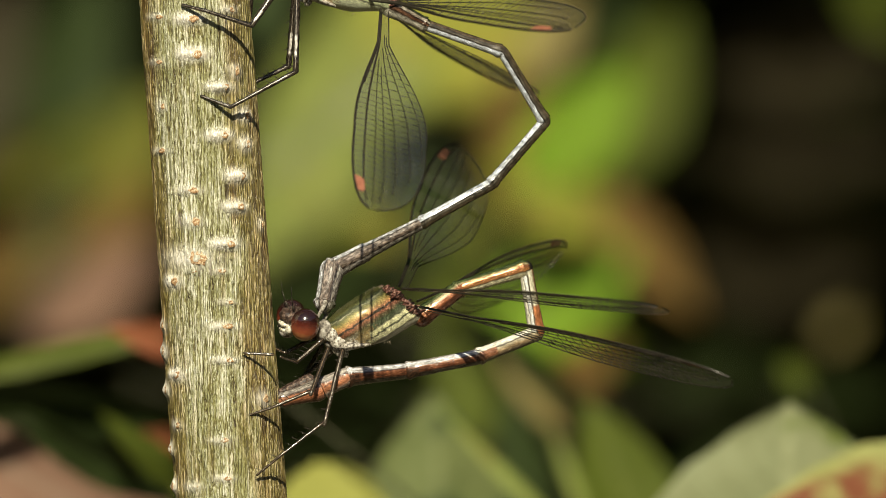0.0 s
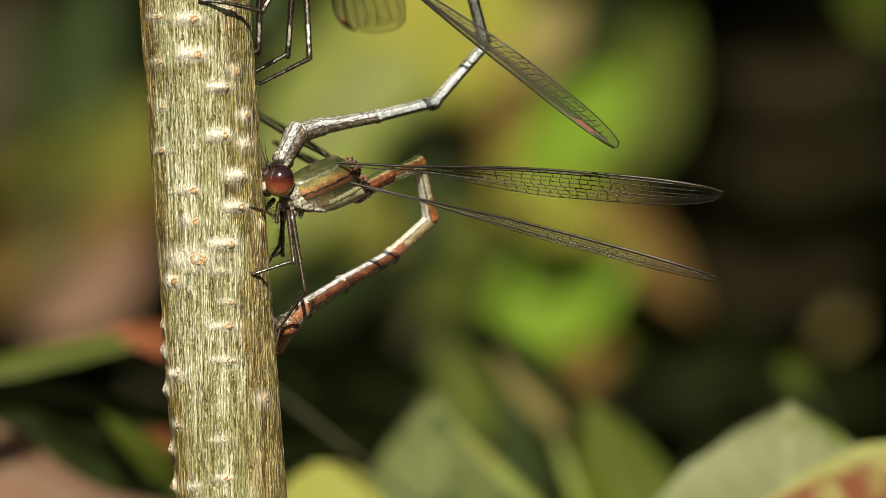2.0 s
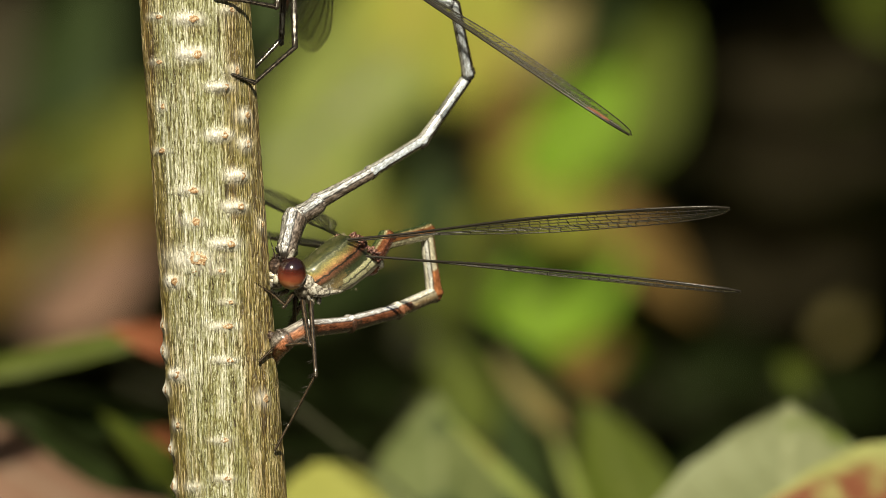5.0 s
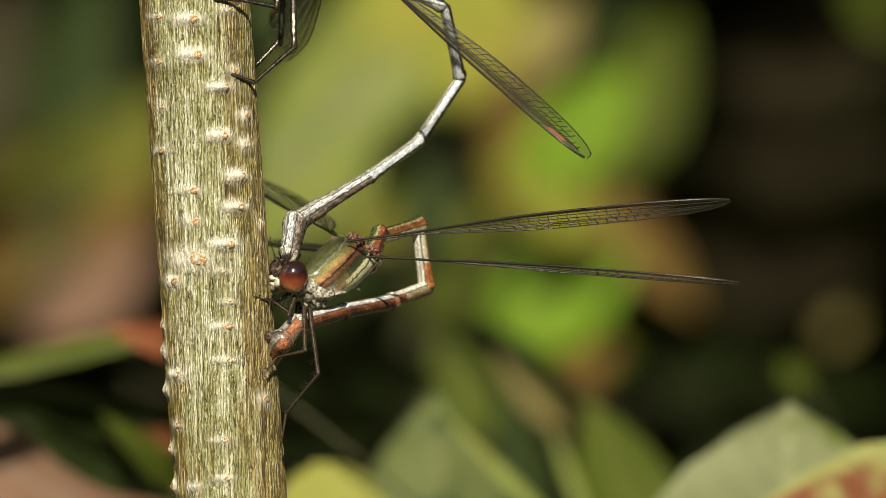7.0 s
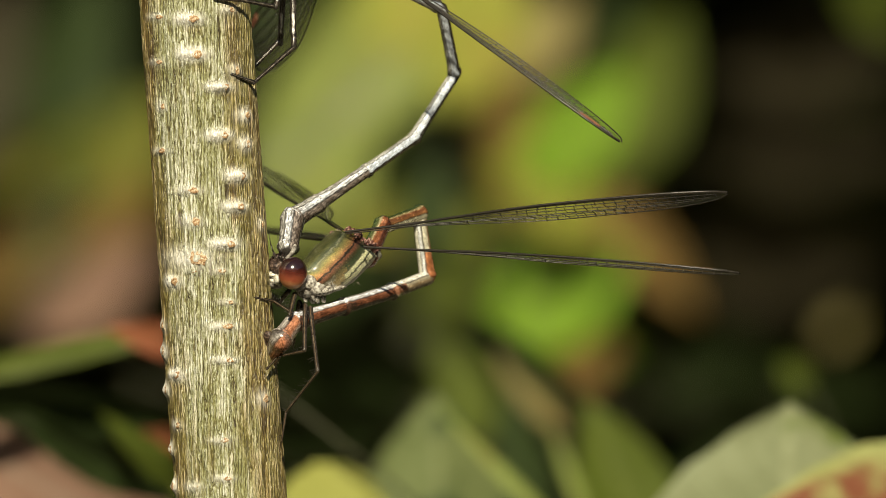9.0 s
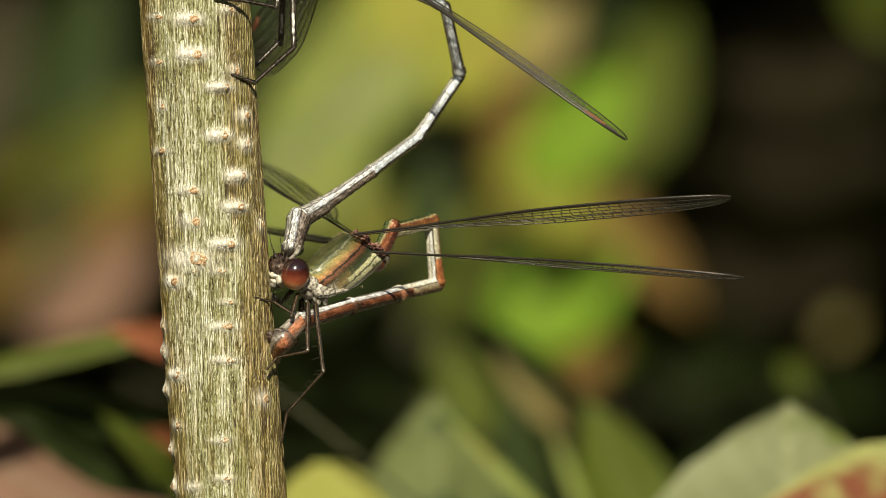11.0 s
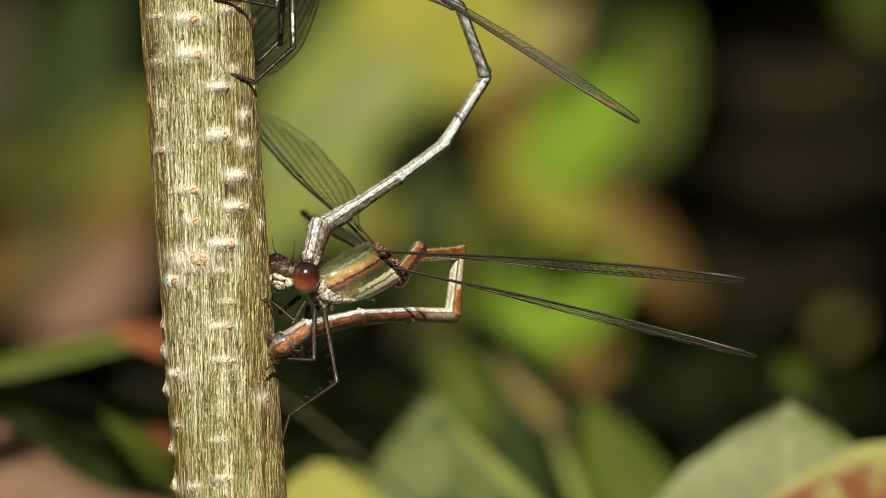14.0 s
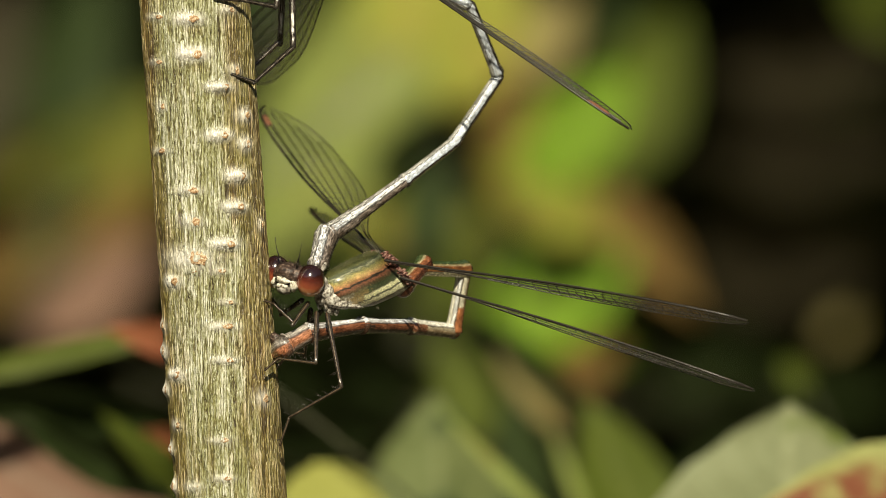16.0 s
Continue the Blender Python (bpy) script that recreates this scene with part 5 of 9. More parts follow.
    walk(female_parts["s6"], [
        at(0, 10.353, -1.483, -3.4, -0.1, 175.5, -15.4), at(0.3, 11.388, 3.874, -3.278, 6.8, 157.7, 8.3), at(0.5, 11.997, 1.712, -3.452, 1.5, 147, -9.8),
        at(0.8, 14.022, 2.731, -3.477, 12.7, 133.1, 5.9), at(1, 13.275, 2.798, -4.22, 2.7, 133.3, -8.7), at(1.2, 13.902, 2.306, -3.916, 3.1, 129, -14.1),
        at(1.5, 14.139, 2.206, -4.724, 29.3, 128.6, -0.5), at(1.7, 13.341, 1.665, -4.491, 34.3, 137, 10.1), at(2, 11.997, 2.456, -4.421, 24.5, 152.5, 4.8),
        at(2.5, 11.021, 2.37, -3.879, 16.9, 165.3, 9.9), at(3, 10.217, 1.876, -3.756, 12.2, 169.9, 7.5), at(3.5, 9.019, 0.777, -3.893, 4.7, 175.9, 6.5),
        at(4, 9.348, 1.455, -3.888, 6.2, 174.5, 11.1), at(6.3, 7.925, 0.808, -3.138, -0.9, 178.7, 10.9), at(7, 8.135, 1.097, -3.058, -1.7, 181.5, 8.6),
        at(7.5, 7.829, 0.822, -2.795, -1.4, 181.9, 8.5), at(8, 7.965, 1.043, -2.67, -1.2, 180.9, 9.1), at(8.5, 8.096, 1.184, -2.685, -0.9, 178, 9.6),
        at(9, 7.827, 0.84, -2.876, -0.6, 179, 9.1), at(11.5, 8.102, 1.212, -2.68, 1.8, 178.8, 15), at(12, 7.524, 0.452, -2.891, 1.8, 178.8, 15.7),
        at(12.5, 7.906, 0.819, -2.747, 2, 176.5, 16.5), at(13, 7.946, 1.031, -2.634, 2.4, 175.6, 19.2), at(13.5, 8.069, 1.287, -2.746, 2.3, 176.8, 17.5),
        at(14, 7.726, 1.193, -2.699, 2.2, 178.5, 20.4), at(14.5, 7.798, 1.545, -2.706, 2.2, 176.8, 22.8), at(15, 8.053, 1.733, -2.725, 1.2, 177.7, 18.7),
        at(15.5, 7.524, 0.991, -2.913, 0.5, 177.9, 21.8), at(16, 8.081, 1.987, -2.82, -0.4, 178.7, 20.6),
    ])
    walk(female_parts["s7"], [
        at(0, 5.038, -0.02, -3.829, -0.3, -179.3, 9.4), at(0.3, 6.389, 3.144, -5.348, 1.2, -204.3, -6.3), at(0.5, 7.475, 2.491, -6.437, 7.1, -212.8, 0.5),
        at(0.8, 10.31, 2.346, -7.463, 12.4, -231.5, 4.3), at(1, 9.563, 3.369, -8.206, 12.9, -224.4, 5.7), at(1.2, 10.555, 3.146, -8.177, 23.8, -227.1, 13.1),
        at(1.5, 10.736, 2.237, -8.993, 35.5, -224.8, 9.1), at(1.7, 9.412, 0.964, -8.218, 39.5, -222.7, 15.6), at(2, 7.173, 2.053, -6.944, 30.6, -206.1, 13.5),
        at(2.5, 5.796, 1.459, -5.269, 13.1, -189.5, 14.3), at(3, 4.841, 1.166, -4.725, 10.1, -187.9, 9), at(3.5, 3.54, 0.153, -4.285, 3.7, -182.7, 12.2),
        at(4, 3.948, 0.4, -4.418, -1.9, -178.3, 11.1), at(6.3, 2.493, -0.241, -3.26, 3.1, -180.1, 7), at(7, 2.667, 0.272, -2.913, 1, -181.7, 1.2),
        at(7.5, 2.362, 0.004, -2.609, 1.7, -185.5, 1.6), at(8, 2.506, 0.168, -2.585, 2.3, -186, 0.9), at(8.5, 2.647, 0.26, -2.874, 2.7, -182.6, -0.2),
        at(9, 2.369, -0.039, -2.97, 3.2, -181.6, -0.1), at(11.5, 2.762, -0.218, -2.794, 4, -184.9, 2.2), at(12, 2.203, -1.047, -3.003, 3.9, -183.5, 4.2),
        at(12.5, 2.615, -0.749, -3.086, 3.4, -183.7, 1.9), at(13, 2.739, -0.784, -3.055, 3.7, -185.8, -0.8), at(13.5, 2.809, -0.374, -3.053, 4.6, -187.5, 2.6),
        at(14, 2.548, -0.737, -2.845, 5.5, -190.5, 5.2), at(14.5, 2.704, -0.593, -3.01, 6, -189, 5.6), at(15, 2.821, -0.035, -2.95, 6.9, -189.9, 7.8),
        at(15.5, 2.389, -1.062, -3.12, 6.9, -187.7, 5.2), at(16, 2.903, 0.043, -2.941, 7.3, -190, 5.1),
    ])
    walk(female_parts["s8"], [
        at(0, 0.316, -0.802, -3.768, -0.7, 162.7, -16.8), at(0.3, 1.991, 3.631, -7.35, 16, 143.2, 16.4), at(0.5, 3.453, 2.455, -9.034, 0, 139.9, -12.5),
        at(0.8, 7.338, 2.121, -11.21, 25.1, 125, 18.5), at(1, 6.161, 3.027, -11.558, 8.6, 122, -2.3), at(1.2, 7.381, 2.405, -11.685, 10.2, 116.1, -6.7),
        at(1.5, 7.379, 1.701, -12.365, 34.9, 108.2, 0), at(1.7, 6.023, 0.018, -11.465, 7.3, 114.4, -26.9), at(2, 2.991, 1.047, -9.048, 38.5, 138.7, 10.5),
        at(2.5, 1.247, 0.298, -6.058, 24.2, 150.7, 2.5), at(3, 0.211, 0.431, -5.379, 15.6, 162.7, -0.3), at(3.5, -1.051, -0.843, -4.504, 7.8, 162.7, -17.3),
        at(4, -0.673, -0.503, -4.278, 3.2, 162, -27.1), at(6.3, -2.185, -0.813, -3.265, 17.6, 155, -2.8), at(7, -2.046, 0.175, -3.049, 25.6, 152.5, 4.2),
        at(7.5, -2.332, -0.126, -3.061, 25.9, 152.3, 4.8), at(8, -2.186, 0.091, -3.078, 26.2, 152.1, 5.4), at(8.5, -2.067, 0.281, -3.092, 26.3, 151.9, 5.9),
        at(9, -2.348, -0.03, -3.105, 26.7, 151.7, 6.5), at(11.5, -1.94, -0.399, -3.196, 14.2, 150.1, -7.3), at(12, -2.499, -1.391, -3.29, 15.1, 149.8, -5.2),
        at(12.5, -2.098, -0.907, -3.393, 15.8, 149.5, -3.2), at(13, -1.969, -0.721, -3.533, 17, 149.1, 0.6), at(13.5, -1.875, -0.589, -3.67, 18.3, 148.9, 4.3),
        at(14, -2.081, -1.155, -3.709, 15.4, 150.7, 1.8), at(14.5, -1.941, -1.05, -3.753, 12.5, 152.5, -0.7), at(15, -1.79, -0.667, -3.759, 12.9, 152, -0.9),
        at(15.5, -2.275, -1.482, -3.75, 13.3, 151.5, -1), at(16, -1.733, -0.368, -3.765, 13.6, 151.1, -1.2),
    ])
    walk(female_parts["s9"], [
        at(0, -1.783, -0.168, -4.449, -1.1, 171.5, -22), at(0.3, 0.486, 3.189, -8.523, -8.6, 146.1, -24.4), at(0.5, 1.992, 2.78, -10.295, 0, 133.7, -12.5),
        at(0.8, 6.294, 1.772, -12.783, -21.5, 121, -36), at(1, 5.081, 3.07, -13.285, -17.8, 123.5, -33.3), at(1.2, 6.465, 2.513, -13.567, -15.8, 114.2, -35.1),
        at(1.5, 6.699, 1.701, -14.435, -57.4, 106.8, -94.8), at(1.7, 5.287, 0.392, -13.289, -60.6, 119.3, -98.8), at(2, 1.602, 0.79, -10.288, -59.4, 138.6, -108.6),
        at(2.5, -0.372, 0.228, -6.967, -59.7, 142, -110.3), at(3, -1.537, 0.44, -5.925, -52.9, 149.5, -112.3), at(3.5, -2.679, -0.337, -5.036, -43.8, 143.8, -100.4),
        at(4, -2.25, 0.304, -4.853, -42.3, 151.2, -99.6), at(6.3, -3.864, -0.731, -4.05, -39.1, 152.3, -100.4), at(7, -3.718, 0.051, -3.921, -36.8, 152.5, -99.5),
        at(7.5, -4.009, -0.267, -3.944, -36.8, 152.7, -99.2), at(8, -3.869, -0.066, -3.973, -36.8, 152.9, -98.9), at(8.5, -3.757, 0.106, -3.998, -36.8, 153.1, -98.6),
        at(9, -4.042, -0.223, -4.023, -36.8, 153.3, -98.3), at(11.5, -3.594, -0.187, -4.153, -39.7, 152.6, -95.5), at(12, -4.175, -1.238, -4.27, -40.3, 152.9, -95.3),
        at(12.5, -3.803, -0.812, -4.399, -40.8, 153.2, -95.1), at(13, -3.665, -0.738, -4.546, -42.4, 152.9, -94.2), at(13.5, -3.561, -0.717, -4.69, -44, 152.5, -93.3),
        at(14, -3.797, -1.209, -4.673, -39.1, 155.4, -91.3), at(14.5, -3.69, -1.028, -4.663, -34.4, 158.5, -89.6), at(15, -3.533, -0.641, -4.685, -34.9, 158.1, -90.2),
        at(15.5, -4.011, -1.451, -4.691, -35.5, 157.8, -90.9), at(16, -3.466, -0.33, -4.723, -36, 157.5, -91.5),
    ])
    walk(female_parts["head"], [
        at(0, -2.501, 0.815, 0.863, 13.7, 12.5, 6.6), at(0.3, -2.701, 0.506, 1.198, 16, 12.3, 19.1), at(0.5, -2.627, 0.614, 0.582, 15.1, 3.4, 16.1),
        at(0.8, -2.734, 0.553, 0.312, 10.5, -4.5, 18.8), at(1, -2.607, 0.521, 0.438, 8.9, -6.9, 21), at(1.2, -2.428, 0.794, 0.126, 6.7, -10.8, 12.6),
        at(1.5, -1.47, 1.339, 0.017, 4.4, -9.9, -19), at(1.7, -1.348, 1.209, 0.104, 2.3, -10.9, -17.9), at(2, -0.865, 1.098, 0.382, 2.9, 0.3, -32),
        at(2.5, -0.705, 0.98, 0.361, 2.8, 3.5, -33.5), at(3, -0.703, 1.07, 0.47, 3.6, 10.4, -36.7), at(3.5, -0.749, 1.057, 0.458, 4.5, 15, -32.6),
        at(4, -0.959, 1.058, 0.444, 6.4, 12.5, -24.1), at(6.3, -0.88, 1.047, 0.622, 8.3, 17.6, -23.6), at(7, -0.929, 1.123, 0.736, 8.8, 19.5, -24.5),
        at(7.5, -0.929, 1.104, 0.737, 9.1, 20, -23.6), at(8, -0.929, 1.084, 0.737, 9.3, 20.5, -22.8), at(8.5, -0.929, 1.065, 0.737, 9.6, 20.9, -21.9),
        at(9, -0.929, 1.045, 0.738, 9.9, 21.4, -21), at(11.5, -1.301, 1.065, 0.738, 10.6, 15.7, -9.8), at(12, -1.442, 1.068, 0.688, 10.1, 13.5, -5.9),
        at(12.5, -1.584, 1.071, 0.639, 9.5, 11.4, -2), at(13, -1.776, 1.01, 0.559, 10.1, 9.4, 4.1), at(13.5, -1.969, 0.949, 0.479, 10.4, 7.3, 10.2),
        at(14, -2.176, 0.862, 0.486, 10.4, 5.3, 17), at(14.5, -2.382, 0.774, 0.492, 10.2, 3.4, 23.8), at(15, -2.437, 0.809, 0.477, 9.7, 3, 24),
        at(15.5, -2.493, 0.844, 0.462, 9.2, 2.6, 24.1), at(16, -2.548, 0.879, 0.447, 8.7, 2.2, 24.3),
    ])
    walk(male_parts["root"], [
        at(0, -9.756, 0.84, 820.436, 3.6, 22, 9.7), at(0.3, -9.125, 0.84, 820.31, 4.6, 22.5, 12), at(0.5, -8.999, 0.84, 820.563, 4.9, 21.1, 13.5),
        at(0.8, -8.915, 0.84, 821.067, 3.9, 21.8, 10.4), at(1, -8.999, 0.84, 821.067, 5, 22.2, 13), at(1.2, -9.167, 0.84, 821.235, 5.1, 21.8, 13.5),
        at(1.5, -10.26, 0.84, 823.38, 9.4, 24, 22.2), at(1.7, -10.891, 0.84, 824.642, 12, 24.2, 27.3), at(2, -11.312, 0.84, 825.693, 14.7, 23.7, 33.1),
        at(2.5, -11.522, 0.84, 826.113, 15.1, 23.9, 33.7), at(3, -11.522, 0.84, 826.029, 14.7, 24.6, 32.1), at(3.5, -11.648, 0.84, 825.693, 14.7, 24.2, 32.6),
        at(4, -11.816, 0.84, 825.356, 14.2, 23.8, 32), at(6.3, -11.942, 0.84, 824.768, 15.1, 22.8, 34.8), at(7, -11.942, 0.84, 824.768, 14.6, 23.1, 33.6),
        at(9, -11.942, 0.84, 824.768, 14.4, 23.3, 32.9), at(11.5, -11.942, 0.84, 824.684, 14.6, 22.6, 34.1), at(12.5, -11.858, 0.84, 824.684, 14.8, 22.5, 34.6),
        at(13.5, -11.774, 0.84, 824.684, 14.8, 22.7, 34.4), at(14.5, -11.69, 0.84, 824.599, 13.6, 23, 31.8), at(16, -11.606, 0.84, 824.515, 12.5, 23.3, 29.2),
    ])
    walk(male_parts["abdomen_base"], [
        at(0, 6.341, 0, 0, 0.8, 4.4, 1), at(0.3, 6.182, 0, 0, -0.9, -3.1, 4.2), at(0.5, 6.205, 0, 0, -1.9, -4.5, 10.3),
        at(0.8, 6.163, 0, 0, -3.1, -7.8, 12.2), at(1, 6.241, 0, 0, -4.4, -8.1, 16.6), at(1.2, 6.234, 0, 0, -3.7, -7.3, 14.5),
        at(1.5, 6.346, 0, 0, -0.7, -1.1, 14.5), at(1.7, 6.46, 0, 0, 2.8, 3.7, 12.4), at(2, 6.54, 0, 0, 2.1, 2.2, 13.4),
        at(2.5, 6.485, 0, 0, -0.2, -0.2, 12.4), at(3, 6.408, 0, 0, 0.7, 0.8, 10.8), at(3.5, 6.419, 0, 0, 2.7, 3.4, 9.8),
        at(4, 6.409, 0, 0, 4.6, 6.8, 5), at(6.3, 6.454, 0, 0, 8.8, 9.7, 10.8), at(7, 6.377, 0, 0, 9.6, 10.7, 11.9),
        at(9, 6.339, 0, 0, 12.6, 13.6, 13.8), at(11.5, 6.396, 0, 0, 10.4, 11.6, 11.2), at(12.5, 6.427, 0, 0, 7.5, 10.3, 4.5),
        at(13.5, 6.476, 0, 0, 5, 9.5, -3.6), at(14.5, 6.413, 0, 0, 2.3, 7.2, -10.9), at(16, 6.368, 0, 0, 0.7, 2.9, -12.2),
    ])
    walk(male_parts["s3"], [
        at(0, 9.441, 0.053, -0.238, 14.7, -3.2, -2.7), at(0.3, 9.09, 0.212, 0.16, 12.3, -4.7, -1.5), at(0.5, 9.059, 0.517, 0.23, 10.1, -5.7, 4.5),
        at(0.8, 8.826, 0.577, 0.373, 7.1, -9.8, 6.8), at(1, 8.994, 0.823, 0.411, -0.5, -11, 9.1), at(1.2, 9.036, 0.724, 0.37, -7.9, -13, 9.6),
        at(1.5, 9.446, 0.803, 0.06, -15.8, -13.3, -4.6), at(1.7, 9.772, 0.726, -0.221, -21, -13.9, -14.6), at(2, 9.999, 0.821, -0.137, -30.4, -11.2, -18),
        at(2.5, 9.9, 0.75, 0.012, -31.4, -15.9, -18.7), at(3, 9.733, 0.633, -0.049, -30.7, -8.7, -12.6), at(3.5, 9.762, 0.577, -0.199, -29.2, -5.6, -19.3),
        at(4, 9.733, 0.292, -0.401, -29, -4.3, -19.3), at(6.3, 9.805, 0.642, -0.585, -30.1, -4.2, -12.5), at(7, 9.611, 0.684, -0.624, -29.4, -2, -11.8),
        at(9, 9.465, 0.767, -0.776, -29.9, -2.4, -8.7), at(11.5, 9.655, 0.648, -0.679, -31, -4.4, -10.7), at(12.5, 9.767, 0.266, -0.609, -31.3, -5.1, -12.5),
        at(13.5, 9.773, -0.208, -0.552, -31.9, -6, -10.5), at(14.5, 9.748, -0.645, -0.428, -31.8, -5.7, -9.5), at(16, 9.973, -0.778, -0.186, -32.3, -5.8, -5.3),
    ])
    walk(male_parts["s4"], [
        at(0, 15.484, -0.235, 0.097, 26.3, 34.5, 10.5), at(0.3, 15.016, 0.053, 0.644, 25.3, 37.3, 8.5), at(0.5, 14.891, 0.974, 0.814, 23.6, 37.2, 6.4),
        at(0.8, 14.46, 1.252, 1.349, 20.7, 36, 8.2), at(1, 14.668, 1.729, 1.525, 17.4, 33.6, 11.8), at(1.2, 14.643, 1.672, 1.686, 13, 34.8, 13.7),
        at(1.5, 15.407, 0.327, 1.472, 14.5, 32.4, 23), at(1.7, 15.695, -0.812, 1.294, 9.6, 25.8, 26.1), at(2, 15.976, -1.118, 1.112, 8.5, 32.9, 23.7),
        at(2.5, 15.533, -1.16, 1.71, 12.9, 36.5, 25), at(3, 15.733, -0.711, 0.892, 16.3, 34.8, 30.9), at(3.5, 15.534, -1.444, 0.403, 13.2, 34.9, 27.7),
        at(4, 15.628, -1.768, 0.068, 9.3, 37.2, 23), at(6.3, 15.911, -0.717, -0.122, 2.1, 44.6, 8.5), at(7, 15.701, -0.584, -0.406, 4.4, 40.6, 14.5),
        at(9, 15.586, -0.166, -0.514, 8.1, 38.7, 20.4), at(11.5, 15.774, -0.506, -0.195, 3.8, 40.4, 14.1), at(12.5, 15.852, -1.087, -0.054, 1.4, 40, 11.2),
        at(13.5, 15.922, -1.351, 0.103, -3.7, 37.7, 7.1), at(14.5, 15.865, -1.664, 0.19, -7.5, 35.9, 6.1), at(16, 16.102, -1.343, 0.443, -7.8, 36.1, 8),
    ])
    walk(male_parts["s5"], [
        at(0, 20.596, 0.713, -3.479, -153.1, 70.9, -176.4), at(0.3, 19.803, 0.77, -3.04, -126.8, 68.7, -149), at(0.5, 19.767, 1.52, -2.916, -125.6, 70.7, -148.4),
        at(0.8, 19.3, 1.952, -2.208, -163.4, 75.3, 177.2), at(1, 19.651, 2.773, -1.854, -139.2, 72.8, -153.6), at(1.2, 19.488, 2.849, -1.785, -146.4, 71.9, -154.8),
        at(1.5, 20.171, 2.353, -1.809, -153.9, 70.5, -160.2), at(1.7, 20.735, 1.657, -1.419, -153.8, 72.3, -158.7), at(2, 20.919, 1.053, -2.383, -160, 69.5, -160.2),
        at(2.5, 20.172, 1.006, -2.075, -161, 72.6, -162.2), at(3, 20.088, 1.896, -2.638, -151.3, 67.6, -150), at(3.5, 20.064, 0.93, -3.16, -153.5, 69.7, -153.1),
        at(4, 20.245, 0.187, -3.733, -144.8, 74.2, -144.6), at(6.3, 20.501, -0.03, -4.698, -150.7, 73.3, -152.8), at(7, 20.391, 0.631, -4.552, -140.3, 72, -141.2),
        at(9, 20.158, 1.537, -4.429, -135.3, 70.3, -135.3), at(11.5, 20.502, 0.679, -4.346, -143.9, 71, -144.6), at(12.5, 20.7, -0.125, -4.204, -138.7, 72.5, -140),
        at(13.5, 21.041, -0.712, -3.881, -145, 75, -146), at(14.5, 21.062, -1.112, -3.586, -142.4, 77.2, -141.1), at(16, 21.206, -0.623, -3.317, -152, 76, -147.9),
    ])
    walk(male_parts["s6"], [
        at(0, 18.546, 0.584, -9.419, -153.8, 50.4, -174.6), at(0.3, 17.814, -0.425, -8.976, -156.4, 47.6, -177.1), at(0.5, 17.979, 0.421, -8.91, -149.2, 43.9, -166.2),
        at(0.8, 17.662, 2.032, -8.449, -141.7, 37.9, -148.5), at(1, 17.972, 1.94, -7.917, -162.1, 42.6, -171.4), at(1.2, 17.701, 2.008, -7.818, -170, 40.8, -173.4),
        at(1.5, 18.224, 1.652, -7.652, -167, 34.3, -160.3), at(1.7, 19.014, 0.985, -7.205, -167.8, 33.4, -157.5), at(2, 18.968, 0.35, -7.934, -177.6, 31.1, -161.4),
        at(2.5, 18.454, 0.454, -7.819, -173.9, 31, -157.7), at(3, 18.116, 0.756, -8.171, -170.9, 34, -155.3), at(3.5, 18.205, -0.015, -8.788, -163.2, 36.6, -150.2),
        at(4, 18.902, -0.768, -9.56, -162.1, 39.5, -150.3), at(6.3, 18.965, -0.82, -10.447, -157.6, 41.3, -149.9), at(7, 18.941, -0.536, -10.285, -156.7, 42.7, -148.5),
        at(9, 18.715, 0.109, -10.11, -156.7, 40.9, -146.7), at(11.5, 18.914, -0.451, -10.021, -154.4, 40.7, -145.7), at(12.5, 19.322, -1.279, -9.912, -158.1, 40.2, -148.9),
        at(13.5, 19.757, -1.578, -9.681, -155.2, 40.9, -146.5), at(14.5, 20.011, -1.96, -9.524, -158.7, 43.6, -148.1), at(16, 19.949, -1.414, -9.269, -158.7, 46.1, -146.7),
    ])
    walk(male_parts["s7"], [
        at(0, 14.636, 0.213, -14.174, -150.1, 48, -169.3), at(0.3, 13.666, -0.638, -13.53, -166.9, 49.9, 168.9), at(0.5, 13.658, -0.637, -13.189, -158.1, 43.6, -178.3),
        at(0.8, 13.513, -0.513, -12.244, -170, 43.8, 170.4), at(1, 13.473, 1.263, -12.107, -154.8, 36.1, -158.2), at(1.2, 13.046, 1.473, -11.856, -161.5, 35.2, -158.6),
        at(1.5, 13.417, -0.066, -11.137, -174.8, 35.8, -172), at(1.7, 14.246, -0.986, -10.609, -175.4, 35.3, -168.3), at(2, 13.958, -1.336, -11.126, 175.7, 31.6, -170),
        at(2.5, 13.557, -1.552, -10.993, 178.9, 33.9, -168.2), at(3, 13.471, -1.385, -11.624, -178.7, 37.8, -166.3), at(3.5, 13.903, -2.475, -12.466, 179.8, 48.9, -174.2),
        at(4, 14.764, -3.126, -13.486, 179.2, 48.4, -174.1), at(6.3, 14.952, -3.15, -14.52, -169.8, 49.9, -165.3), at(7, 15.071, -2.909, -14.472, -169.9, 48.6, -163.6),
        at(9, 14.812, -2.453, -14.149, -166.7, 49.6, -159.9), at(11.5, 15.042, -3.088, -14.044, -171.3, 52.4, -166.5), at(12.5, 15.283, -3.715, -13.897, -172.8, 52.7, -168.5),
        at(13.5, 15.866, -4.153, -13.729, -174.2, 53.2, -169.7), at(14.5, 16.211, -4.328, -13.783, 177.6, 55.9, -176.9), at(16, 16.365, -3.768, -13.723, 176.7, 58.8, -176.2),
    ])
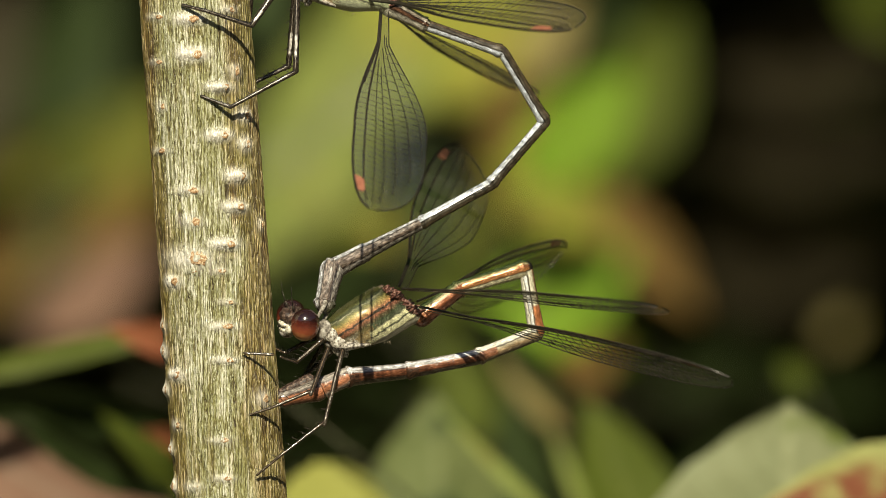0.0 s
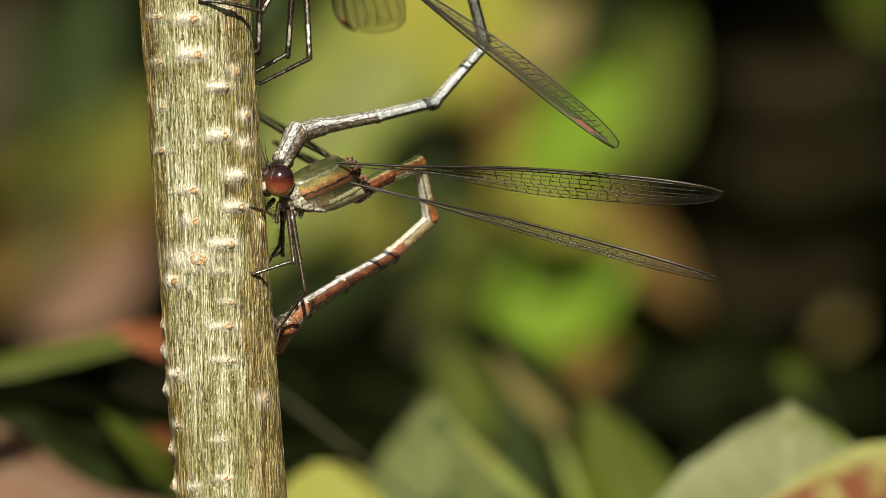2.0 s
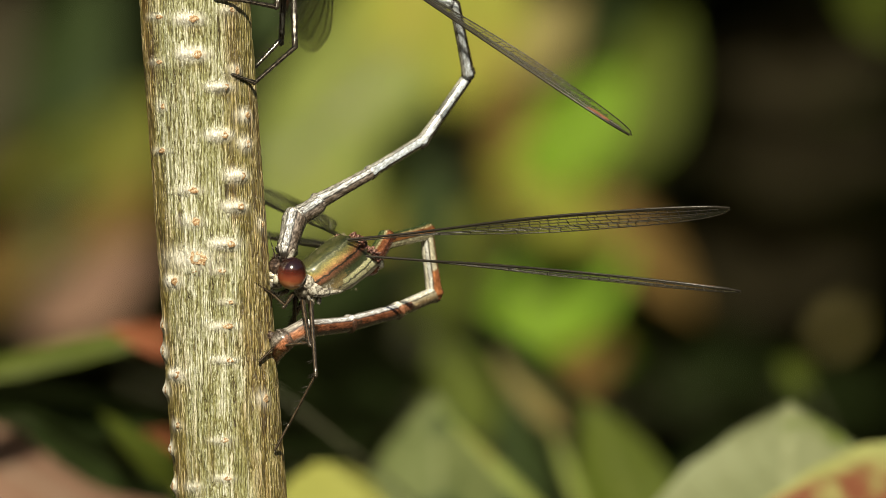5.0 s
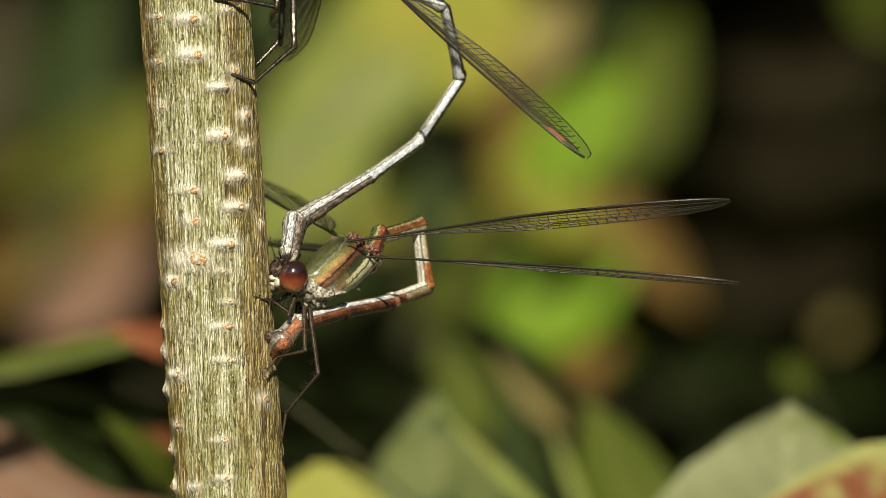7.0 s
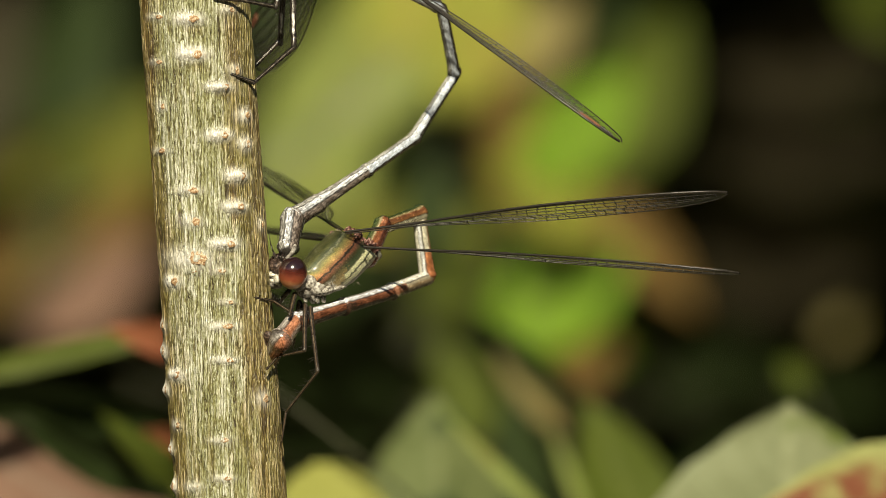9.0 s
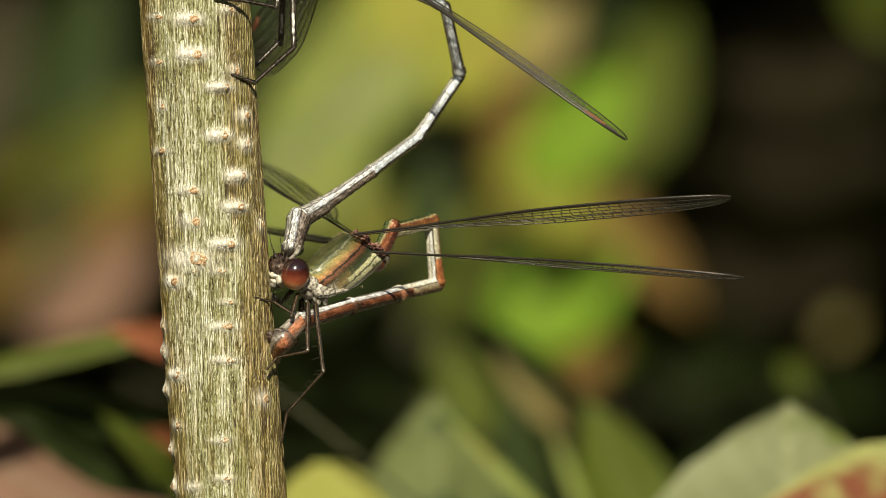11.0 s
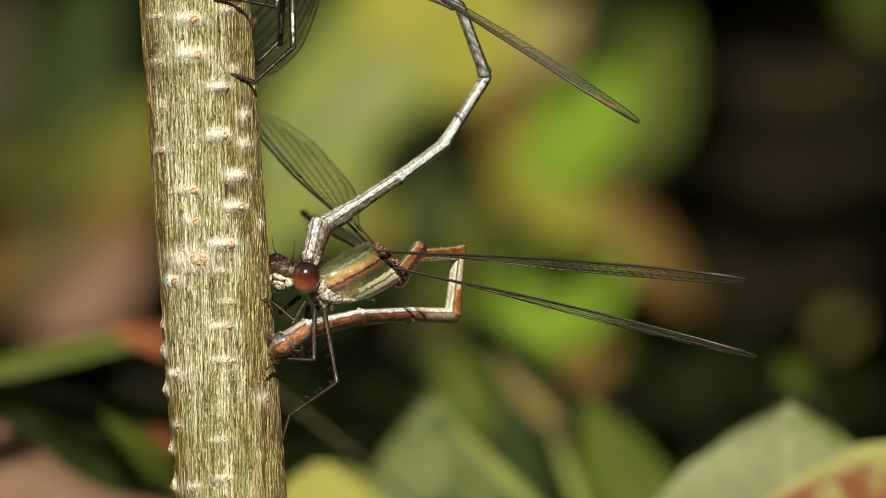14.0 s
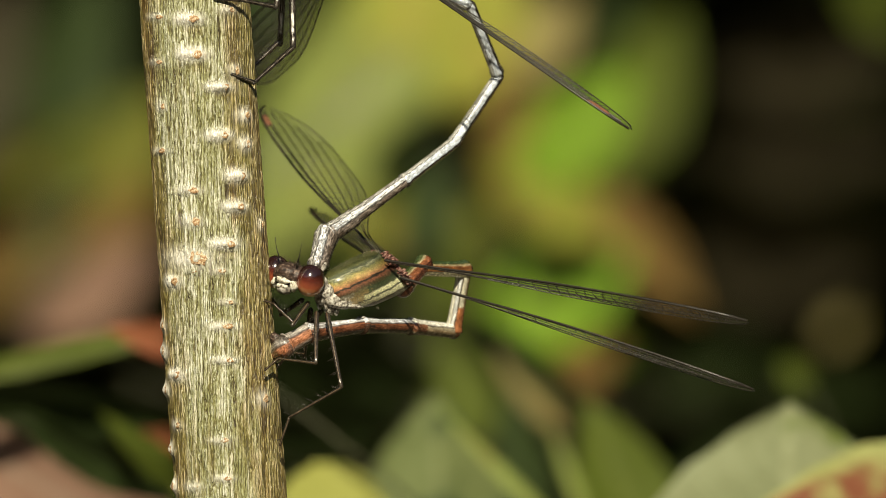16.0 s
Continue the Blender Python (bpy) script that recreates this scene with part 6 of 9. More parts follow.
    walk(male_parts["s8"], [
        at(0, 11.371, -0.405, -17.87, -144.7, 47.4, -162.2), at(0.3, 10.438, -0.007, -17.443, -140.2, 45.8, -156), at(0.5, 10.06, -0.746, -16.619, -155, 44.7, -174.2),
        at(0.8, 9.865, 0.106, -15.794, -162.8, 40.7, -178.7), at(1, 9.742, -0.229, -15.034, -164.8, 40.9, -174.7), at(1.2, 9.265, -0.007, -14.724, -169.5, 36.2, -170.9),
        at(1.5, 9.422, -0.631, -14.043, -165.5, 34.9, -158.9), at(1.7, 10.271, -1.81, -13.478, -169.4, 38.9, -163.3), at(2, 9.79, -2.068, -13.724, -170, 29.5, -152.2),
        at(2.5, 9.524, -2.396, -13.76, -165.5, 33.5, -151.5), at(3, 9.662, -2.316, -14.669, -165.2, 33.6, -149.7), at(3.5, 10.649, -2.803, -16.213, -158.9, 31.7, -143.8),
        at(4, 11.478, -3.464, -17.203, -158.1, 36.4, -145.2), at(6.3, 11.857, -3.959, -18.324, -159.9, 42, -152.2), at(7, 11.921, -3.837, -18.202, -160.7, 40.9, -151.1),
        at(9, 11.789, -3.56, -17.936, -163.3, 43.2, -153.7), at(11.5, 12.092, -3.795, -17.987, -161.5, 36.5, -149.5), at(12.5, 12.331, -4.314, -17.857, -163.5, 41.3, -154.1),
        at(13.5, 12.935, -4.684, -17.715, -165, 41.9, -155.5), at(14.5, 13.423, -4.477, -17.904, -164.4, 44, -153.4), at(16, 13.792, -3.941, -17.983, -164.5, 45, -151.4),
    ])
    walk(male_parts["s9"], [
        at(0, 9.693, -0.942, -19.786, -54.7, 60.4, -81.2), at(0.3, 8.78, -0.745, -19.307, -62.8, 52.7, -89.8), at(0.5, 8.216, -0.934, -18.452, -77.6, 55.3, -102.2),
        at(0.8, 7.885, 0.061, -17.494, -90.8, 42.1, -106.9), at(1, 7.779, -0.41, -16.74, -100.8, 46, -112.5), at(1.2, 7.189, -0.34, -16.264, -107.6, 46, -113.3),
        at(1.5, 7.433, -1.397, -15.532, -107, 46.1, -113.7), at(1.7, 8.332, -2.393, -15.113, -116.6, 44.2, -120.5), at(2, 7.79, -3.121, -15.001, -117.1, 47.8, -119.3),
        at(2.5, 7.619, -3.429, -15.193, -111.9, 54.4, -115.5), at(3, 7.797, -3.408, -16.108, -101.8, 56.5, -105.1), at(3.5, 8.867, -4.107, -17.578, -102.7, 56.6, -106.4),
        at(4, 9.761, -4.656, -18.743, -96.1, 58.6, -99.8), at(6.3, 10.15, -4.859, -20.063, -94.3, 44.7, -104.1), at(7, 10.205, -4.786, -19.904, -92, 47.7, -100.2),
        at(9, 10.092, -4.398, -19.715, -91.9, 43.6, -100.5), at(11.5, 10.294, -4.856, -19.531, -99.6, 46.4, -106.6), at(12.5, 10.574, -5.165, -19.571, -102.6, 47.4, -109),
        at(13.5, 11.176, -5.487, -19.452, -103.9, 48, -109.6), at(14.5, 11.75, -5.315, -19.71, -96.7, 49.1, -101.2), at(16, 12.176, -4.821, -19.821, -103.9, 47.5, -104.6),
    ])
    walk(female_parts["wing_near_fore"], [
        at(0, 5.345, -1.461, 2.242, -18.4, 6.6, -65.4), at(0.3, 5.005, -1.193, 2.115, -20.3, 8.8, -51.4), at(0.5, 4.578, -1.208, 2.054, -17.7, 5.4, -51.7),
        at(0.8, 4.448, -1.149, 2.263, -12.1, -3.9, -52), at(1, 4.368, -1.157, 2.302, -15.2, -2, -45.5), at(1.2, 3.98, -1.179, 2.125, -14.4, -6.2, -49.3),
        at(1.5, 3.379, -1.378, 2.027, -17.6, -6.6, -55.9), at(1.7, 3.278, -1.263, 2.105, -17.6, -9.1, -52.4), at(2, 3.049, -1.24, 2.058, -21.1, -2, -49.7),
        at(2.5, 2.952, -1.167, 2.29, -19, -3.8, -48.9), at(3, 2.995, -1.311, 2.253, -16.8, 1.3, -51.8), at(3.5, 3.303, -1.539, 2.127, -16.4, 2.7, -53.9),
        at(4, 3.352, -1.402, 2.168, -14.4, 0.1, -51.2), at(6.3, 3.326, -1.479, 2.075, -14.5, 6, -50.7), at(6.5, 3.325, -1.49, 2.07, -14.7, 5, -52),
        at(7, 3.323, -1.519, 2.059, -14.8, 7.2, -51.9), at(7.5, 3.361, -1.53, 2.117, -15, 7, -52.2), at(8, 3.398, -1.542, 2.175, -15.2, 7.2, -52.6),
        at(8.5, 3.435, -1.553, 2.232, -15.3, 8.4, -51.7), at(9, 3.473, -1.564, 2.29, -15.4, 9.5, -51.2), at(11.5, 3.704, -1.54, 2.357, -14, 5.3, -50.9),
        at(12, 3.759, -1.539, 2.286, -13.1, 5.1, -51.2), at(12.5, 3.814, -1.539, 2.214, -12.7, 5.5, -51.4), at(13, 3.896, -1.516, 2.129, -11.2, 3.6, -50.1),
        at(13.5, 3.978, -1.493, 2.044, -10.9, 4.6, -50.2), at(14, 4.011, -1.492, 2.061, -10.8, 4.7, -49.3), at(14.5, 4.045, -1.491, 2.078, -11.7, 6.1, -49.3),
        at(15, 4.014, -1.492, 2.037, -12.3, 6.5, -50.2), at(15.5, 3.983, -1.494, 1.997, -12.2, 6, -50.6), at(16, 3.952, -1.495, 1.956, -12.2, 5.8, -51),
    ])
    walk(female_parts["wing_near_hind"], [
        at(0, 6.405, -1.734, 0.722, -30.3, 15.3, -52.4), at(0.3, 6.579, -1.449, 0.649, -27, 17.9, -42.4), at(0.5, 6.292, -1.589, 0.631, -21.4, 14.1, -42.7),
        at(0.8, 6.079, -1.475, 0.9, -12.5, 5.1, -42.6), at(1, 6.061, -1.528, 1.029, -10.9, 7.8, -37.5), at(1.2, 5.754, -1.754, 1, -9.3, 3.7, -42.2),
        at(1.5, 4.359, -2.097, 0.951, -8.8, 3.7, -50.6), at(1.7, 4.463, -2.09, 0.943, -9, 1.3, -49.2), at(2, 3.883, -1.937, 0.7, -10.6, 8, -50),
        at(2.5, 3.921, -1.983, 0.805, -9.5, 6.5, -49), at(3, 3.698, -1.974, 0.884, -7.5, 11.3, -52.9), at(3.5, 4.002, -2.168, 0.713, -7.6, 12.9, -54.3),
        at(4, 4.309, -2.137, 0.772, -7.9, 10.3, -51.7), at(6.3, 4.207, -2.22, 0.768, -9.5, 15.6, -55), at(6.5, 4.188, -2.224, 0.729, -10, 14.9, -56.7),
        at(7, 4.142, -2.234, 0.633, -9.9, 16.9, -56.3), at(7.5, 4.177, -2.231, 0.691, -9.7, 16.5, -56.2), at(8, 4.212, -2.229, 0.748, -10, 16.6, -56.3),
        at(8.5, 4.247, -2.226, 0.806, -10, 17.7, -55.5), at(9, 4.282, -2.223, 0.863, -10.3, 19, -53.8), at(11.5, 4.629, -2.175, 0.783, -10.4, 14.8, -51.2),
        at(12, 4.689, -2.156, 0.781, -10.3, 14.7, -49.4), at(12.5, 4.749, -2.137, 0.779, -10.7, 14.7, -49.2), at(13, 4.893, -2.107, 0.796, -10.3, 12.9, -47.7),
        at(13.5, 5.037, -2.076, 0.813, -11, 13.9, -46.1), at(14, 5.113, -2.085, 0.789, -10.7, 13.7, -45.1), at(14.5, 5.189, -2.095, 0.764, -11.3, 14.3, -46.1),
        at(15, 5.139, -2.098, 0.763, -11.9, 14.4, -47.2), at(15.5, 5.088, -2.102, 0.763, -11.6, 14.1, -46.4), at(16, 5.038, -2.105, 0.762, -11.7, 13.7, -47.5),
    ])
    walk(female_parts["wing_far_fore"], [
        at(0, 5.61, 0.379, 2.384, -138.8, -20.7, 63.5), at(0.3, 5.101, 0.664, 2.262, -128.9, -16.7, 74.1), at(0.5, 4.758, 0.645, 2.165, -136.1, -19.8, 73.5),
        at(0.8, 4.573, 0.711, 2.34, -138, -13.3, 76.5), at(1, 4.521, 0.701, 2.366, -152.3, -13, 81), at(1.2, 4.308, 0.657, 2.172, -161.2, -11.3, 77.9),
        at(1.5, 4.265, 0.264, 2.089, -169, -10.1, 74.8), at(1.7, 4.122, 0.402, 2.165, -172.7, -7, 75.5), at(2, 4.045, 0.336, 2.174, -162.4, -7.6, 66.1),
        at(2.5, 3.959, 0.402, 2.421, -163.4, -6.4, 64.4), at(3, 4.102, 0.186, 2.411, -155.5, -8.2, 59.8), at(3.5, 4.385, -0.026, 2.296, -152.4, -10.1, 62.1),
        at(4, 4.308, 0.194, 2.323, -164.4, -10.1, 68.7), at(6.3, 4.363, 0.064, 2.246, -152.9, -13.4, 64.3), at(7, 4.393, 0, 2.237, -150.6, -14.3, 63),
        at(9, 4.496, -0.014, 2.476, -147.6, -15.9, 64.3), at(11.5, 4.584, 0.097, 2.525, -156, -16.9, 72), at(12.5, 4.632, 0.131, 2.366, -159.5, -19.5, 75.6),
        at(13.5, 4.678, 0.231, 2.181, -164.4, -21.3, 80.5), at(14.5, 4.708, 0.248, 2.197, -169.8, -23, 83.7), at(16, 4.658, 0.228, 2.067, -171.8, -22.7, 82),
    ])
    walk(female_parts["wing_far_hind"], [
        at(0, 6.574, 0.131, 1.084, -48.9, -5.5, 50.9), at(0.3, 6.581, 0.423, 1.016, -53.1, -6.5, 64.7), at(0.5, 6.342, 0.293, 0.942, -56.8, -7.1, 66.4),
        at(0.8, 6.044, 0.417, 1.153, -32.7, -1.8, 66.1), at(1, 6.047, 0.367, 1.261, -17.6, 0.4, 69.1), at(1.2, 5.907, 0.139, 1.2, -19.8, -0.3, 65),
        at(1.5, 5.099, -0.348, 1.174, -161.1, -3.7, 59.3), at(1.7, 5.158, -0.322, 1.161, -166.2, -3.4, 61.7), at(2, 4.766, -0.266, 1.008, -164.9, -4.6, 61.4),
        at(2.5, 4.824, -0.327, 1.136, -169, -4.8, 65), at(3, 4.724, -0.401, 1.257, -162.4, -6.1, 60.6), at(3.5, 5.015, -0.594, 1.106, -163.2, -6.7, 63.7),
        at(4, 5.185, -0.48, 1.147, -167.6, -6.1, 70.4), at(6.3, 5.183, -0.626, 1.167, -168.8, -5.4, 67.2), at(7, 5.158, -0.668, 1.041, -166.3, -6.3, 66.2),
        at(9, 5.257, -0.634, 1.283, -162.1, -7.5, 67.5), at(11.5, 5.44, -0.491, 1.177, -163.7, -7.5, 73.2), at(12.5, 5.484, -0.413, 1.151, -160.9, -7.6, 71.9),
        at(13.5, 5.637, -0.297, 1.162, -160.9, -7.1, 73.4), at(14.5, 5.739, -0.296, 1.087, -159.9, -9, 75.6), at(16, 5.626, -0.316, 1.074, -159.7, -9, 74),
    ])
    walk(male_parts["wing_near_hind"], [
        at(0, 5.844, -0.857, -0.445, 5.4, 31.7, -86.5), at(0.3, 5.659, -0.839, -0.449, 11.4, 25.2, -80.9), at(0.5, 5.649, -0.823, -0.442, 5.6, 22.3, -80),
        at(0.8, 5.654, -0.851, -0.445, 6.5, 19.3, -69.7), at(1, 5.702, -0.83, -0.449, 8.8, 18.2, -69.7), at(1.2, 5.686, -0.825, -0.447, 8.6, 17.8, -67.2),
        at(1.5, 5.72, -0.754, -0.469, 10.7, 14.6, -61.4), at(1.7, 5.785, -0.706, -0.477, 14, 10.4, -56.6), at(2, 5.81, -0.645, -0.482, 11.7, 9.8, -53),
        at(2.5, 5.752, -0.64, -0.484, 9.9, 6.8, -49.9), at(3, 5.697, -0.663, -0.486, 8.4, 6.2, -47.7), at(3.5, 5.612, -0.605, -0.298, 7, 6, -46.8),
        at(4, 5.52, -0.563, -0.107, 7.1, 6, -46.6), at(5.2, 5.492, -0.522, -0.023, 6.9, 6.4, -49.2), at(6, 5.721, -0.664, 0.221, 8.2, 25.8, -76.8),
        at(6.3, 5.794, -0.679, 0.234, 4, 26.5, -76.7), at(6.6, 5.694, -0.644, 0.214, 10.5, 17.4, -65.7), at(7, 5.389, -0.489, 0.085, 9.7, 12.9, -57.7),
        at(7.5, 5.351, -0.481, 0.151, 5.3, 10.2, -53.8), at(8, 5.314, -0.464, 0.216, 4.7, 9.2, -51), at(8.5, 5.277, -0.448, 0.282, 4.9, 8.7, -48.9),
        at(9, 5.24, -0.432, 0.348, 5.4, 8.4, -48.4), at(11.5, 5.271, -0.399, 0.395, 5.4, 8, -47.4), at(12, 5.281, -0.392, 0.403, 5.5, 7.7, -47.9),
        at(12.5, 5.292, -0.385, 0.412, 5.6, 7.5, -47.9), at(13, 5.313, -0.385, 0.419, 5.3, 7.2, -48.5), at(13.5, 5.334, -0.385, 0.426, 5.5, 5.9, -49.6),
        at(14, 5.247, -0.372, 0.579, 6.1, 5.4, -47.6), at(14.5, 5.159, -0.362, 0.733, 5.4, 6.7, -47.5), at(15, 5.133, -0.37, 0.772, 4.6, 8, -48.5),
        at(15.5, 5.108, -0.379, 0.811, 4.4, 8, -48.3), at(16, 5.082, -0.389, 0.85, 4.4, 7.9, -46.9),
    ])
    walk(male_parts["wing_near_fore"], [
        at(0, 4.453, -0.637, -0.112, 38.1, -6.6, -64.9), at(0.3, 4.272, -0.568, -0.134, 33.5, -10.7, -61.3), at(0.5, 4.278, -0.516, -0.095, 29.4, -13.1, -57.5),
        at(0.8, 4.266, -0.615, -0.108, 26.6, -16.8, -47.8), at(1, 4.206, -0.625, -0.012, 25.5, -17.3, -49.2), at(1.2, 4.309, -0.521, -0.118, 23.8, -16.9, -48.4),
        at(1.5, 4.379, -0.261, -0.222, 24.2, -23.4, -50.7), at(1.7, 4.808, -0.404, -0.49, 23, -24.4, -53.1), at(2, 4.565, 0.075, -0.282, 19.8, -24.9, -54.1),
        at(2.5, 4.837, -0.157, -0.61, 19.7, -25.4, -54.3), at(3, 4.679, 0.003, -0.685, 19.3, -26.1, -52.1), at(3.5, 4.503, -0.01, -0.535, 18.6, -26.1, -51.8),
        at(4, 4.433, 0.037, -0.278, 18.1, -25.7, -50.9), at(6.3, 4.325, -0.083, 0.035, 17.6, -25.5, -53.6), at(7, 4.339, 0.014, -0.076, 17.4, -25.6, -52.4),
        at(9, 4.362, 0.072, -0.266, 17.2, -25.7, -51.8), at(11.5, 4.435, -0.172, -0.215, 17.5, -25.2, -54.1), at(12.5, 4.444, -0.29, -0.251, 17.8, -25.2, -55.3),
        at(13.5, 4.458, -0.352, -0.273, 18.3, -25.3, -55.8), at(14.5, 4.435, -0.206, -0.256, 18.4, -24.9, -53.9), at(16, 4.386, -0.039, -0.239, 18.4, -24.6, -52),
    ])
    walk(male_parts["wing_far_hind"], [
        at(0, 6.072, 0.978, -0.328, 174.6, 2.7, 55.3), at(0.3, 5.953, 0.986, -0.333, 168.9, 3.9, 55.3), at(0.5, 5.995, 0.994, -0.323, 167.4, 6.5, 57.6),
        at(0.8, 5.905, 0.981, -0.325, 161.3, 6.9, 65.4), at(1, 6.028, 0.99, -0.331, 159.2, 6.1, 66.9), at(1.2, 6.026, 0.992, -0.328, 154.7, 6.5, 67),
        at(1.5, 6.289, 1.006, -0.35, 134.8, 6.7, 58.7), at(1.7, 6.488, 1.005, -0.357, 146.8, 9.5, 56.4), at(2, 6.663, 0.996, -0.362, 160.4, 11.2, 53.7),
        at(2.5, 6.617, 0.994, -0.365, 192.2, 10.1, 59.1), at(3, 6.515, 0.996, -0.368, 202.4, 10, 62.6), at(3.5, 6.533, 0.996, -0.366, 207.8, 11, 63.2),
        at(4, 6.512, 0.999, -0.362, 210.4, 12.5, 64.6), at(6.3, 6.603, 0.994, -0.36, 235.7, 13.7, 63.2), at(7, 6.506, 0.997, -0.36, 236, 15.2, 65.8),
        at(8, 6.481, 0.998, -0.36, 236.6, 18.9, 68.7), at(9, 6.457, 0.998, -0.36, 236.4, 19.2, 68.9), at(11.5, 6.534, 0.997, -0.358, 235.6, 19.4, 67.4),
        at(12.5, 6.573, 0.996, -0.357, 234.8, 19.4, 67.4), at(13, 6.595, 0.996, -0.358, 236.1, 19.8, 68), at(13.5, 6.618, 0.996, -0.359, 268, 40.6, 96.4),
        at(14, 6.564, 1, -0.358, 235.8, 19.8, 69.2), at(14.5, 6.511, 1.002, -0.356, 234.7, 21.4, 71.3), at(15, 6.492, 0.98, -0.356, 232.3, 21.7, 72.5),
        at(16, 6.425, 1.006, -0.354, 232.9, 22.1, 74.6),
    ])
    walk(male_parts["wing_far_fore"], [
        at(0, 4.677, 1.198, 0.006, 121.4, -19.1, 51.6), at(0.3, 4.423, 1.324, 0.236, 114.3, -18.5, 53.4), at(0.5, 4.62, 1.301, 0.025, 112.1, -17.5, 53.5),
        at(0.8, 4.51, 1.541, -0.252, 104.5, -16.5, 59.5), at(1, 4.495, 1.365, 0.026, 96.5, -15.5, 60.3), at(1.2, 4.646, 1.298, 0.003, 93.3, -14.8, 61.2),
        at(1.5, 5.504, 1.046, -0.403, 64.7, -11, 62.8), at(1.7, 5.452, 1.436, -0.245, -28.1, -5, 68), at(2, 5.415, 1.718, -0.162, -54.3, 0.3, 70.6),
        at(2.5, 5.701, 1.48, -0.491, -54.7, 0.4, 70.3), at(3, 5.494, 1.664, -0.566, -55.4, 0.6, 72.6), at(3.5, 5.335, 1.642, -0.417, -55.3, 0.6, 72.6),
        at(4, 5.251, 1.697, -0.159, -54.8, 0.5, 73.4), at(6.3, 5.224, 1.534, 0.154, -55.9, 0.8, 71.6), at(7, 5.204, 1.65, 0.043, -56.6, 1, 73.2),
        at(9, 5.21, 1.717, -0.148, -57.8, 1.4, 74.6), at(11.5, 5.319, 1.453, -0.096, -56.9, 1.2, 73.5), at(12.5, 5.342, 1.328, -0.133, -56.6, 1.1, 73.1),
        at(13.5, 5.348, 1.269, -0.155, -56.5, 1, 73.4), at(14.5, 5.258, 1.451, -0.137, -55.9, 0.9, 75.9), at(16, 5.141, 1.65, -0.119, -55.4, 0.8, 78.3),
    ])
    walk(female_parts["femur_near_front"], [
        at(0, -1.108, -0.582, -0.816, -173.8, 33.9, 176.6), at(0.3, -1.469, -0.612, -1.094, -167.1, 38.3, -169), at(0.5, -1.315, -0.568, -1.736, -142.3, 51.8, -148),
        at(0.8, -1.16, -0.625, -1.629, -125, 43.3, -126.9), at(1, -1.195, -0.598, -1.582, -116.2, 46.5, -122), at(1.2, -1.064, -0.538, -1.987, -133.3, 17.5, -123.8),
        at(1.5, -1.212, -0.153, -1.772, -106.4, 21.6, -132.4), at(1.7, -1.17, -0.207, -1.829, -93.8, 33, -127), at(2, -1.25, -0.051, -1.378, -90.1, 33.3, -129.9),
        at(2.5, -1.211, -0.078, -1.318, -101.3, 41.9, -137.7), at(3, -1.271, 0.045, -1.33, -111.9, 31.1, -145.1), at(3.5, -1.482, 0.205, -1.304, -126.8, 23.5, -148.7),
        at(4, -1.451, 0.055, -1.351, -142.4, 15.4, -146.5), at(6.3, -1.289, -0.013, -1.082, -125.1, 29.4, -149.1), at(7, -1.47, 0.169, -1.001, -127.2, 28.8, -151.2),
        at(9, -1.427, 0.08, -1.069, -124.9, 33.2, -150.1), at(11.5, -1.413, -0.049, -1.154, -123, 36.6, -145.6), at(12.5, -1.387, -0.11, -1.352, -122.1, 38.7, -144),
        at(13.5, -1.377, -0.2, -1.628, -125.2, 39.5, -143), at(14.5, -1.538, -0.138, -1.497, -133.4, 40.5, -149.3), at(16, -1.612, -0.058, -1.502, -134.8, 41.3, -152.5),
    ])
    walk(female_parts["tibia_near_front"], [
        at(0, -3.198, -0.458, -2.223, 158.1, -13.5, -134.5), at(0.3, -3.383, -0.985, -2.635, 163.6, -9.9, -129.7), at(0.5, -2.578, -1.359, -3.629, -171.3, 6.7, -140.1),
        at(0.8, -2.155, -1.949, -3.188, 168.9, -16.1, -156), at(1, -2.028, -1.929, -3.236, 174.2, -6.9, -152.1), at(1.2, -2.174, -2.197, -2.617, 173.9, -25.1, 176.1),
        at(1.5, -2.524, -1.588, -2.541, -177.6, -33.7, 139.5), at(1.7, -2.258, -1.652, -3.002, -172.3, -4.3, 84.2), at(2, -2.408, -1.436, -2.566, -153.4, -13.1, 74.5),
        at(2.5, -2.439, -1.196, -2.807, -171.1, -21.4, 116.8), at(3, -2.785, -1.012, -2.444, -143.8, -17, 68.4), at(3.5, -3.146, -0.809, -2.152, -167, -6, 72.3),
        at(4, -3.138, -1.06, -1.908, -136.9, -28.2, 79.3), at(6.3, -2.905, -0.979, -2.144, -145.3, -30.4, 86), at(7, -3.13, -0.745, -2.041, -143.5, -31.5, 84),
        at(9, -3.017, -0.835, -2.268, -144.2, -33.1, 88), at(11.5, -2.88, -1.053, -2.475, -152.4, -34, 102.4), at(12.5, -2.795, -1.131, -2.747, -157.1, -35.9, 111.7),
        at(13.5, -2.761, -1.241, -3.055, -161.7, -37.5, 122.6), at(14.5, -3.029, -1.022, -2.976, -163.2, -36.7, 125.4), at(16, -3.14, -0.853, -3.013, -165.4, -37.5, 127.5),
    ])
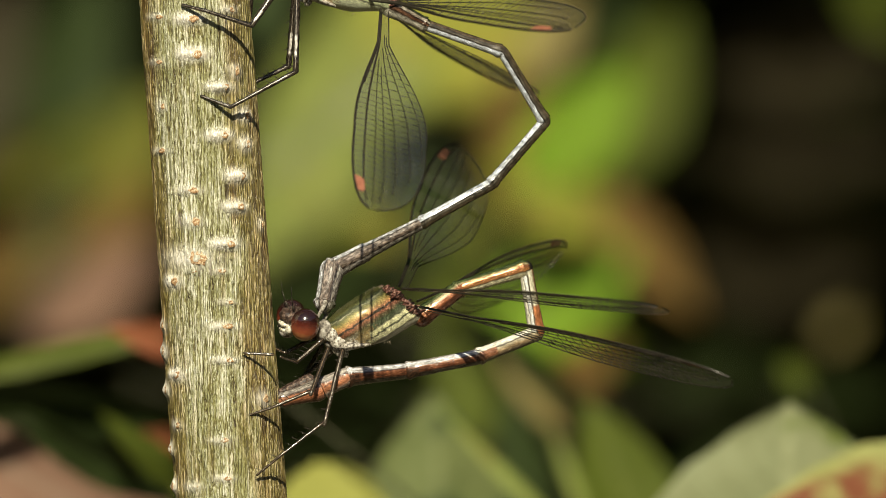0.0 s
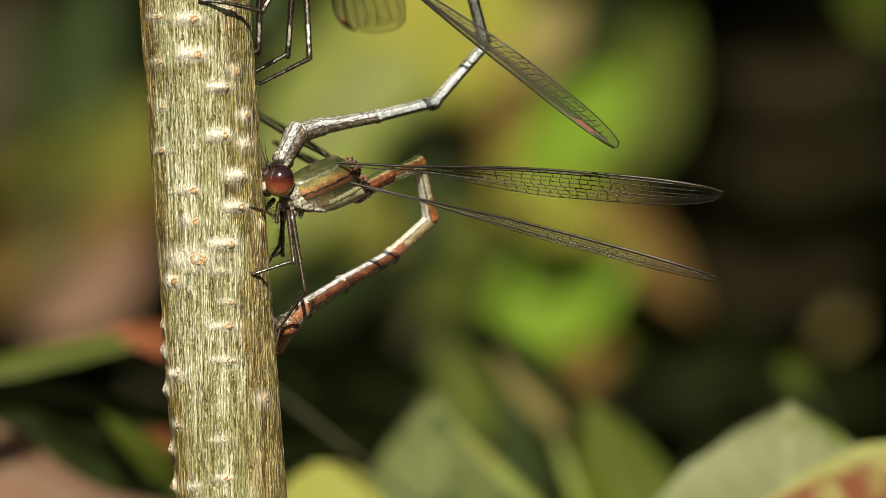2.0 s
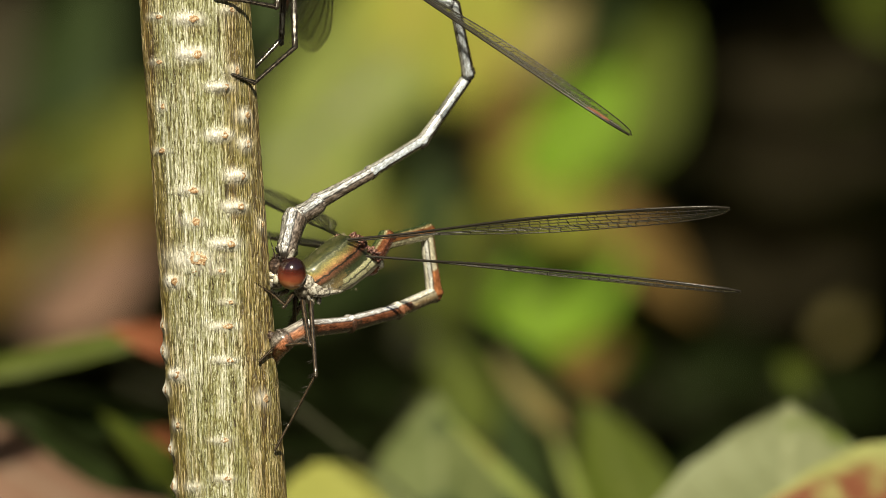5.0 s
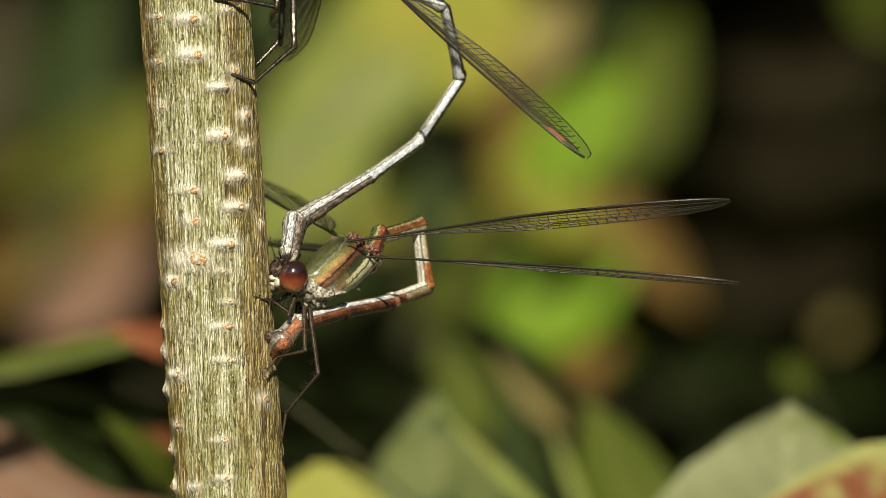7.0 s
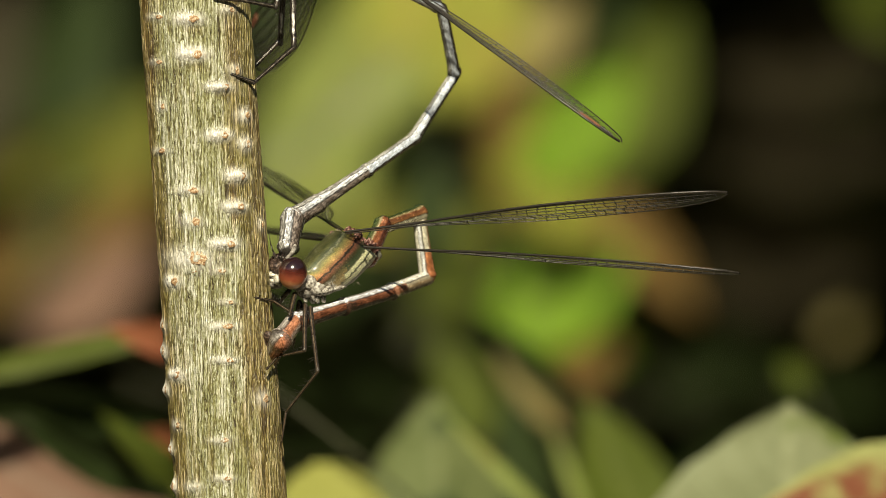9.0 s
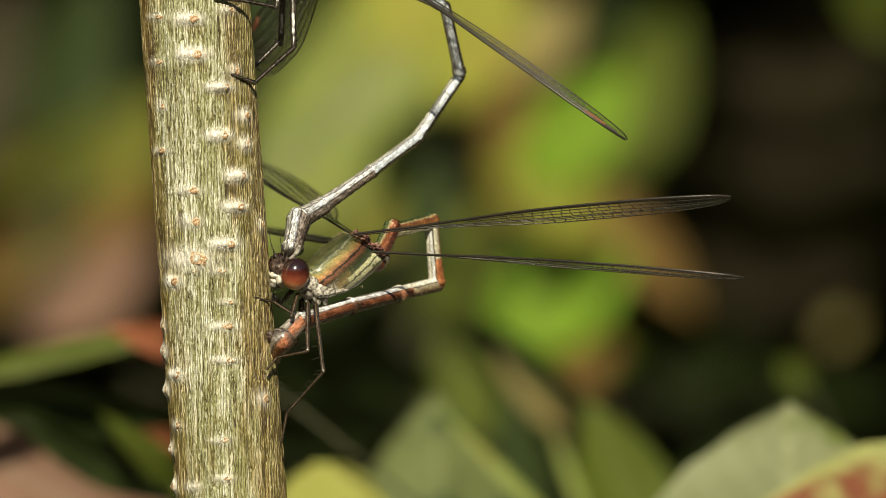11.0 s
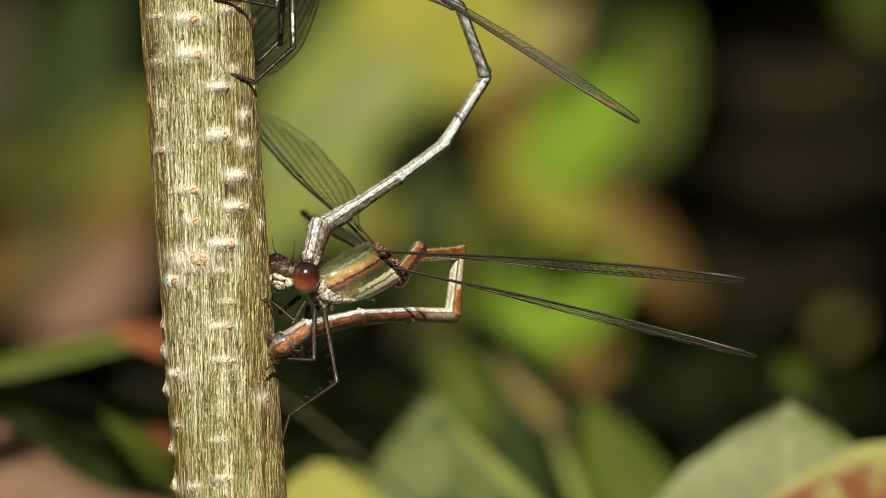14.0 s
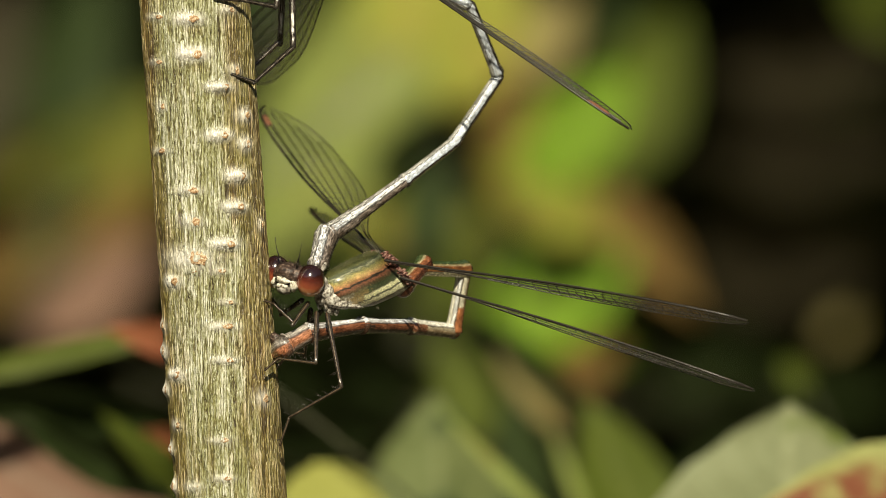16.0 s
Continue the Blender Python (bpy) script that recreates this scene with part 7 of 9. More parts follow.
    walk(female_parts["tarsus_near_front"], [
        at(0, -5.428, -2.724, -1.461, -179.8, -9.4, 164.5), at(0.3, -5.217, -3.196, -2.131, -179.9, -7.1, 169.7), at(0.5, -4.62, -3.066, -3.944, 179.7, 19.6, 166.4),
        at(0.8, -4.452, -2.972, -2.462, 179.9, 2.8, 167.4), at(1, -4.037, -2.992, -2.96, 179.8, 6.3, 166.2), at(1.2, -3.813, -2.086, -1.846, -180, -1.4, 160.2),
        at(1.5, -3.411, -0.831, -1.763, -179.4, -14.5, 141.3), at(1.7, -2.067, 0.224, -2.86, -170.5, 5.3, -153.7), at(2, -1.918, 0.327, -2.14, 172.3, -5.7, -166.4),
        at(2.5, -2.779, -0.522, -2.511, -178.8, -15, 135.2), at(3, -2.125, 0.659, -1.894, 137.4, -23.1, -156.5), at(3.5, -2.581, 0.96, -1.958, -172.9, 3.7, -159.2),
        at(4, -2.821, 0.621, -0.989, 143.9, -33.9, -164.9), at(6.3, -2.785, 0.741, -1.134, 159.3, -16.4, -166.9), at(7, -2.952, 0.951, -0.998, 157.7, -17.6, -167.5),
        at(9, -2.958, 0.853, -1.166, 158.5, -16.4, -164.9), at(11.5, -3.25, 0.628, -1.316, 161.3, -16.9, -165.1), at(12.5, -3.43, 0.467, -1.502, 166.1, -15.7, -170.1),
        at(13.5, -3.685, 0.205, -1.737, 170.6, -14.1, -174.6), at(14.5, -4.036, 0.397, -1.679, 170.5, -16.1, -176.8), at(16, -4.197, 0.524, -1.68, 172.8, -15.2, 176.5),
    ])
    walk(female_parts["femur_far_front"], [
        at(0, -0.989, 1.556, -0.534, -180, 21.3, 165.5), at(0.3, -1.543, 1.528, -0.807, 174, 25.4, 156.9), at(0.5, -1.31, 1.582, -1.523, 155.8, 38.7, 131.7),
        at(0.8, -1.232, 1.531, -1.484, 147.4, 33.1, 119.2), at(1, -1.236, 1.56, -1.462, 140.6, 36.9, 113.8), at(1.2, -0.902, 1.617, -1.904, 163.6, 10.7, 104.3),
        at(1.5, -0.382, 1.843, -1.663, 150.4, 13.9, 76.6), at(1.7, -0.39, 1.809, -1.725, 130.2, 25.3, 74.9), at(2, -0.276, 1.872, -1.169, 126.5, 22.5, 66),
        at(2.5, -0.219, 1.832, -1.082, 129.8, 29.8, 72.4), at(3, -0.148, 1.873, -1.042, 145.7, 17.9, 70.8), at(3.5, -0.385, 2.042, -0.988, 162, 9.8, 75.7),
        at(4, -0.51, 1.98, -1.058, 175.5, 2.7, 83.2), at(6.3, -0.241, 1.849, -0.755, 154.2, 15.5, 78.8), at(7, -0.379, 2.004, -0.66, 155.9, 14.5, 78.2),
        at(9, -0.388, 1.942, -0.713, 150.6, 18.4, 80.1), at(11.5, -0.556, 1.91, -0.834, 147.2, 22.6, 86.3), at(12.5, -0.612, 1.887, -1.061, 145.6, 25.3, 89.4),
        at(13.5, -0.751, 1.852, -1.368, 147.7, 26.7, 96.6), at(14.5, -0.962, 1.933, -1.267, 153, 28.3, 105.1), at(16, -0.988, 2, -1.287, 153.8, 29.3, 105.6),
    ])
    walk(female_parts["tibia_far_front"], [
        at(0, -3.349, 2.165, -1.484, -166.1, -27.1, 137.1), at(0.3, -3.648, 2.424, -1.894, -178.2, -22.6, 166), at(0.5, -2.573, 2.999, -3.045, -174.3, 13.9, -170),
        at(0.8, -2.181, 3.228, -2.75, 167.3, -24.8, -163.1), at(1, -1.983, 3.253, -2.852, 170.2, -14.7, -158.1), at(1.2, -1.429, 3.692, -2.308, 151.8, -30.3, -151.3),
        at(1.5, 0.096, 3.854, -2.173, 133.6, -33.2, -153.8), at(1.7, 0.118, 3.695, -2.647, 143.5, -13.8, -142.8), at(2, 0.525, 3.667, -1.985, 114.3, -20.6, -138.9),
        at(2.5, 0.357, 3.647, -2.171, 118.3, -15.8, -138.5), at(3, 0.523, 3.803, -1.7, 103.5, -22.4, -138.6), at(3.5, 0.138, 4.091, -1.355, 151.9, -5.3, -141.8),
        at(4, -0.256, 4.121, -1.159, 107.7, -35.1, -137.9), at(6.3, 0.165, 3.899, -1.333, 124.5, -35.5, -151.8), at(7, 0.051, 4.058, -1.205, 122.3, -36.2, -151.6),
        at(9, -0.032, 3.979, -1.403, 124.7, -37.5, -152), at(11.5, -0.425, 3.942, -1.681, 135.8, -39, -157.3), at(12.5, -0.591, 3.899, -2.012, 140.7, -41.1, -161.4),
        at(13.5, -0.981, 3.853, -2.38, 144.8, -43, -162.9), at(14.5, -1.492, 3.901, -2.363, 149.4, -44.7, -167.8), at(16, -1.534, 3.959, -2.43, 151.6, -45.7, -172.3),
    ])
    walk(female_parts["tarsus_far_front"], [
        at(0, -4.318, 3.066, -0.807, 176.1, 6.9, 136), at(0.3, -4.632, 2.669, -1.473, 173.9, 10.2, 139.5), at(0.5, -3.806, 2.782, -3.353, 161.5, 32.4, 135.5),
        at(0.8, -3.898, 2.706, -1.919, 162.6, 20.1, 126.5), at(1, -3.408, 2.681, -2.449, 156.7, 23.7, 120.7), at(1.2, -2.854, 2.912, -1.358, 153, 18.6, 104.1),
        at(1.5, -1.192, 3.219, -1.235, 153, 11.9, 75.8), at(1.7, -0.892, 2.928, -2.336, 127.1, 28.4, 74.9), at(2, -0.437, 2.827, -1.504, 114.4, 22.4, 60),
        at(2.5, -0.497, 2.89, -1.848, 109.2, 21.9, 57.3), at(3, -0.406, 2.983, -1.19, 149.4, 6.6, 57.7), at(3.5, -0.853, 3.311, -1.238, 121.4, 31, 65.5),
        at(4, -1.178, 3.288, -0.285, 172.9, 2.1, 68.8), at(6.3, -0.974, 3.289, -0.412, 139.8, 17.8, 69.8), at(7, -1.076, 3.449, -0.268, 141.7, 17.1, 69.3),
        at(9, -1.156, 3.382, -0.428, 142.1, 17.9, 72.3), at(11.5, -1.656, 3.428, -0.599, 138.7, 18.2, 75.1), at(12.5, -1.9, 3.458, -0.807, 134.7, 19.5, 75.6),
        at(13.5, -2.327, 3.439, -1.066, 130.8, 20.6, 78.1), at(14.5, -2.805, 3.618, -1.035, 121.2, 20.3, 74), at(16, -2.869, 3.779, -1.05, 119.3, 20.7, 71.9),
    ])
    walk(female_parts["femur_near_middle"], [
        at(0, -0.779, -0.667, -1.53, 47.9, 132.5, 41.9), at(0.3, -0.673, -0.741, -1.406, 66.4, 127, 61.5), at(0.5, -0.486, -0.752, -1.902, 56.5, 101, 44.5),
        at(0.8, -0.615, -0.734, -2.026, 78.7, 121.2, 69), at(1, -0.323, -0.789, -1.993, 87, 122.1, 75.1), at(1.2, -0.389, -0.757, -2.36, 92.1, 125, 73.8),
        at(1.5, -0.611, -0.593, -2.331, 133.4, 125.8, 91.2), at(1.7, -0.399, -0.746, -2.269, 128.7, 132.2, 85.8), at(2, -0.683, -0.524, -1.927, 118.2, 119.6, 75.2),
        at(2.5, -0.661, -0.542, -2.116, 106.6, 128, 63.1), at(3, -0.925, -0.282, -1.781, 100.5, 130.7, 54.6), at(3.5, -1.057, -0.179, -2.024, 107.9, 129.3, 62),
        at(4, -0.956, -0.325, -1.839, 104.1, 129.5, 63.5), at(6.3, -1.546, -0.973, -2.019, 78.8, 133.7, 41.8), at(7, -1.691, -0.833, -1.888, 73.3, 132.8, 36.5),
        at(9, -1.596, -0.944, -2.078, 65.9, 131.6, 32.4), at(11.5, -1.392, -1.155, -1.906, 73.3, 126.4, 42), at(12.5, -1.295, -1.237, -2.14, 79.9, 125.7, 49.3),
        at(13.5, -1.203, -1.324, -2.325, 84, 123.5, 56.1), at(14.5, -1.376, -1.242, -2.189, 92.3, 121.2, 64.2), at(16, -1.461, -1.175, -2.172, 95.7, 121.3, 65.6),
    ])
    walk(female_parts["tibia_near_middle"], [
        at(0, -2.774, -2.456, -4.451, 2.6, 164.2, -4.9), at(0.3, -1.81, -2.836, -4.574, 3.4, 196.2, -21.3), at(0.5, -1.068, -1.324, -6.117, -1.7, 182.1, 26.4),
        at(0.8, -1.362, -2.684, -5.468, -11.6, 171.8, -66.4), at(1, -0.871, -2.847, -5.388, 6.6, 165.7, 12.9), at(1.2, -1.024, -2.939, -5.608, 15.3, 143.2, 6.6),
        at(1.5, -0.561, -2.985, -5.648, 12.9, 141.9, -16), at(1.7, -0.597, -3.41, -5.215, -6.6, 173.2, -79.1), at(2, -1.203, -2.488, -5.5, 2.6, 155.5, -33.7),
        at(2.5, -1.763, -2.714, -5.234, -27.7, 156.2, -92.6), at(3, -2.398, -2.357, -4.743, -12, 169.8, -93.7), at(3.5, -2.227, -2.384, -5.069, 6.6, 189.9, -76.1),
        at(4, -2.07, -2.556, -4.865, 1.1, 182.1, -64.4), at(6.3, -3.775, -2.966, -5.149, -0.2, 179.8, -89.6), at(7, -4.053, -2.584, -5.066, 0.4, 180.3, -90.5),
        at(9, -4.023, -2.487, -5.319, 2, 181.6, -89.5), at(11.5, -3.302, -2.875, -5.389, -0.1, 179.9, -78.4), at(12.5, -2.942, -3.152, -5.655, 0.1, 180.1, -72.9),
        at(13.5, -2.535, -3.308, -5.936, 0.7, 180.8, -67.4), at(14.5, -2.351, -3.258, -5.891, 2, 182.8, -62.7), at(16, -2.39, -3.224, -5.868, 1.7, 182.7, -61.4),
    ])
    walk(female_parts["tarsus_near_middle"], [
        at(0, -5.929, -2.185, -5.348, -0.4, 168.1, -16.3), at(0.3, -4.764, -1.688, -3.65, -5.5, 189.1, 22.2), at(0.5, -4.315, -2.935, -5.981, -0.1, 175.9, -13.7),
        at(0.8, -2.497, -0.081, -5.879, 11.5, 172.8, 47), at(1, -3.752, -3.508, -6.139, -0.4, 160.4, -13.5), at(1.2, -3.26, -3.199, -7.293, -3.2, 114.7, -21.5),
        at(1.5, -2.688, -2.378, -7.382, -1.2, 153.3, -38.9), at(1.7, -1.159, -0.503, -5.568, 17.2, 169.4, 24.3), at(2, -2.741, -1.462, -6.341, -1.2, 153.5, -42.6),
        at(2.5, -1.642, -0.018, -6.424, 20.1, 168.8, 21.9), at(3, -2.211, 0.511, -5.259, 7.6, 175.6, 16.7), at(3.5, -2.963, 0.581, -4.536, 2.6, 176.8, -2.9),
        at(4, -3.44, 0.307, -4.747, 10.2, 169.2, 6.3), at(6.3, -3.798, 0.388, -5.162, 36.1, 146, 12.5), at(7, -4.023, 0.775, -5.046, 31.7, 153.8, 13.3),
        at(9, -4.053, 0.869, -5.227, 29, 159.3, 18.3), at(11.5, -3.979, 0.415, -5.397, 33.5, 156.4, 24.4), at(12.5, -3.926, 0.056, -5.648, 35, 153.9, 25.2),
        at(13.5, -3.825, -0.21, -5.888, 37.6, 153.8, 31.4), at(14.5, -3.89, -0.276, -5.729, 35.2, 153.5, 30), at(16, -3.995, -0.279, -5.712, 35.6, 150.9, 26.5),
    ])
    walk(female_parts["femur_far_middle"], [
        at(0, -0.658, 1.471, -1.251, 141.8, 39.3, 114.3), at(0.3, -0.745, 1.398, -1.12, 124.7, 44.6, 106.7), at(0.5, -0.479, 1.397, -1.689, 124.5, 65.9, 109.6),
        at(0.8, -0.685, 1.422, -1.882, 116.8, 52.3, 100.5), at(1, -0.361, 1.369, -1.875, 109.9, 52.3, 93.6), at(1.2, -0.225, 1.398, -2.278, 105.7, 50.6, 84.3),
        at(1.5, 0.22, 1.401, -2.224, 64.4, 50.9, 33.4), at(1.7, 0.383, 1.269, -2.167, 67.7, 44.7, 39), at(2, 0.293, 1.397, -1.72, 80.1, 54.1, 42.1),
        at(2.5, 0.333, 1.367, -1.882, 89.1, 45.4, 49.3), at(3, 0.198, 1.546, -1.494, 93.8, 41.7, 49.2), at(3.5, 0.042, 1.658, -1.71, 84.8, 42.8, 44.5),
        at(4, -0.014, 1.599, -1.547, 89.3, 43, 52), at(6.3, 0.073, 1.586, -1.697, 114.7, 43.9, 67.6), at(7, -0.018, 1.688, -1.553, 119.8, 44.2, 70.6),
        at(9, 0.002, 1.624, -1.727, 126.5, 44.6, 78.2), at(11.5, -0.036, 1.553, -1.591, 119.5, 49.8, 78.9), at(12.5, -0.045, 1.524, -1.856, 113.6, 51.2, 76.2),
        at(13.5, -0.15, 1.521, -2.072, 110.4, 53.7, 77.8), at(14.5, -0.389, 1.63, -1.967, 102.7, 56.3, 72.8), at(16, -0.404, 1.672, -1.966, 99.5, 56.5, 68.7),
    ])
    walk(female_parts["tibia_far_middle"], [
        at(0, -1.93, 4.285, -3.774, -170.6, 17.6, -165.8), at(0.3, -1.55, 4.087, -3.883, 170.4, -16.6, -158.7), at(0.5, -1.057, 3.024, -5.547, 178.9, -3.2, -173.1),
        at(0.8, -1.132, 3.838, -5.064, -168.8, 7.4, -134.4), at(1, -0.515, 3.808, -5.038, -170.4, 12.6, -154.3), at(1.2, 0.026, 3.9, -5.336, -148.2, 32.3, -148.7),
        at(1.5, 2.314, 2.78, -5.31, -148.8, 34.2, -169.1), at(1.7, 2.521, 2.998, -4.887, -175.3, 3.8, -163.3), at(2, 2.027, 2.963, -4.944, -156.3, 20.2, -168),
        at(2.5, 2.093, 3.411, -4.619, -139.5, 26.5, -157.6), at(3, 2.046, 3.686, -4.017, -159.7, 12.3, -163.3), at(3.5, 2.033, 3.613, -4.298, 170.3, -9.2, -175.3),
        at(4, 1.702, 3.797, -4.149, 178.6, -1.6, -177.5), at(6.3, 1.138, 4.168, -4.385, -177.8, 1.8, -168.6), at(7, 0.911, 4.328, -4.274, -178.2, 1.5, -170.7),
        at(9, 0.576, 4.374, -4.494, -179.5, 0.4, -169.7), at(11.5, 0.458, 4.079, -4.636, -178.6, 1.5, -171.6), at(12.5, 0.55, 3.948, -4.966, -179.8, 0.3, -171.8),
        at(13.5, 0.351, 3.846, -5.309, 178.9, -1.4, -170.4), at(14.5, 0.275, 3.774, -5.327, 176.8, -4.6, -172.4), at(16, 0.407, 3.746, -5.337, 176.8, -4.6, -175),
    ])
    walk(female_parts["tarsus_far_middle"], [
        at(0, -4.837, 3.55, -4.725, 153.5, 35.3, 124.7), at(0.3, -4.346, 2.996, -2.991, 176.6, 7.9, 147.3), at(0.5, -3.538, 2.723, -5.405, 165.1, 21.1, 131.1),
        at(0.8, -2.514, 2.429, -5.322, 157.8, 29.4, 128.9), at(1, -3.033, 2.599, -5.66, 156.1, 33.1, 128.6), at(1.2, -2.035, 2.646, -6.858, 98.6, 58, 79.4),
        at(1.5, 0.012, 2.335, -6.9, 118.5, 37.5, 72), at(1.7, 0.062, 2.262, -5.056, 131.9, 34.4, 82), at(2, -0.067, 2.518, -5.73, 122.3, 38.5, 71.6),
        at(2.5, -0.063, 2.524, -5.78, 128.2, 37, 75.2), at(3, -0.38, 2.958, -4.568, 138.3, 30.2, 76.1), at(3.5, -0.847, 3.379, -3.828, 132.8, 30.2, 73),
        at(4, -1.289, 3.664, -4.064, 136.7, 37.9, 85.6), at(6.3, -1.407, 3.654, -4.466, 124.7, 49.1, 77.5), at(7, -1.611, 3.916, -4.342, 126.8, 44.8, 76.7),
        at(9, -1.835, 3.935, -4.512, 129.4, 42.3, 79.7), at(11.5, -2.063, 3.708, -4.705, 122.9, 44.6, 80), at(12.5, -2.076, 3.571, -4.979, 117.7, 45.3, 77.9),
        at(13.5, -2.266, 3.405, -5.242, 112.7, 45.7, 77.8), at(14.5, -2.419, 3.414, -5.11, 112.4, 45.4, 78.5), at(16, -2.378, 3.503, -5.11, 110, 45.9, 75.3),
    ])
    walk(female_parts["femur_near_hind"], [
        at(0, 0.262, -0.935, -1.738, 46.8, 120.2, 36.5), at(0.3, 0.041, -0.858, -1.707, 59.4, 118.4, 53.2), at(0.5, 0.261, -0.918, -2.073, 73.9, 102.3, 61.7),
        at(0.8, 0.557, -0.968, -2.201, 102.1, 111.5, 90), at(1, 0.495, -0.968, -2.202, 100.1, 114.3, 86.9), at(1.2, 0.516, -1.05, -2.159, 147.8, 125.2, 124.4),
        at(1.5, -0.288, -0.83, -2.207, 163.7, 119.9, 125.1), at(1.7, -0.008, -1.019, -2.244, 156.9, 124, 117.9), at(2, -0.491, -0.684, -1.899, 145.7, 110, 104.2),
        at(2.5, -0.277, -0.865, -2.087, 127.3, 118.3, 83.7), at(3, -0.469, -0.713, -1.822, 112.3, 115, 67), at(3.5, -0.594, -0.595, -2.115, 101.2, 117.2, 58),
        at(4, -0.394, -0.757, -1.913, 84.2, 111.9, 47.1), at(6.3, -1.263, -1.21, -2.308, 84.4, 128.3, 45.5), at(7, -1.42, -1.069, -2.189, 81.8, 129.7, 42.6),
        at(9, -1.359, -1.138, -2.381, 77.1, 130.8, 41.1), at(11.5, -0.936, -1.468, -2.135, 84.5, 125.8, 51.2), at(12.5, -0.855, -1.519, -2.367, 93.3, 128.1, 60.1),
        at(13.5, -0.585, -1.664, -2.523, 99.6, 125.2, 69.1), at(14.5, -0.709, -1.593, -2.17, 116.4, 119.5, 85.6), at(16, -0.764, -1.567, -2.212, 119.7, 120.3, 86.9),
    ])
    walk(female_parts["tibia_near_hind"], [
        at(0, -2.112, -2.692, -6.803, 7.7, 149.7, 0.6), at(0.3, -1.619, -3.082, -6.832, -9.6, 147.9, -26.9), at(0.5, -0.35, -2.053, -7.994, -18.8, 129.1, -36.2),
        at(0.8, 0.558, -3.139, -7.7, 22.4, 127.6, 16.2), at(1, 0.365, -3.372, -7.541, 17.7, 111, 6.5), at(1.2, 2.45, -3.87, -7.008, -23.9, 130.5, -48.1),
        at(1.5, 1.464, -3.32, -7.497, -54.7, 127.3, -96.9), at(1.7, 1.57, -4, -7.252, -41.9, 138.7, -88.5), at(2, 0.018, -2.702, -7.612, -49.3, 136.1, -99),
        at(2.5, -0.584, -3.645, -7.282, -30.2, 149, -88.6), at(3, -1.443, -3.008, -7.163, -18.2, 163.1, -92), at(3.5, -2.003, -2.851, -7.292, -13.2, 163, -80.6),
        at(4, -1.897, -2.372, -7.393, -16.1, 120.2, -56), at(6.3, -3.947, -3.944, -7.155, -26.4, 149, -84.1), at(7, -4.326, -3.74, -6.942, -23.5, 150.1, -82.3),
        at(9, -4.403, -3.79, -7.052, -22.5, 150.5, -79.2), at(11.5, -3.199, -4.28, -7.148, -19.5, 148.3, -68.5), at(12.5, -2.755, -4.827, -7.225, -19.1, 144.7, -63.5),
        at(13.5, -1.859, -4.994, -7.57, -17.7, 146.1, -58.6), at(14.5, -0.94, -4.622, -7.55, -10.9, 148.3, -48), at(16, -0.932, -4.675, -7.548, -10.8, 148.3, -49.2),
    ])
    walk(female_parts["tarsus_near_hind"], [
        at(0, -5.839, -2.733, -8.979, -0.5, 147.2, -15.3), at(0.3, -5.075, -1.332, -9.263, 13, 161, 26.1), at(0.5, -2.68, -0.348, -11.552, 43.6, 144.7, 46.2),
        at(0.8, -1.825, -3.831, -10.926, -0.7, 135.8, -12.3), at(1, -1.221, -3.552, -11.705, -4.3, 101.9, -16.7), at(1.2, 0.488, -1.681, -10.45, 46.3, 143.2, 42.3),
        at(1.5, 1.78, -0.704, -10.953, 92.5, 131, 55.6), at(1.7, 1.489, -0.804, -10.062, 104.2, 111.1, 68.4), at(2, 0.495, 0.312, -10.552, 76.8, 122.4, 39),
        at(2.5, -0.674, -0.04, -9.45, 55.8, 141.4, 26.9), at(3, -1.305, 0.926, -8.356, 48, 150.2, 22.5), at(3.5, -2.667, 1.172, -8.541, 23.2, 116.9, -16.3),
        at(4, -3.193, -0.453, -11.379, 0, 133.7, -37.5), at(6.3, -4.361, 0.028, -9.554, -5.1, 112.6, -45.6), at(7, -4.868, 0.262, -9.263, -5.6, 112.5, -47.2),
        at(9, -5.165, 0.19, -9.346, -5.3, 114.3, -45), at(11.5, -4.648, -0.592, -9.595, -6, 111.6, -40.9), at(12.5, -4.455, -1.422, -9.916, -6.7, 109.6, -39.7),
        at(13.5, -3.874, -1.691, -10.17, -7.5, 107.7, -36.6), at(14.5, -3.591, -1.675, -10.002, -7.7, 105.5, -35.8), at(16, -3.523, -1.67, -9.995, -7.6, 105.5, -37.2),
    ])
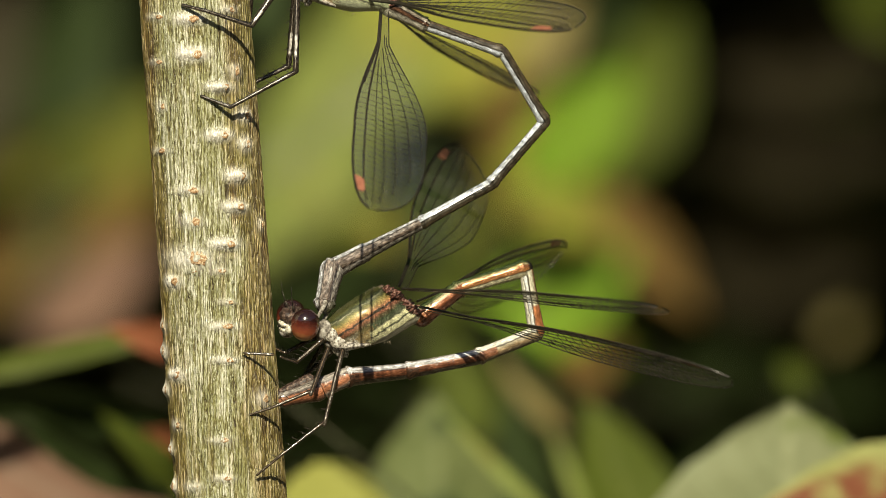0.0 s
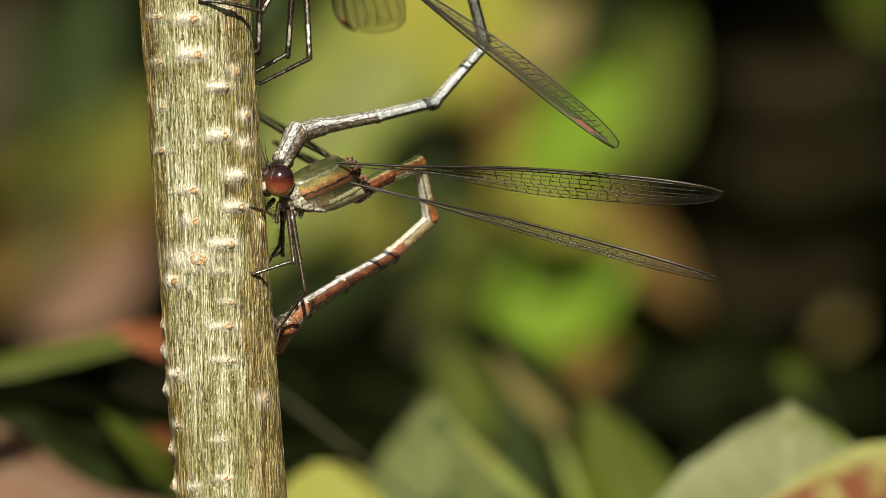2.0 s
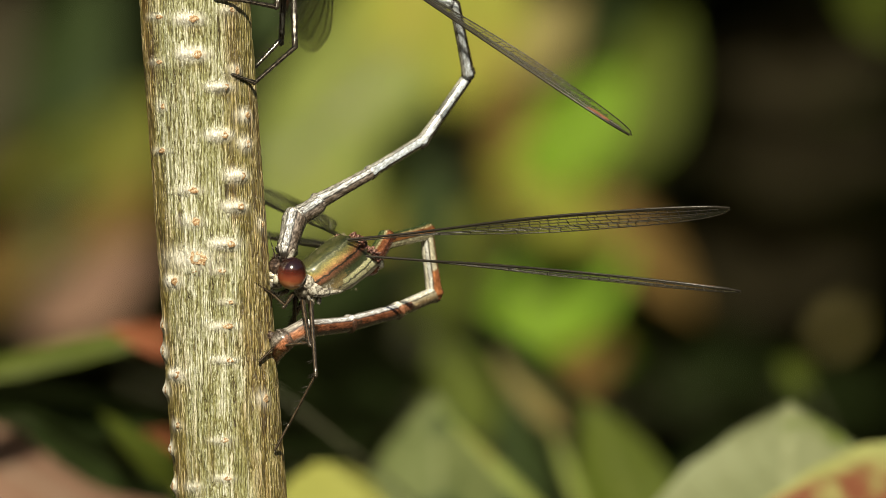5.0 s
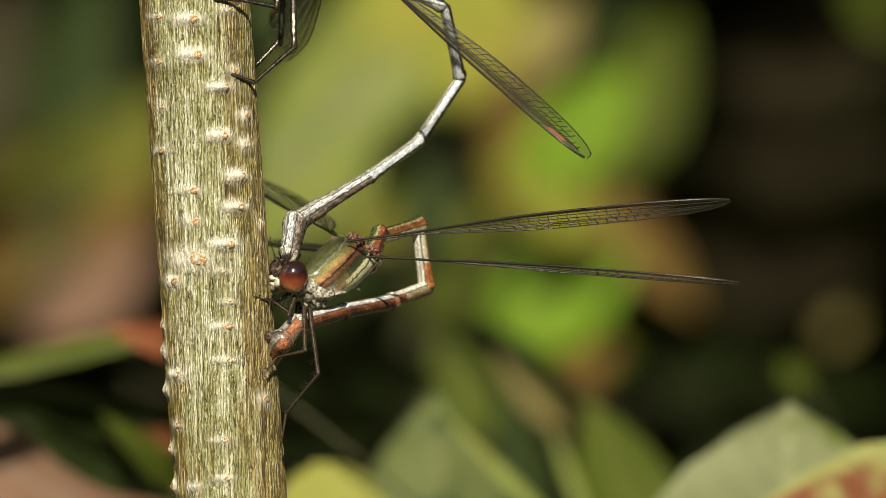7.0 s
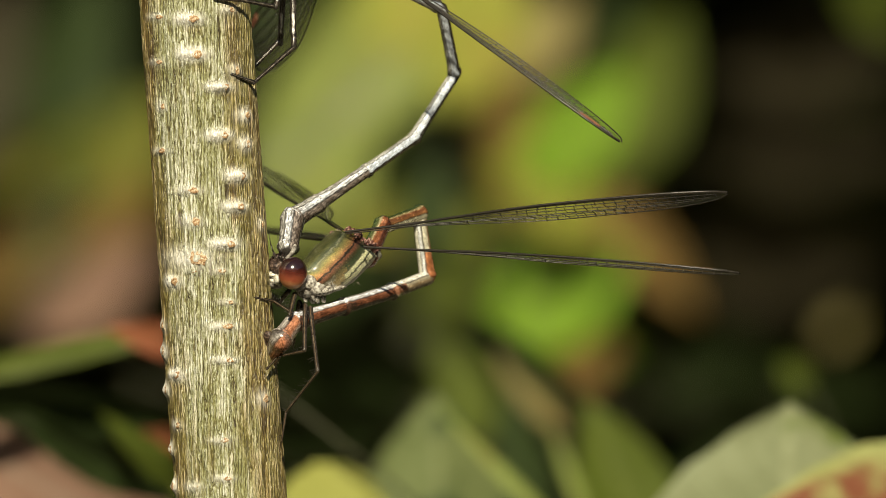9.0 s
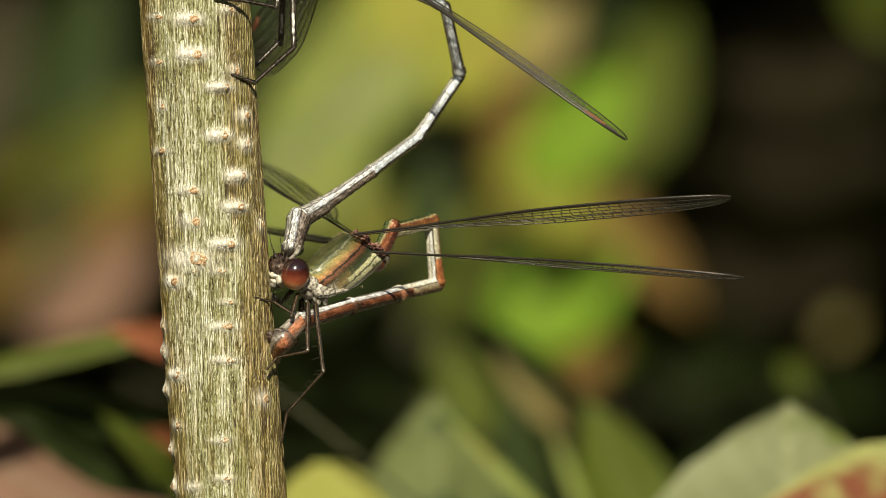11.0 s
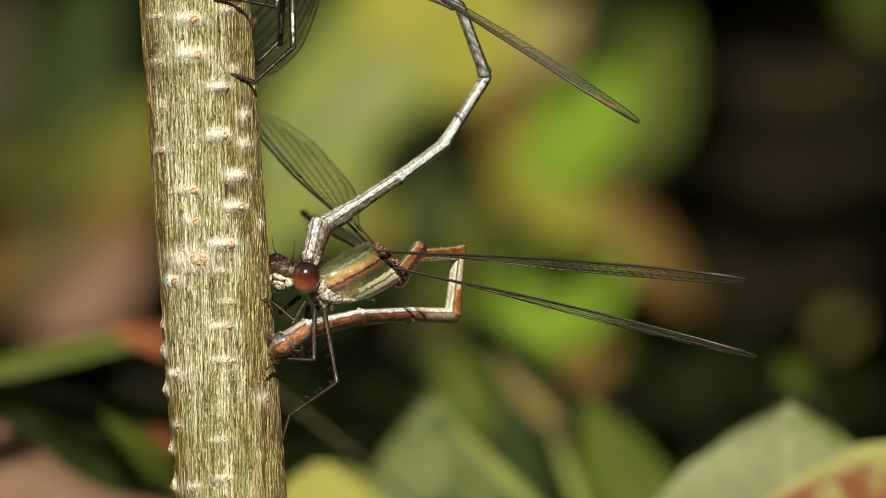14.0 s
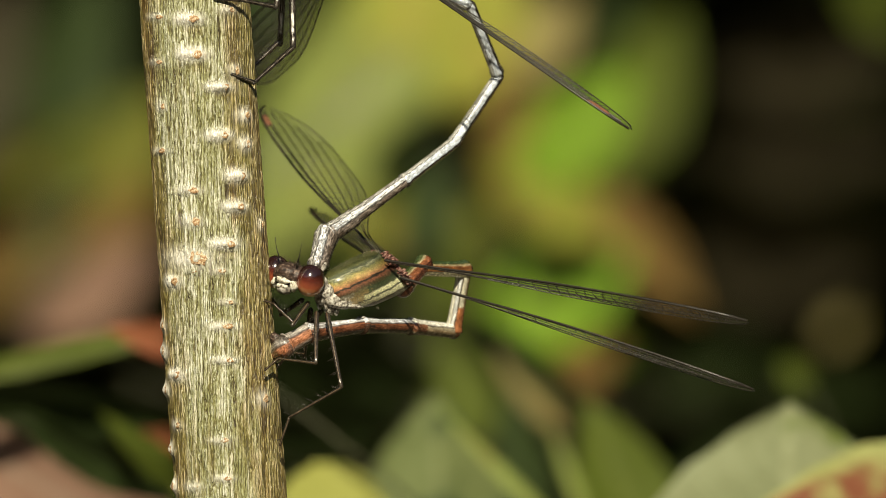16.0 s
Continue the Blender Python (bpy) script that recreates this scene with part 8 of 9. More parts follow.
    walk(female_parts["femur_far_hind"], [
        at(0, 0.385, 1.202, -1.459, -23.9, 145.6, -36.9), at(0.3, -0.028, 1.281, -1.422, -35, 145.5, -42.3), at(0.5, 0.27, 1.231, -1.86, -45.1, 137.5, -55.4),
        at(0.8, 0.491, 1.187, -2.058, -61.8, 132.4, -68.7), at(1, 0.46, 1.189, -2.084, -72.6, 135.5, -82.5), at(1.2, 0.683, 1.103, -2.076, -96.3, 137.6, -96.4),
        at(1.5, 0.544, 1.163, -2.099, -106.5, 149.5, -125.7), at(1.7, 0.776, 0.995, -2.142, -106.9, 147.5, -122.8), at(2, 0.485, 1.236, -1.691, -96.5, 152.8, -126.9),
        at(2.5, 0.718, 1.043, -1.853, -94.8, 152.1, -123.9), at(3, 0.656, 1.113, -1.535, -86, 152.8, -122.9), at(3.5, 0.506, 1.24, -1.802, -76, 151.3, -111.7),
        at(4, 0.55, 1.166, -1.622, -65.6, 148.4, -101.9), at(6.3, 0.356, 1.347, -1.987, -64.5, 151, -102.7), at(7, 0.254, 1.451, -1.855, -62, 151.6, -101.7),
        at(9, 0.241, 1.429, -2.032, -58.9, 152.7, -98.3), at(11.5, 0.423, 1.238, -1.822, -59, 148.6, -89.3), at(12.5, 0.398, 1.241, -2.083, -62.6, 145.8, -87.7),
        at(13.5, 0.469, 1.18, -2.271, -61.2, 141.9, -80.4), at(14.5, 0.281, 1.276, -1.949, -62.8, 138.8, -78.1), at(16, 0.296, 1.279, -2.006, -62.9, 137.5, -79),
    ])
    walk(female_parts["tibia_far_hind"], [
        at(0, -3.689, 4.266, -4.943, 4.1, 131.7, -3.6), at(0.3, -3.787, 4.707, -4.922, 5.1, 132.3, 1.5), at(0.5, -2.314, 4.979, -6.031, 11.5, 122.4, 0.8),
        at(0.8, -1.023, 5.061, -6.621, 15, 113.6, 7), at(1, -0.117, 5.554, -6.412, 20.8, 110.6, 8.4), at(1.2, 1.192, 5.635, -6.237, 19.7, 106.5, 8),
        at(1.5, 3.649, 5.485, -5.228, 23.5, 108.3, -12.7), at(1.7, 3.596, 5.372, -5.459, 19.8, 107.3, -10), at(2, 3.781, 5.628, -4.513, 16.1, 118.4, -24.5),
        at(2.5, 3.761, 5.569, -4.746, 7.7, 121.4, -26.2), at(3, 3.64, 5.72, -4.361, -0.6, 128.3, -31.6), at(3.5, 2.51, 6.272, -4.766, -1.3, 133, -31.4),
        at(4, 1.635, 6.31, -4.86, 11.9, 130.9, -26.5), at(6.3, 1.547, 6.614, -4.98, 7.9, 136.3, -30.2), at(7, 1.352, 6.772, -4.787, 7.2, 138.2, -31.4),
        at(9, 1.032, 6.856, -4.867, 7.2, 140.3, -29.9), at(11.5, 0.361, 6.506, -5.041, 6.2, 135.2, -24.3), at(12.5, 0.191, 6.341, -5.556, 7, 131.3, -21.7),
        at(13.5, -0.342, 5.971, -6.08, 6.2, 127.6, -17), at(14.5, -0.677, 5.822, -6.015, 5.3, 123.9, -14.9), at(16, -0.574, 5.747, -6.177, 5.4, 122.1, -15.7),
    ])
    walk(female_parts["tarsus_far_hind"], [
        at(0, -6.781, 4.461, -8.427, 9, 134, -2.2), at(0.3, -6.922, 4.623, -8.372, 9.3, 134.6, 3), at(0.5, -4.81, 4.942, -9.968, 10.6, 124.8, 2.4),
        at(0.8, -2.872, 4.833, -10.894, 18.8, 116.2, 8.4), at(1, -1.739, 5.313, -10.776, 19.5, 113.3, 9.6), at(1.2, -0.122, 5.45, -10.706, 24.5, 109.4, 8.5),
        at(1.5, 2.222, 5.806, -9.655, 17.9, 111.4, -12.1), at(1.7, 2.228, 5.615, -9.91, 19, 110.4, -9.7), at(2, 1.766, 6.547, -8.616, 8, 121.4, -23.3),
        at(2.5, 1.584, 6.642, -8.726, 7.3, 124.4, -24.9), at(3, 1.18, 7.236, -8.019, 3.5, 131.3, -30.3), at(3.5, -0.203, 7.928, -8.176, 1.3, 135.8, -30.1),
        at(4, -1.093, 7.671, -8.386, 8.4, 133.6, -25.1), at(6.3, -1.367, 8.307, -8.202, 2.6, 139, -28.8), at(7, -1.612, 8.582, -7.897, 3.5, 140.8, -30.1),
        at(9, -2.077, 8.643, -7.847, 3.6, 142.9, -28.5), at(11.5, -2.654, 7.869, -8.326, 4.9, 137.8, -22.9), at(12.5, -2.665, 7.478, -9.061, 7.8, 133.8, -20.3),
        at(13.5, -3.062, 6.805, -9.773, 7.7, 130.1, -15.6), at(14.5, -3.189, 6.489, -9.886, 7.8, 126.4, -13.4), at(16, -2.957, 6.418, -10.127, 8.6, 124.6, -14.2),
    ])
    walk(male_parts["femur_near_front"], [
        at(0, -2.521, -4, -2.12, -130.9, 70.8, -138.3), at(0.3, -3.259, -3.843, -2.153, -134.1, 73.7, -144), at(0.5, -3.431, -3.769, -2.312, -140.7, 74, -152.2),
        at(0.8, -3.021, -3.371, -2.819, -126.4, 69.6, -134.3), at(1, -2.992, -2.946, -2.809, -120.2, 67, -130.2), at(1.2, -2.804, -2.874, -2.757, -121, 66.8, -131.4),
        at(1.5, -1.177, -3.019, -4.099, -113.2, 68.2, -131.9), at(1.7, 0.51, -1.686, -4.776, -82.2, 51.4, -108.6), at(2, 1.039, -2.001, -5.309, -88.9, 56.9, -119.1),
        at(2.5, 2.229, -0.939, -5.144, -68.3, 47.8, -104.1), at(3, 2.254, -0.874, -5.052, -67.6, 47.7, -102), at(3.5, 2.175, -0.857, -4.711, -68.2, 47.8, -102.9),
        at(4, 2.137, -0.813, -4.358, -69, 47.9, -103), at(6.3, 1.935, -0.817, -3.792, -69.6, 48, -106.3), at(7, 1.954, -0.778, -3.791, -69.5, 48, -105),
        at(9, 1.964, -0.757, -3.79, -69.5, 48, -104.4), at(11.5, 1.89, -0.766, -3.731, -70.1, 48.1, -106.1), at(12.5, 1.819, -0.742, -3.769, -70.1, 48.1, -106.6),
        at(13.5, 1.769, -0.701, -3.801, -69.9, 48.1, -106.1), at(14.5, 1.679, -0.561, -3.774, -70.3, 48.2, -104.1), at(16, 1.581, -0.432, -3.745, -70.8, 48.3, -102.1),
    ])
    walk(male_parts["tibia_near_front"], [
        at(0, -3.351, -4.739, -5.319, -179.2, 4.3, -178), at(0.3, -4.028, -4.402, -5.408, -178.6, 6.2, -178.4), at(0.5, -4.259, -4.206, -5.578, -178.7, 5.6, -179.1),
        at(0.8, -3.843, -4.212, -5.978, -178, 6.6, -172.6), at(1, -3.843, -3.953, -5.914, -177.4, 7.5, -173), at(1.2, -3.683, -3.87, -5.859, -176.9, 8.2, -172.1),
        at(1.5, -2.012, -3.95, -7.234, -174.5, 13.1, -177), at(1.7, -0.147, -3.635, -7.356, -171.5, 13.7, -172.5), at(2, 0.154, -3.59, -8.094, -169.8, 12.4, -170.1),
        at(2.5, 1.69, -3.09, -7.588, -167.3, 13.6, -166.8), at(3, 1.793, -3.049, -7.491, -167, 13.9, -165.1), at(3.5, 1.679, -3.019, -7.155, -167.3, 13.7, -165.7),
        at(4, 1.639, -2.967, -6.807, -167.7, 13.3, -165.3), at(6.3, 1.317, -2.935, -6.246, -167.9, 13, -168.1), at(7, 1.382, -2.909, -6.244, -167.9, 13, -166.9),
        at(9, 1.415, -2.895, -6.244, -167.9, 13, -166.3), at(11.5, 1.279, -2.882, -6.188, -168.2, 12.7, -167.7), at(12.5, 1.19, -2.852, -6.227, -168.2, 12.7, -168.1),
        at(13.5, 1.156, -2.818, -6.256, -168.1, 12.8, -167.8), at(14.5, 1.144, -2.695, -6.233, -168.3, 12.6, -165.5), at(16, 1.121, -2.581, -6.207, -168.5, 12.3, -163.2),
    ])
    walk(male_parts["tarsus_near_front"], [
        at(0, -7.026, -4.868, -5.598, 176.6, 6.9, 144.4), at(0.3, -7.688, -4.503, -5.807, 176.3, 7.6, 142.9), at(0.5, -7.922, -4.265, -5.939, 176.9, 6.4, 141.7),
        at(0.8, -7.456, -4.683, -6.398, 177, 6.5, 145.6), at(1, -7.451, -4.395, -6.392, 176.9, 7, 143.7), at(1.2, -7.271, -4.368, -6.378, 176.4, 8.4, 143.8),
        at(1.5, -5.569, -4.138, -8.062, 173.8, 14.7, 136.7), at(1.7, -3.646, -4.093, -8.218, 178.4, 17.8, 150), at(2, -3.318, -4.195, -8.867, 177.7, 21.2, 143.5),
        at(2.5, -1.72, -3.891, -8.437, -171.5, 24.6, 169.1), at(3, -1.587, -3.95, -8.359, -171.4, 25, 170.9), at(3.5, -1.714, -3.884, -8.006, -171.5, 24.6, 170.2),
        at(4, -1.754, -3.859, -7.633, -171.7, 24.1, 170.7), at(6.3, -2.12, -3.657, -7.054, -171.9, 23.7, 167.8), at(7, -2.039, -3.703, -7.054, -171.9, 23.7, 169),
        at(9, -1.997, -3.726, -7.054, -171.9, 23.7, 169.6), at(11.5, -2.156, -3.634, -6.98, -172, 23.3, 168.3), at(12.5, -2.251, -3.576, -7.017, -172, 23.3, 167.8),
        at(13.5, -2.279, -3.559, -7.055, -172, 23.5, 168.1), at(14.5, -2.26, -3.578, -7.017, -172.1, 23.2, 170.5), at(16, -2.249, -3.599, -6.978, -172.2, 22.9, 172.8),
    ])
    walk(male_parts["femur_far_front"], [
        at(0, -4.998, 1.852, -3.06, 149.2, 61.9, 137), at(0.3, -5.5, 2.145, -3.132, 150.5, 64, 136.7), at(0.5, -5.526, 2.31, -3.215, 153.2, 63.7, 138.1),
        at(0.8, -5.504, 2, -3.759, 146, 61, 132.7), at(1, -5.296, 2.202, -3.794, 142.1, 59.6, 125.9), at(1.2, -5.093, 2.202, -3.721, 142.6, 59.3, 125.9),
        at(1.5, -2.762, 2.134, -5.256, 137.9, 61.7, 114.1), at(1.7, -1.392, 1.798, -6.03, 107.5, 49.5, 78.7), at(2, -0.57, 1.543, -6.608, 114.9, 54.3, 80.6),
        at(2.5, -0.084, 1.268, -6.491, 92.6, 46.9, 61.4), at(3, -0.112, 1.261, -6.422, 91.9, 46.9, 62.5), at(3.5, -0.178, 1.306, -6.061, 92.5, 46.9, 62.4),
        at(4, -0.246, 1.336, -5.677, 93.3, 46.9, 63.5), at(6.3, -0.348, 1.45, -5.089, 93.9, 46.9, 61.1), at(7, -0.375, 1.441, -5.089, 93.9, 46.9, 62.3),
        at(9, -0.389, 1.436, -5.09, 93.8, 46.9, 62.9), at(11.5, -0.422, 1.483, -5.007, 94.5, 46.8, 62.1), at(12.5, -0.476, 1.527, -5.044, 94.5, 46.8, 61.6),
        at(13.5, -0.532, 1.555, -5.086, 94.2, 46.8, 61.7), at(14.5, -0.721, 1.6, -5.041, 94.7, 46.8, 64.4), at(16, -0.911, 1.632, -4.995, 95.1, 46.8, 67.1),
    ])
    walk(male_parts["tibia_far_front"], [
        at(0, -6.155, 2.933, -6.03, -179.6, 1.6, -173.3), at(0.3, -6.576, 3.158, -6.17, -179.1, 3.6, -177), at(0.5, -6.641, 3.311, -6.252, -179.3, 3.1, -179.4),
        at(0.8, -6.602, 3.189, -6.68, -178.6, 4.1, -171.7), at(1, -6.282, 3.565, -6.662, -178.1, 5.1, -171.4), at(1.2, -6.086, 3.576, -6.581, -177.7, 5.9, -171.6),
        at(1.5, -3.405, 3.571, -8.184, -175.6, 11.3, -178.6), at(1.7, -1.001, 3.765, -8.381, -171.5, 11.3, -167.4), at(2, -0.268, 3.367, -9.18, -172.1, 10.6, -172.9),
        at(2.5, 0.91, 3.088, -8.706, -168.7, 11.7, -165.9), at(3, 0.844, 3.101, -8.638, -168.4, 12, -164.2), at(3.5, 0.784, 3.143, -8.276, -168.7, 11.7, -164.9),
        at(4, 0.681, 3.192, -7.892, -169.1, 11.3, -164.4), at(6.3, 0.654, 3.267, -7.303, -169.4, 11, -167.3), at(7, 0.59, 3.278, -7.304, -169.4, 11, -166.1),
        at(9, 0.557, 3.283, -7.304, -169.4, 11, -165.5), at(11.5, 0.55, 3.317, -7.22, -169.7, 10.7, -166.8), at(12.5, 0.511, 3.353, -7.258, -169.7, 10.7, -167.3),
        at(13.5, 0.453, 3.382, -7.3, -169.5, 10.9, -167), at(14.5, 0.175, 3.473, -7.255, -169.8, 10.6, -164.6), at(16, -0.103, 3.546, -7.208, -170, 10.4, -162.3),
    ])
    walk(male_parts["tarsus_far_front"], [
        at(0, -9.424, 2.551, -6.121, 161, 22, 128.5), at(0.3, -9.808, 2.987, -6.375, 160.5, 22.5, 126.2), at(0.5, -9.854, 3.276, -6.426, 161.4, 21.6, 125),
        at(0.8, -9.772, 2.724, -6.911, 160.6, 21.8, 126.8), at(1, -9.451, 3.088, -6.947, 159.8, 22.1, 123.6), at(1.2, -9.22, 3.115, -6.909, 158.6, 23.6, 123.1),
        at(1.5, -6.471, 3.497, -8.795, 153.3, 29, 113.7), at(1.7, -4.133, 3.062, -9.02, 153.6, 29.9, 110.4), at(2, -3.114, 3.012, -9.715, 151.5, 32.7, 104.8),
        at(2.5, -1.953, 2.371, -9.315, 146.3, 36, 100.8), at(3, -1.994, 2.299, -9.263, 145.9, 36.3, 102.2), at(3.5, -2.065, 2.372, -8.887, 146.2, 36, 101.9),
        at(4, -2.166, 2.398, -8.482, 146.7, 35.7, 102.7), at(6.3, -2.232, 2.616, -7.878, 147.1, 35.4, 100.1), at(7, -2.282, 2.566, -7.88, 147.1, 35.4, 101.3),
        at(9, -2.307, 2.54, -7.881, 147, 35.4, 101.9), at(11.5, -2.333, 2.64, -7.782, 147.4, 35.2, 100.8), at(12.5, -2.377, 2.7, -7.818, 147.5, 35.1, 100.4),
        at(13.5, -2.431, 2.714, -7.868, 147.3, 35.3, 100.5), at(14.5, -2.681, 2.686, -7.81, 147.6, 35.1, 103.1), at(16, -2.927, 2.645, -7.752, 147.9, 34.8, 105.6),
    ])
    walk(male_parts["femur_near_middle"], [
        at(0, -1.174, -2.978, -1.061, -24.5, 66.4, -35.4), at(0.3, -1.658, -2.19, -1.194, -29.9, 65.5, -43.3), at(0.5, -1.632, -1.798, -1.446, -35, 66.2, -50),
        at(0.8, -1.096, -0.245, -1.828, -39.6, 67, -51.5), at(1, -0.797, 0.672, -1.739, -41.3, 67, -55.7), at(1.2, -0.437, 1.336, -1.804, -45.9, 64.3, -61.4),
        at(1.5, 2.09, 1.931, -3.264, -45.9, 56.6, -71.2), at(1.7, 3.301, 1.349, -3.869, -49.6, 60, -78.4), at(2, 5.92, 3.557, -4.222, -33.5, 52.2, -69.9),
        at(2.5, 4.098, 1.905, -4.226, -34.9, 53, -71.6), at(3, 4.035, 2.026, -4.133, -34.4, 52.7, -69.6), at(3.5, 3.989, 2.024, -3.794, -34.8, 53, -70.5),
        at(4, 3.933, 2.081, -3.442, -35.4, 53.4, -70.5), at(6.3, 3.87, 1.997, -2.884, -35.9, 53.7, -73.7), at(7, 3.827, 2.082, -2.885, -35.9, 53.7, -72.4),
        at(9, 3.797, 2.141, -2.892, -35.8, 53.6, -71.8), at(11.5, 3.783, 2.112, -2.844, -36.3, 54, -73.5), at(12.5, 3.732, 2.13, -2.886, -36.3, 54, -73.9),
        at(13.5, 3.664, 2.187, -2.919, -36.1, 53.8, -73.5), at(14.5, 3.453, 2.408, -2.895, -36.5, 54.1, -71.4), at(16, 3.236, 2.607, -2.868, -36.8, 54.3, -69.4),
    ])
    walk(male_parts["tibia_near_middle"], [
        at(0, 1.009, -4.53, -7.206, -166.8, 50, -171.9), at(0.3, 0.364, -4.098, -7.285, -162.7, 49.3, -168.7), at(0.5, 0.104, -3.87, -7.574, -161.5, 47.4, -168.2),
        at(0.8, 0.535, -2.298, -7.998, -145, 45.1, -145.6), at(1, 0.678, -1.493, -7.918, -136.9, 42.8, -138), at(1.2, 0.945, -1.199, -7.816, -137.7, 40.7, -138.1),
        at(1.5, 3.269, -1.541, -8.821, -135.1, 39.1, -142.5), at(1.7, 3.973, -1.919, -9.646, -128.8, 36.6, -140.4), at(2, 7.33, -0.305, -9.526, -135, 37.8, -151.6),
        at(2.5, 5.367, -1.917, -9.571, -117, 43, -139.7), at(3, 5.447, -1.779, -9.455, -116.4, 43.1, -137.7), at(3.5, 5.334, -1.777, -9.136, -116.9, 43, -138.5),
        at(4, 5.266, -1.682, -8.813, -117.6, 42.8, -138.5), at(6.3, 4.984, -1.807, -8.277, -117.9, 42.6, -141.5), at(7, 5.023, -1.7, -8.276, -117.7, 42.5, -140.1),
        at(9, 5.036, -1.628, -8.283, -117.4, 42.4, -139.2), at(11.5, 4.904, -1.663, -8.256, -117.6, 42.2, -140.5), at(12.5, 4.821, -1.654, -8.299, -117.4, 42.1, -140.9),
        at(13.5, 4.785, -1.6, -8.323, -117.1, 42.1, -140.3), at(14.5, 4.707, -1.315, -8.315, -117.4, 42, -138.1), at(16, 4.613, -1.048, -8.304, -117.8, 41.9, -136),
    ])
    walk(male_parts["tarsus_near_middle"], [
        at(0, -2.537, -5.035, -11.468, 179.7, 1.6, 161.6), at(0.3, -3.183, -4.809, -11.497, 179.2, 6.1, 160.8), at(0.5, -3.578, -4.641, -11.66, 179.1, 6.9, 160),
        at(0.8, -2.626, -4.458, -11.846, -177.1, 18.7, 175.2), at(1, -2.313, -4.186, -11.651, -174.8, 25.2, -179.9), at(1.2, -2.143, -3.972, -11.39, -176.4, 16.8, -177),
        at(1.5, -0.1, -4.127, -12.268, -178.2, 4.7, -179), at(1.7, 0.604, -4.704, -12.894, -173.6, 16, 177.3), at(2, 3.522, -2.367, -12.883, -166.8, 6, -144.2),
        at(2.5, 2.311, -4.511, -13.304, -174.2, 6.3, -167.9), at(3, 2.492, -4.472, -13.197, -173.9, 6.6, -166.3), at(3.5, 2.331, -4.43, -12.87, -174.2, 6.3, -166.8),
        at(4, 2.255, -4.346, -12.534, -174.6, 5.9, -166.4), at(6.3, 1.83, -4.321, -11.982, -174.9, 5.6, -169.2), at(7, 1.926, -4.286, -11.979, -174.8, 5.7, -168),
        at(9, 1.976, -4.267, -11.978, -174.8, 5.7, -167.4), at(11.5, 1.772, -4.243, -11.931, -175.1, 5.4, -168.7), at(12.5, 1.671, -4.216, -11.97, -175.1, 5.3, -169.2),
        at(13.5, 1.66, -4.19, -11.996, -175, 5.5, -168.9), at(14.5, 1.677, -4.029, -11.978, -175.2, 5.2, -166.5), at(16, 1.68, -3.877, -11.959, -175.4, 5, -164.2),
    ])
    walk(male_parts["femur_far_middle"], [
        at(0, -3.801, 1.663, -2.018, 46.8, 65.1, 40.6), at(0.3, -4.211, 1.893, -2.205, 49.4, 64.4, 41.2), at(0.5, -4.166, 2.006, -2.39, 53.9, 65, 43.9),
        at(0.8, -4.056, 1.754, -2.831, 58.3, 65.8, 50.9), at(1, -3.828, 1.889, -2.799, 59.8, 65.9, 50), at(1.2, -3.604, 1.873, -2.857, 61.9, 63.5, 52.1),
        at(1.5, -1.338, 1.61, -4.526, 58, 57.1, 42.2), at(1.7, -0.147, 1.224, -5.194, 63.1, 60.5, 41.5), at(2, 0.849, 0.722, -5.655, 44.1, 52.8, 20.5),
        at(2.5, 0.141, 1.136, -5.636, 45.8, 53.7, 21.4), at(3, 0.111, 1.138, -5.566, 45.2, 53.5, 22.5), at(3.5, 0.048, 1.179, -5.207, 45.7, 53.7, 22.4),
        at(4, -0.013, 1.207, -4.826, 46.5, 54, 23.5), at(6.3, -0.127, 1.313, -4.246, 47, 54.3, 21.2), at(7, -0.156, 1.311, -4.249, 47, 54.3, 22.3),
        at(9, -0.183, 1.317, -4.258, 47, 54.3, 22.9), at(11.5, -0.23, 1.367, -4.186, 47.5, 54.5, 22.1), at(12.5, -0.29, 1.413, -4.227, 47.6, 54.5, 21.7),
        at(13.5, -0.353, 1.446, -4.272, 47.3, 54.4, 21.7), at(14.5, -0.538, 1.498, -4.23, 47.8, 54.6, 24.5), at(16, -0.722, 1.537, -4.187, 48.2, 54.8, 27.2),
    ])
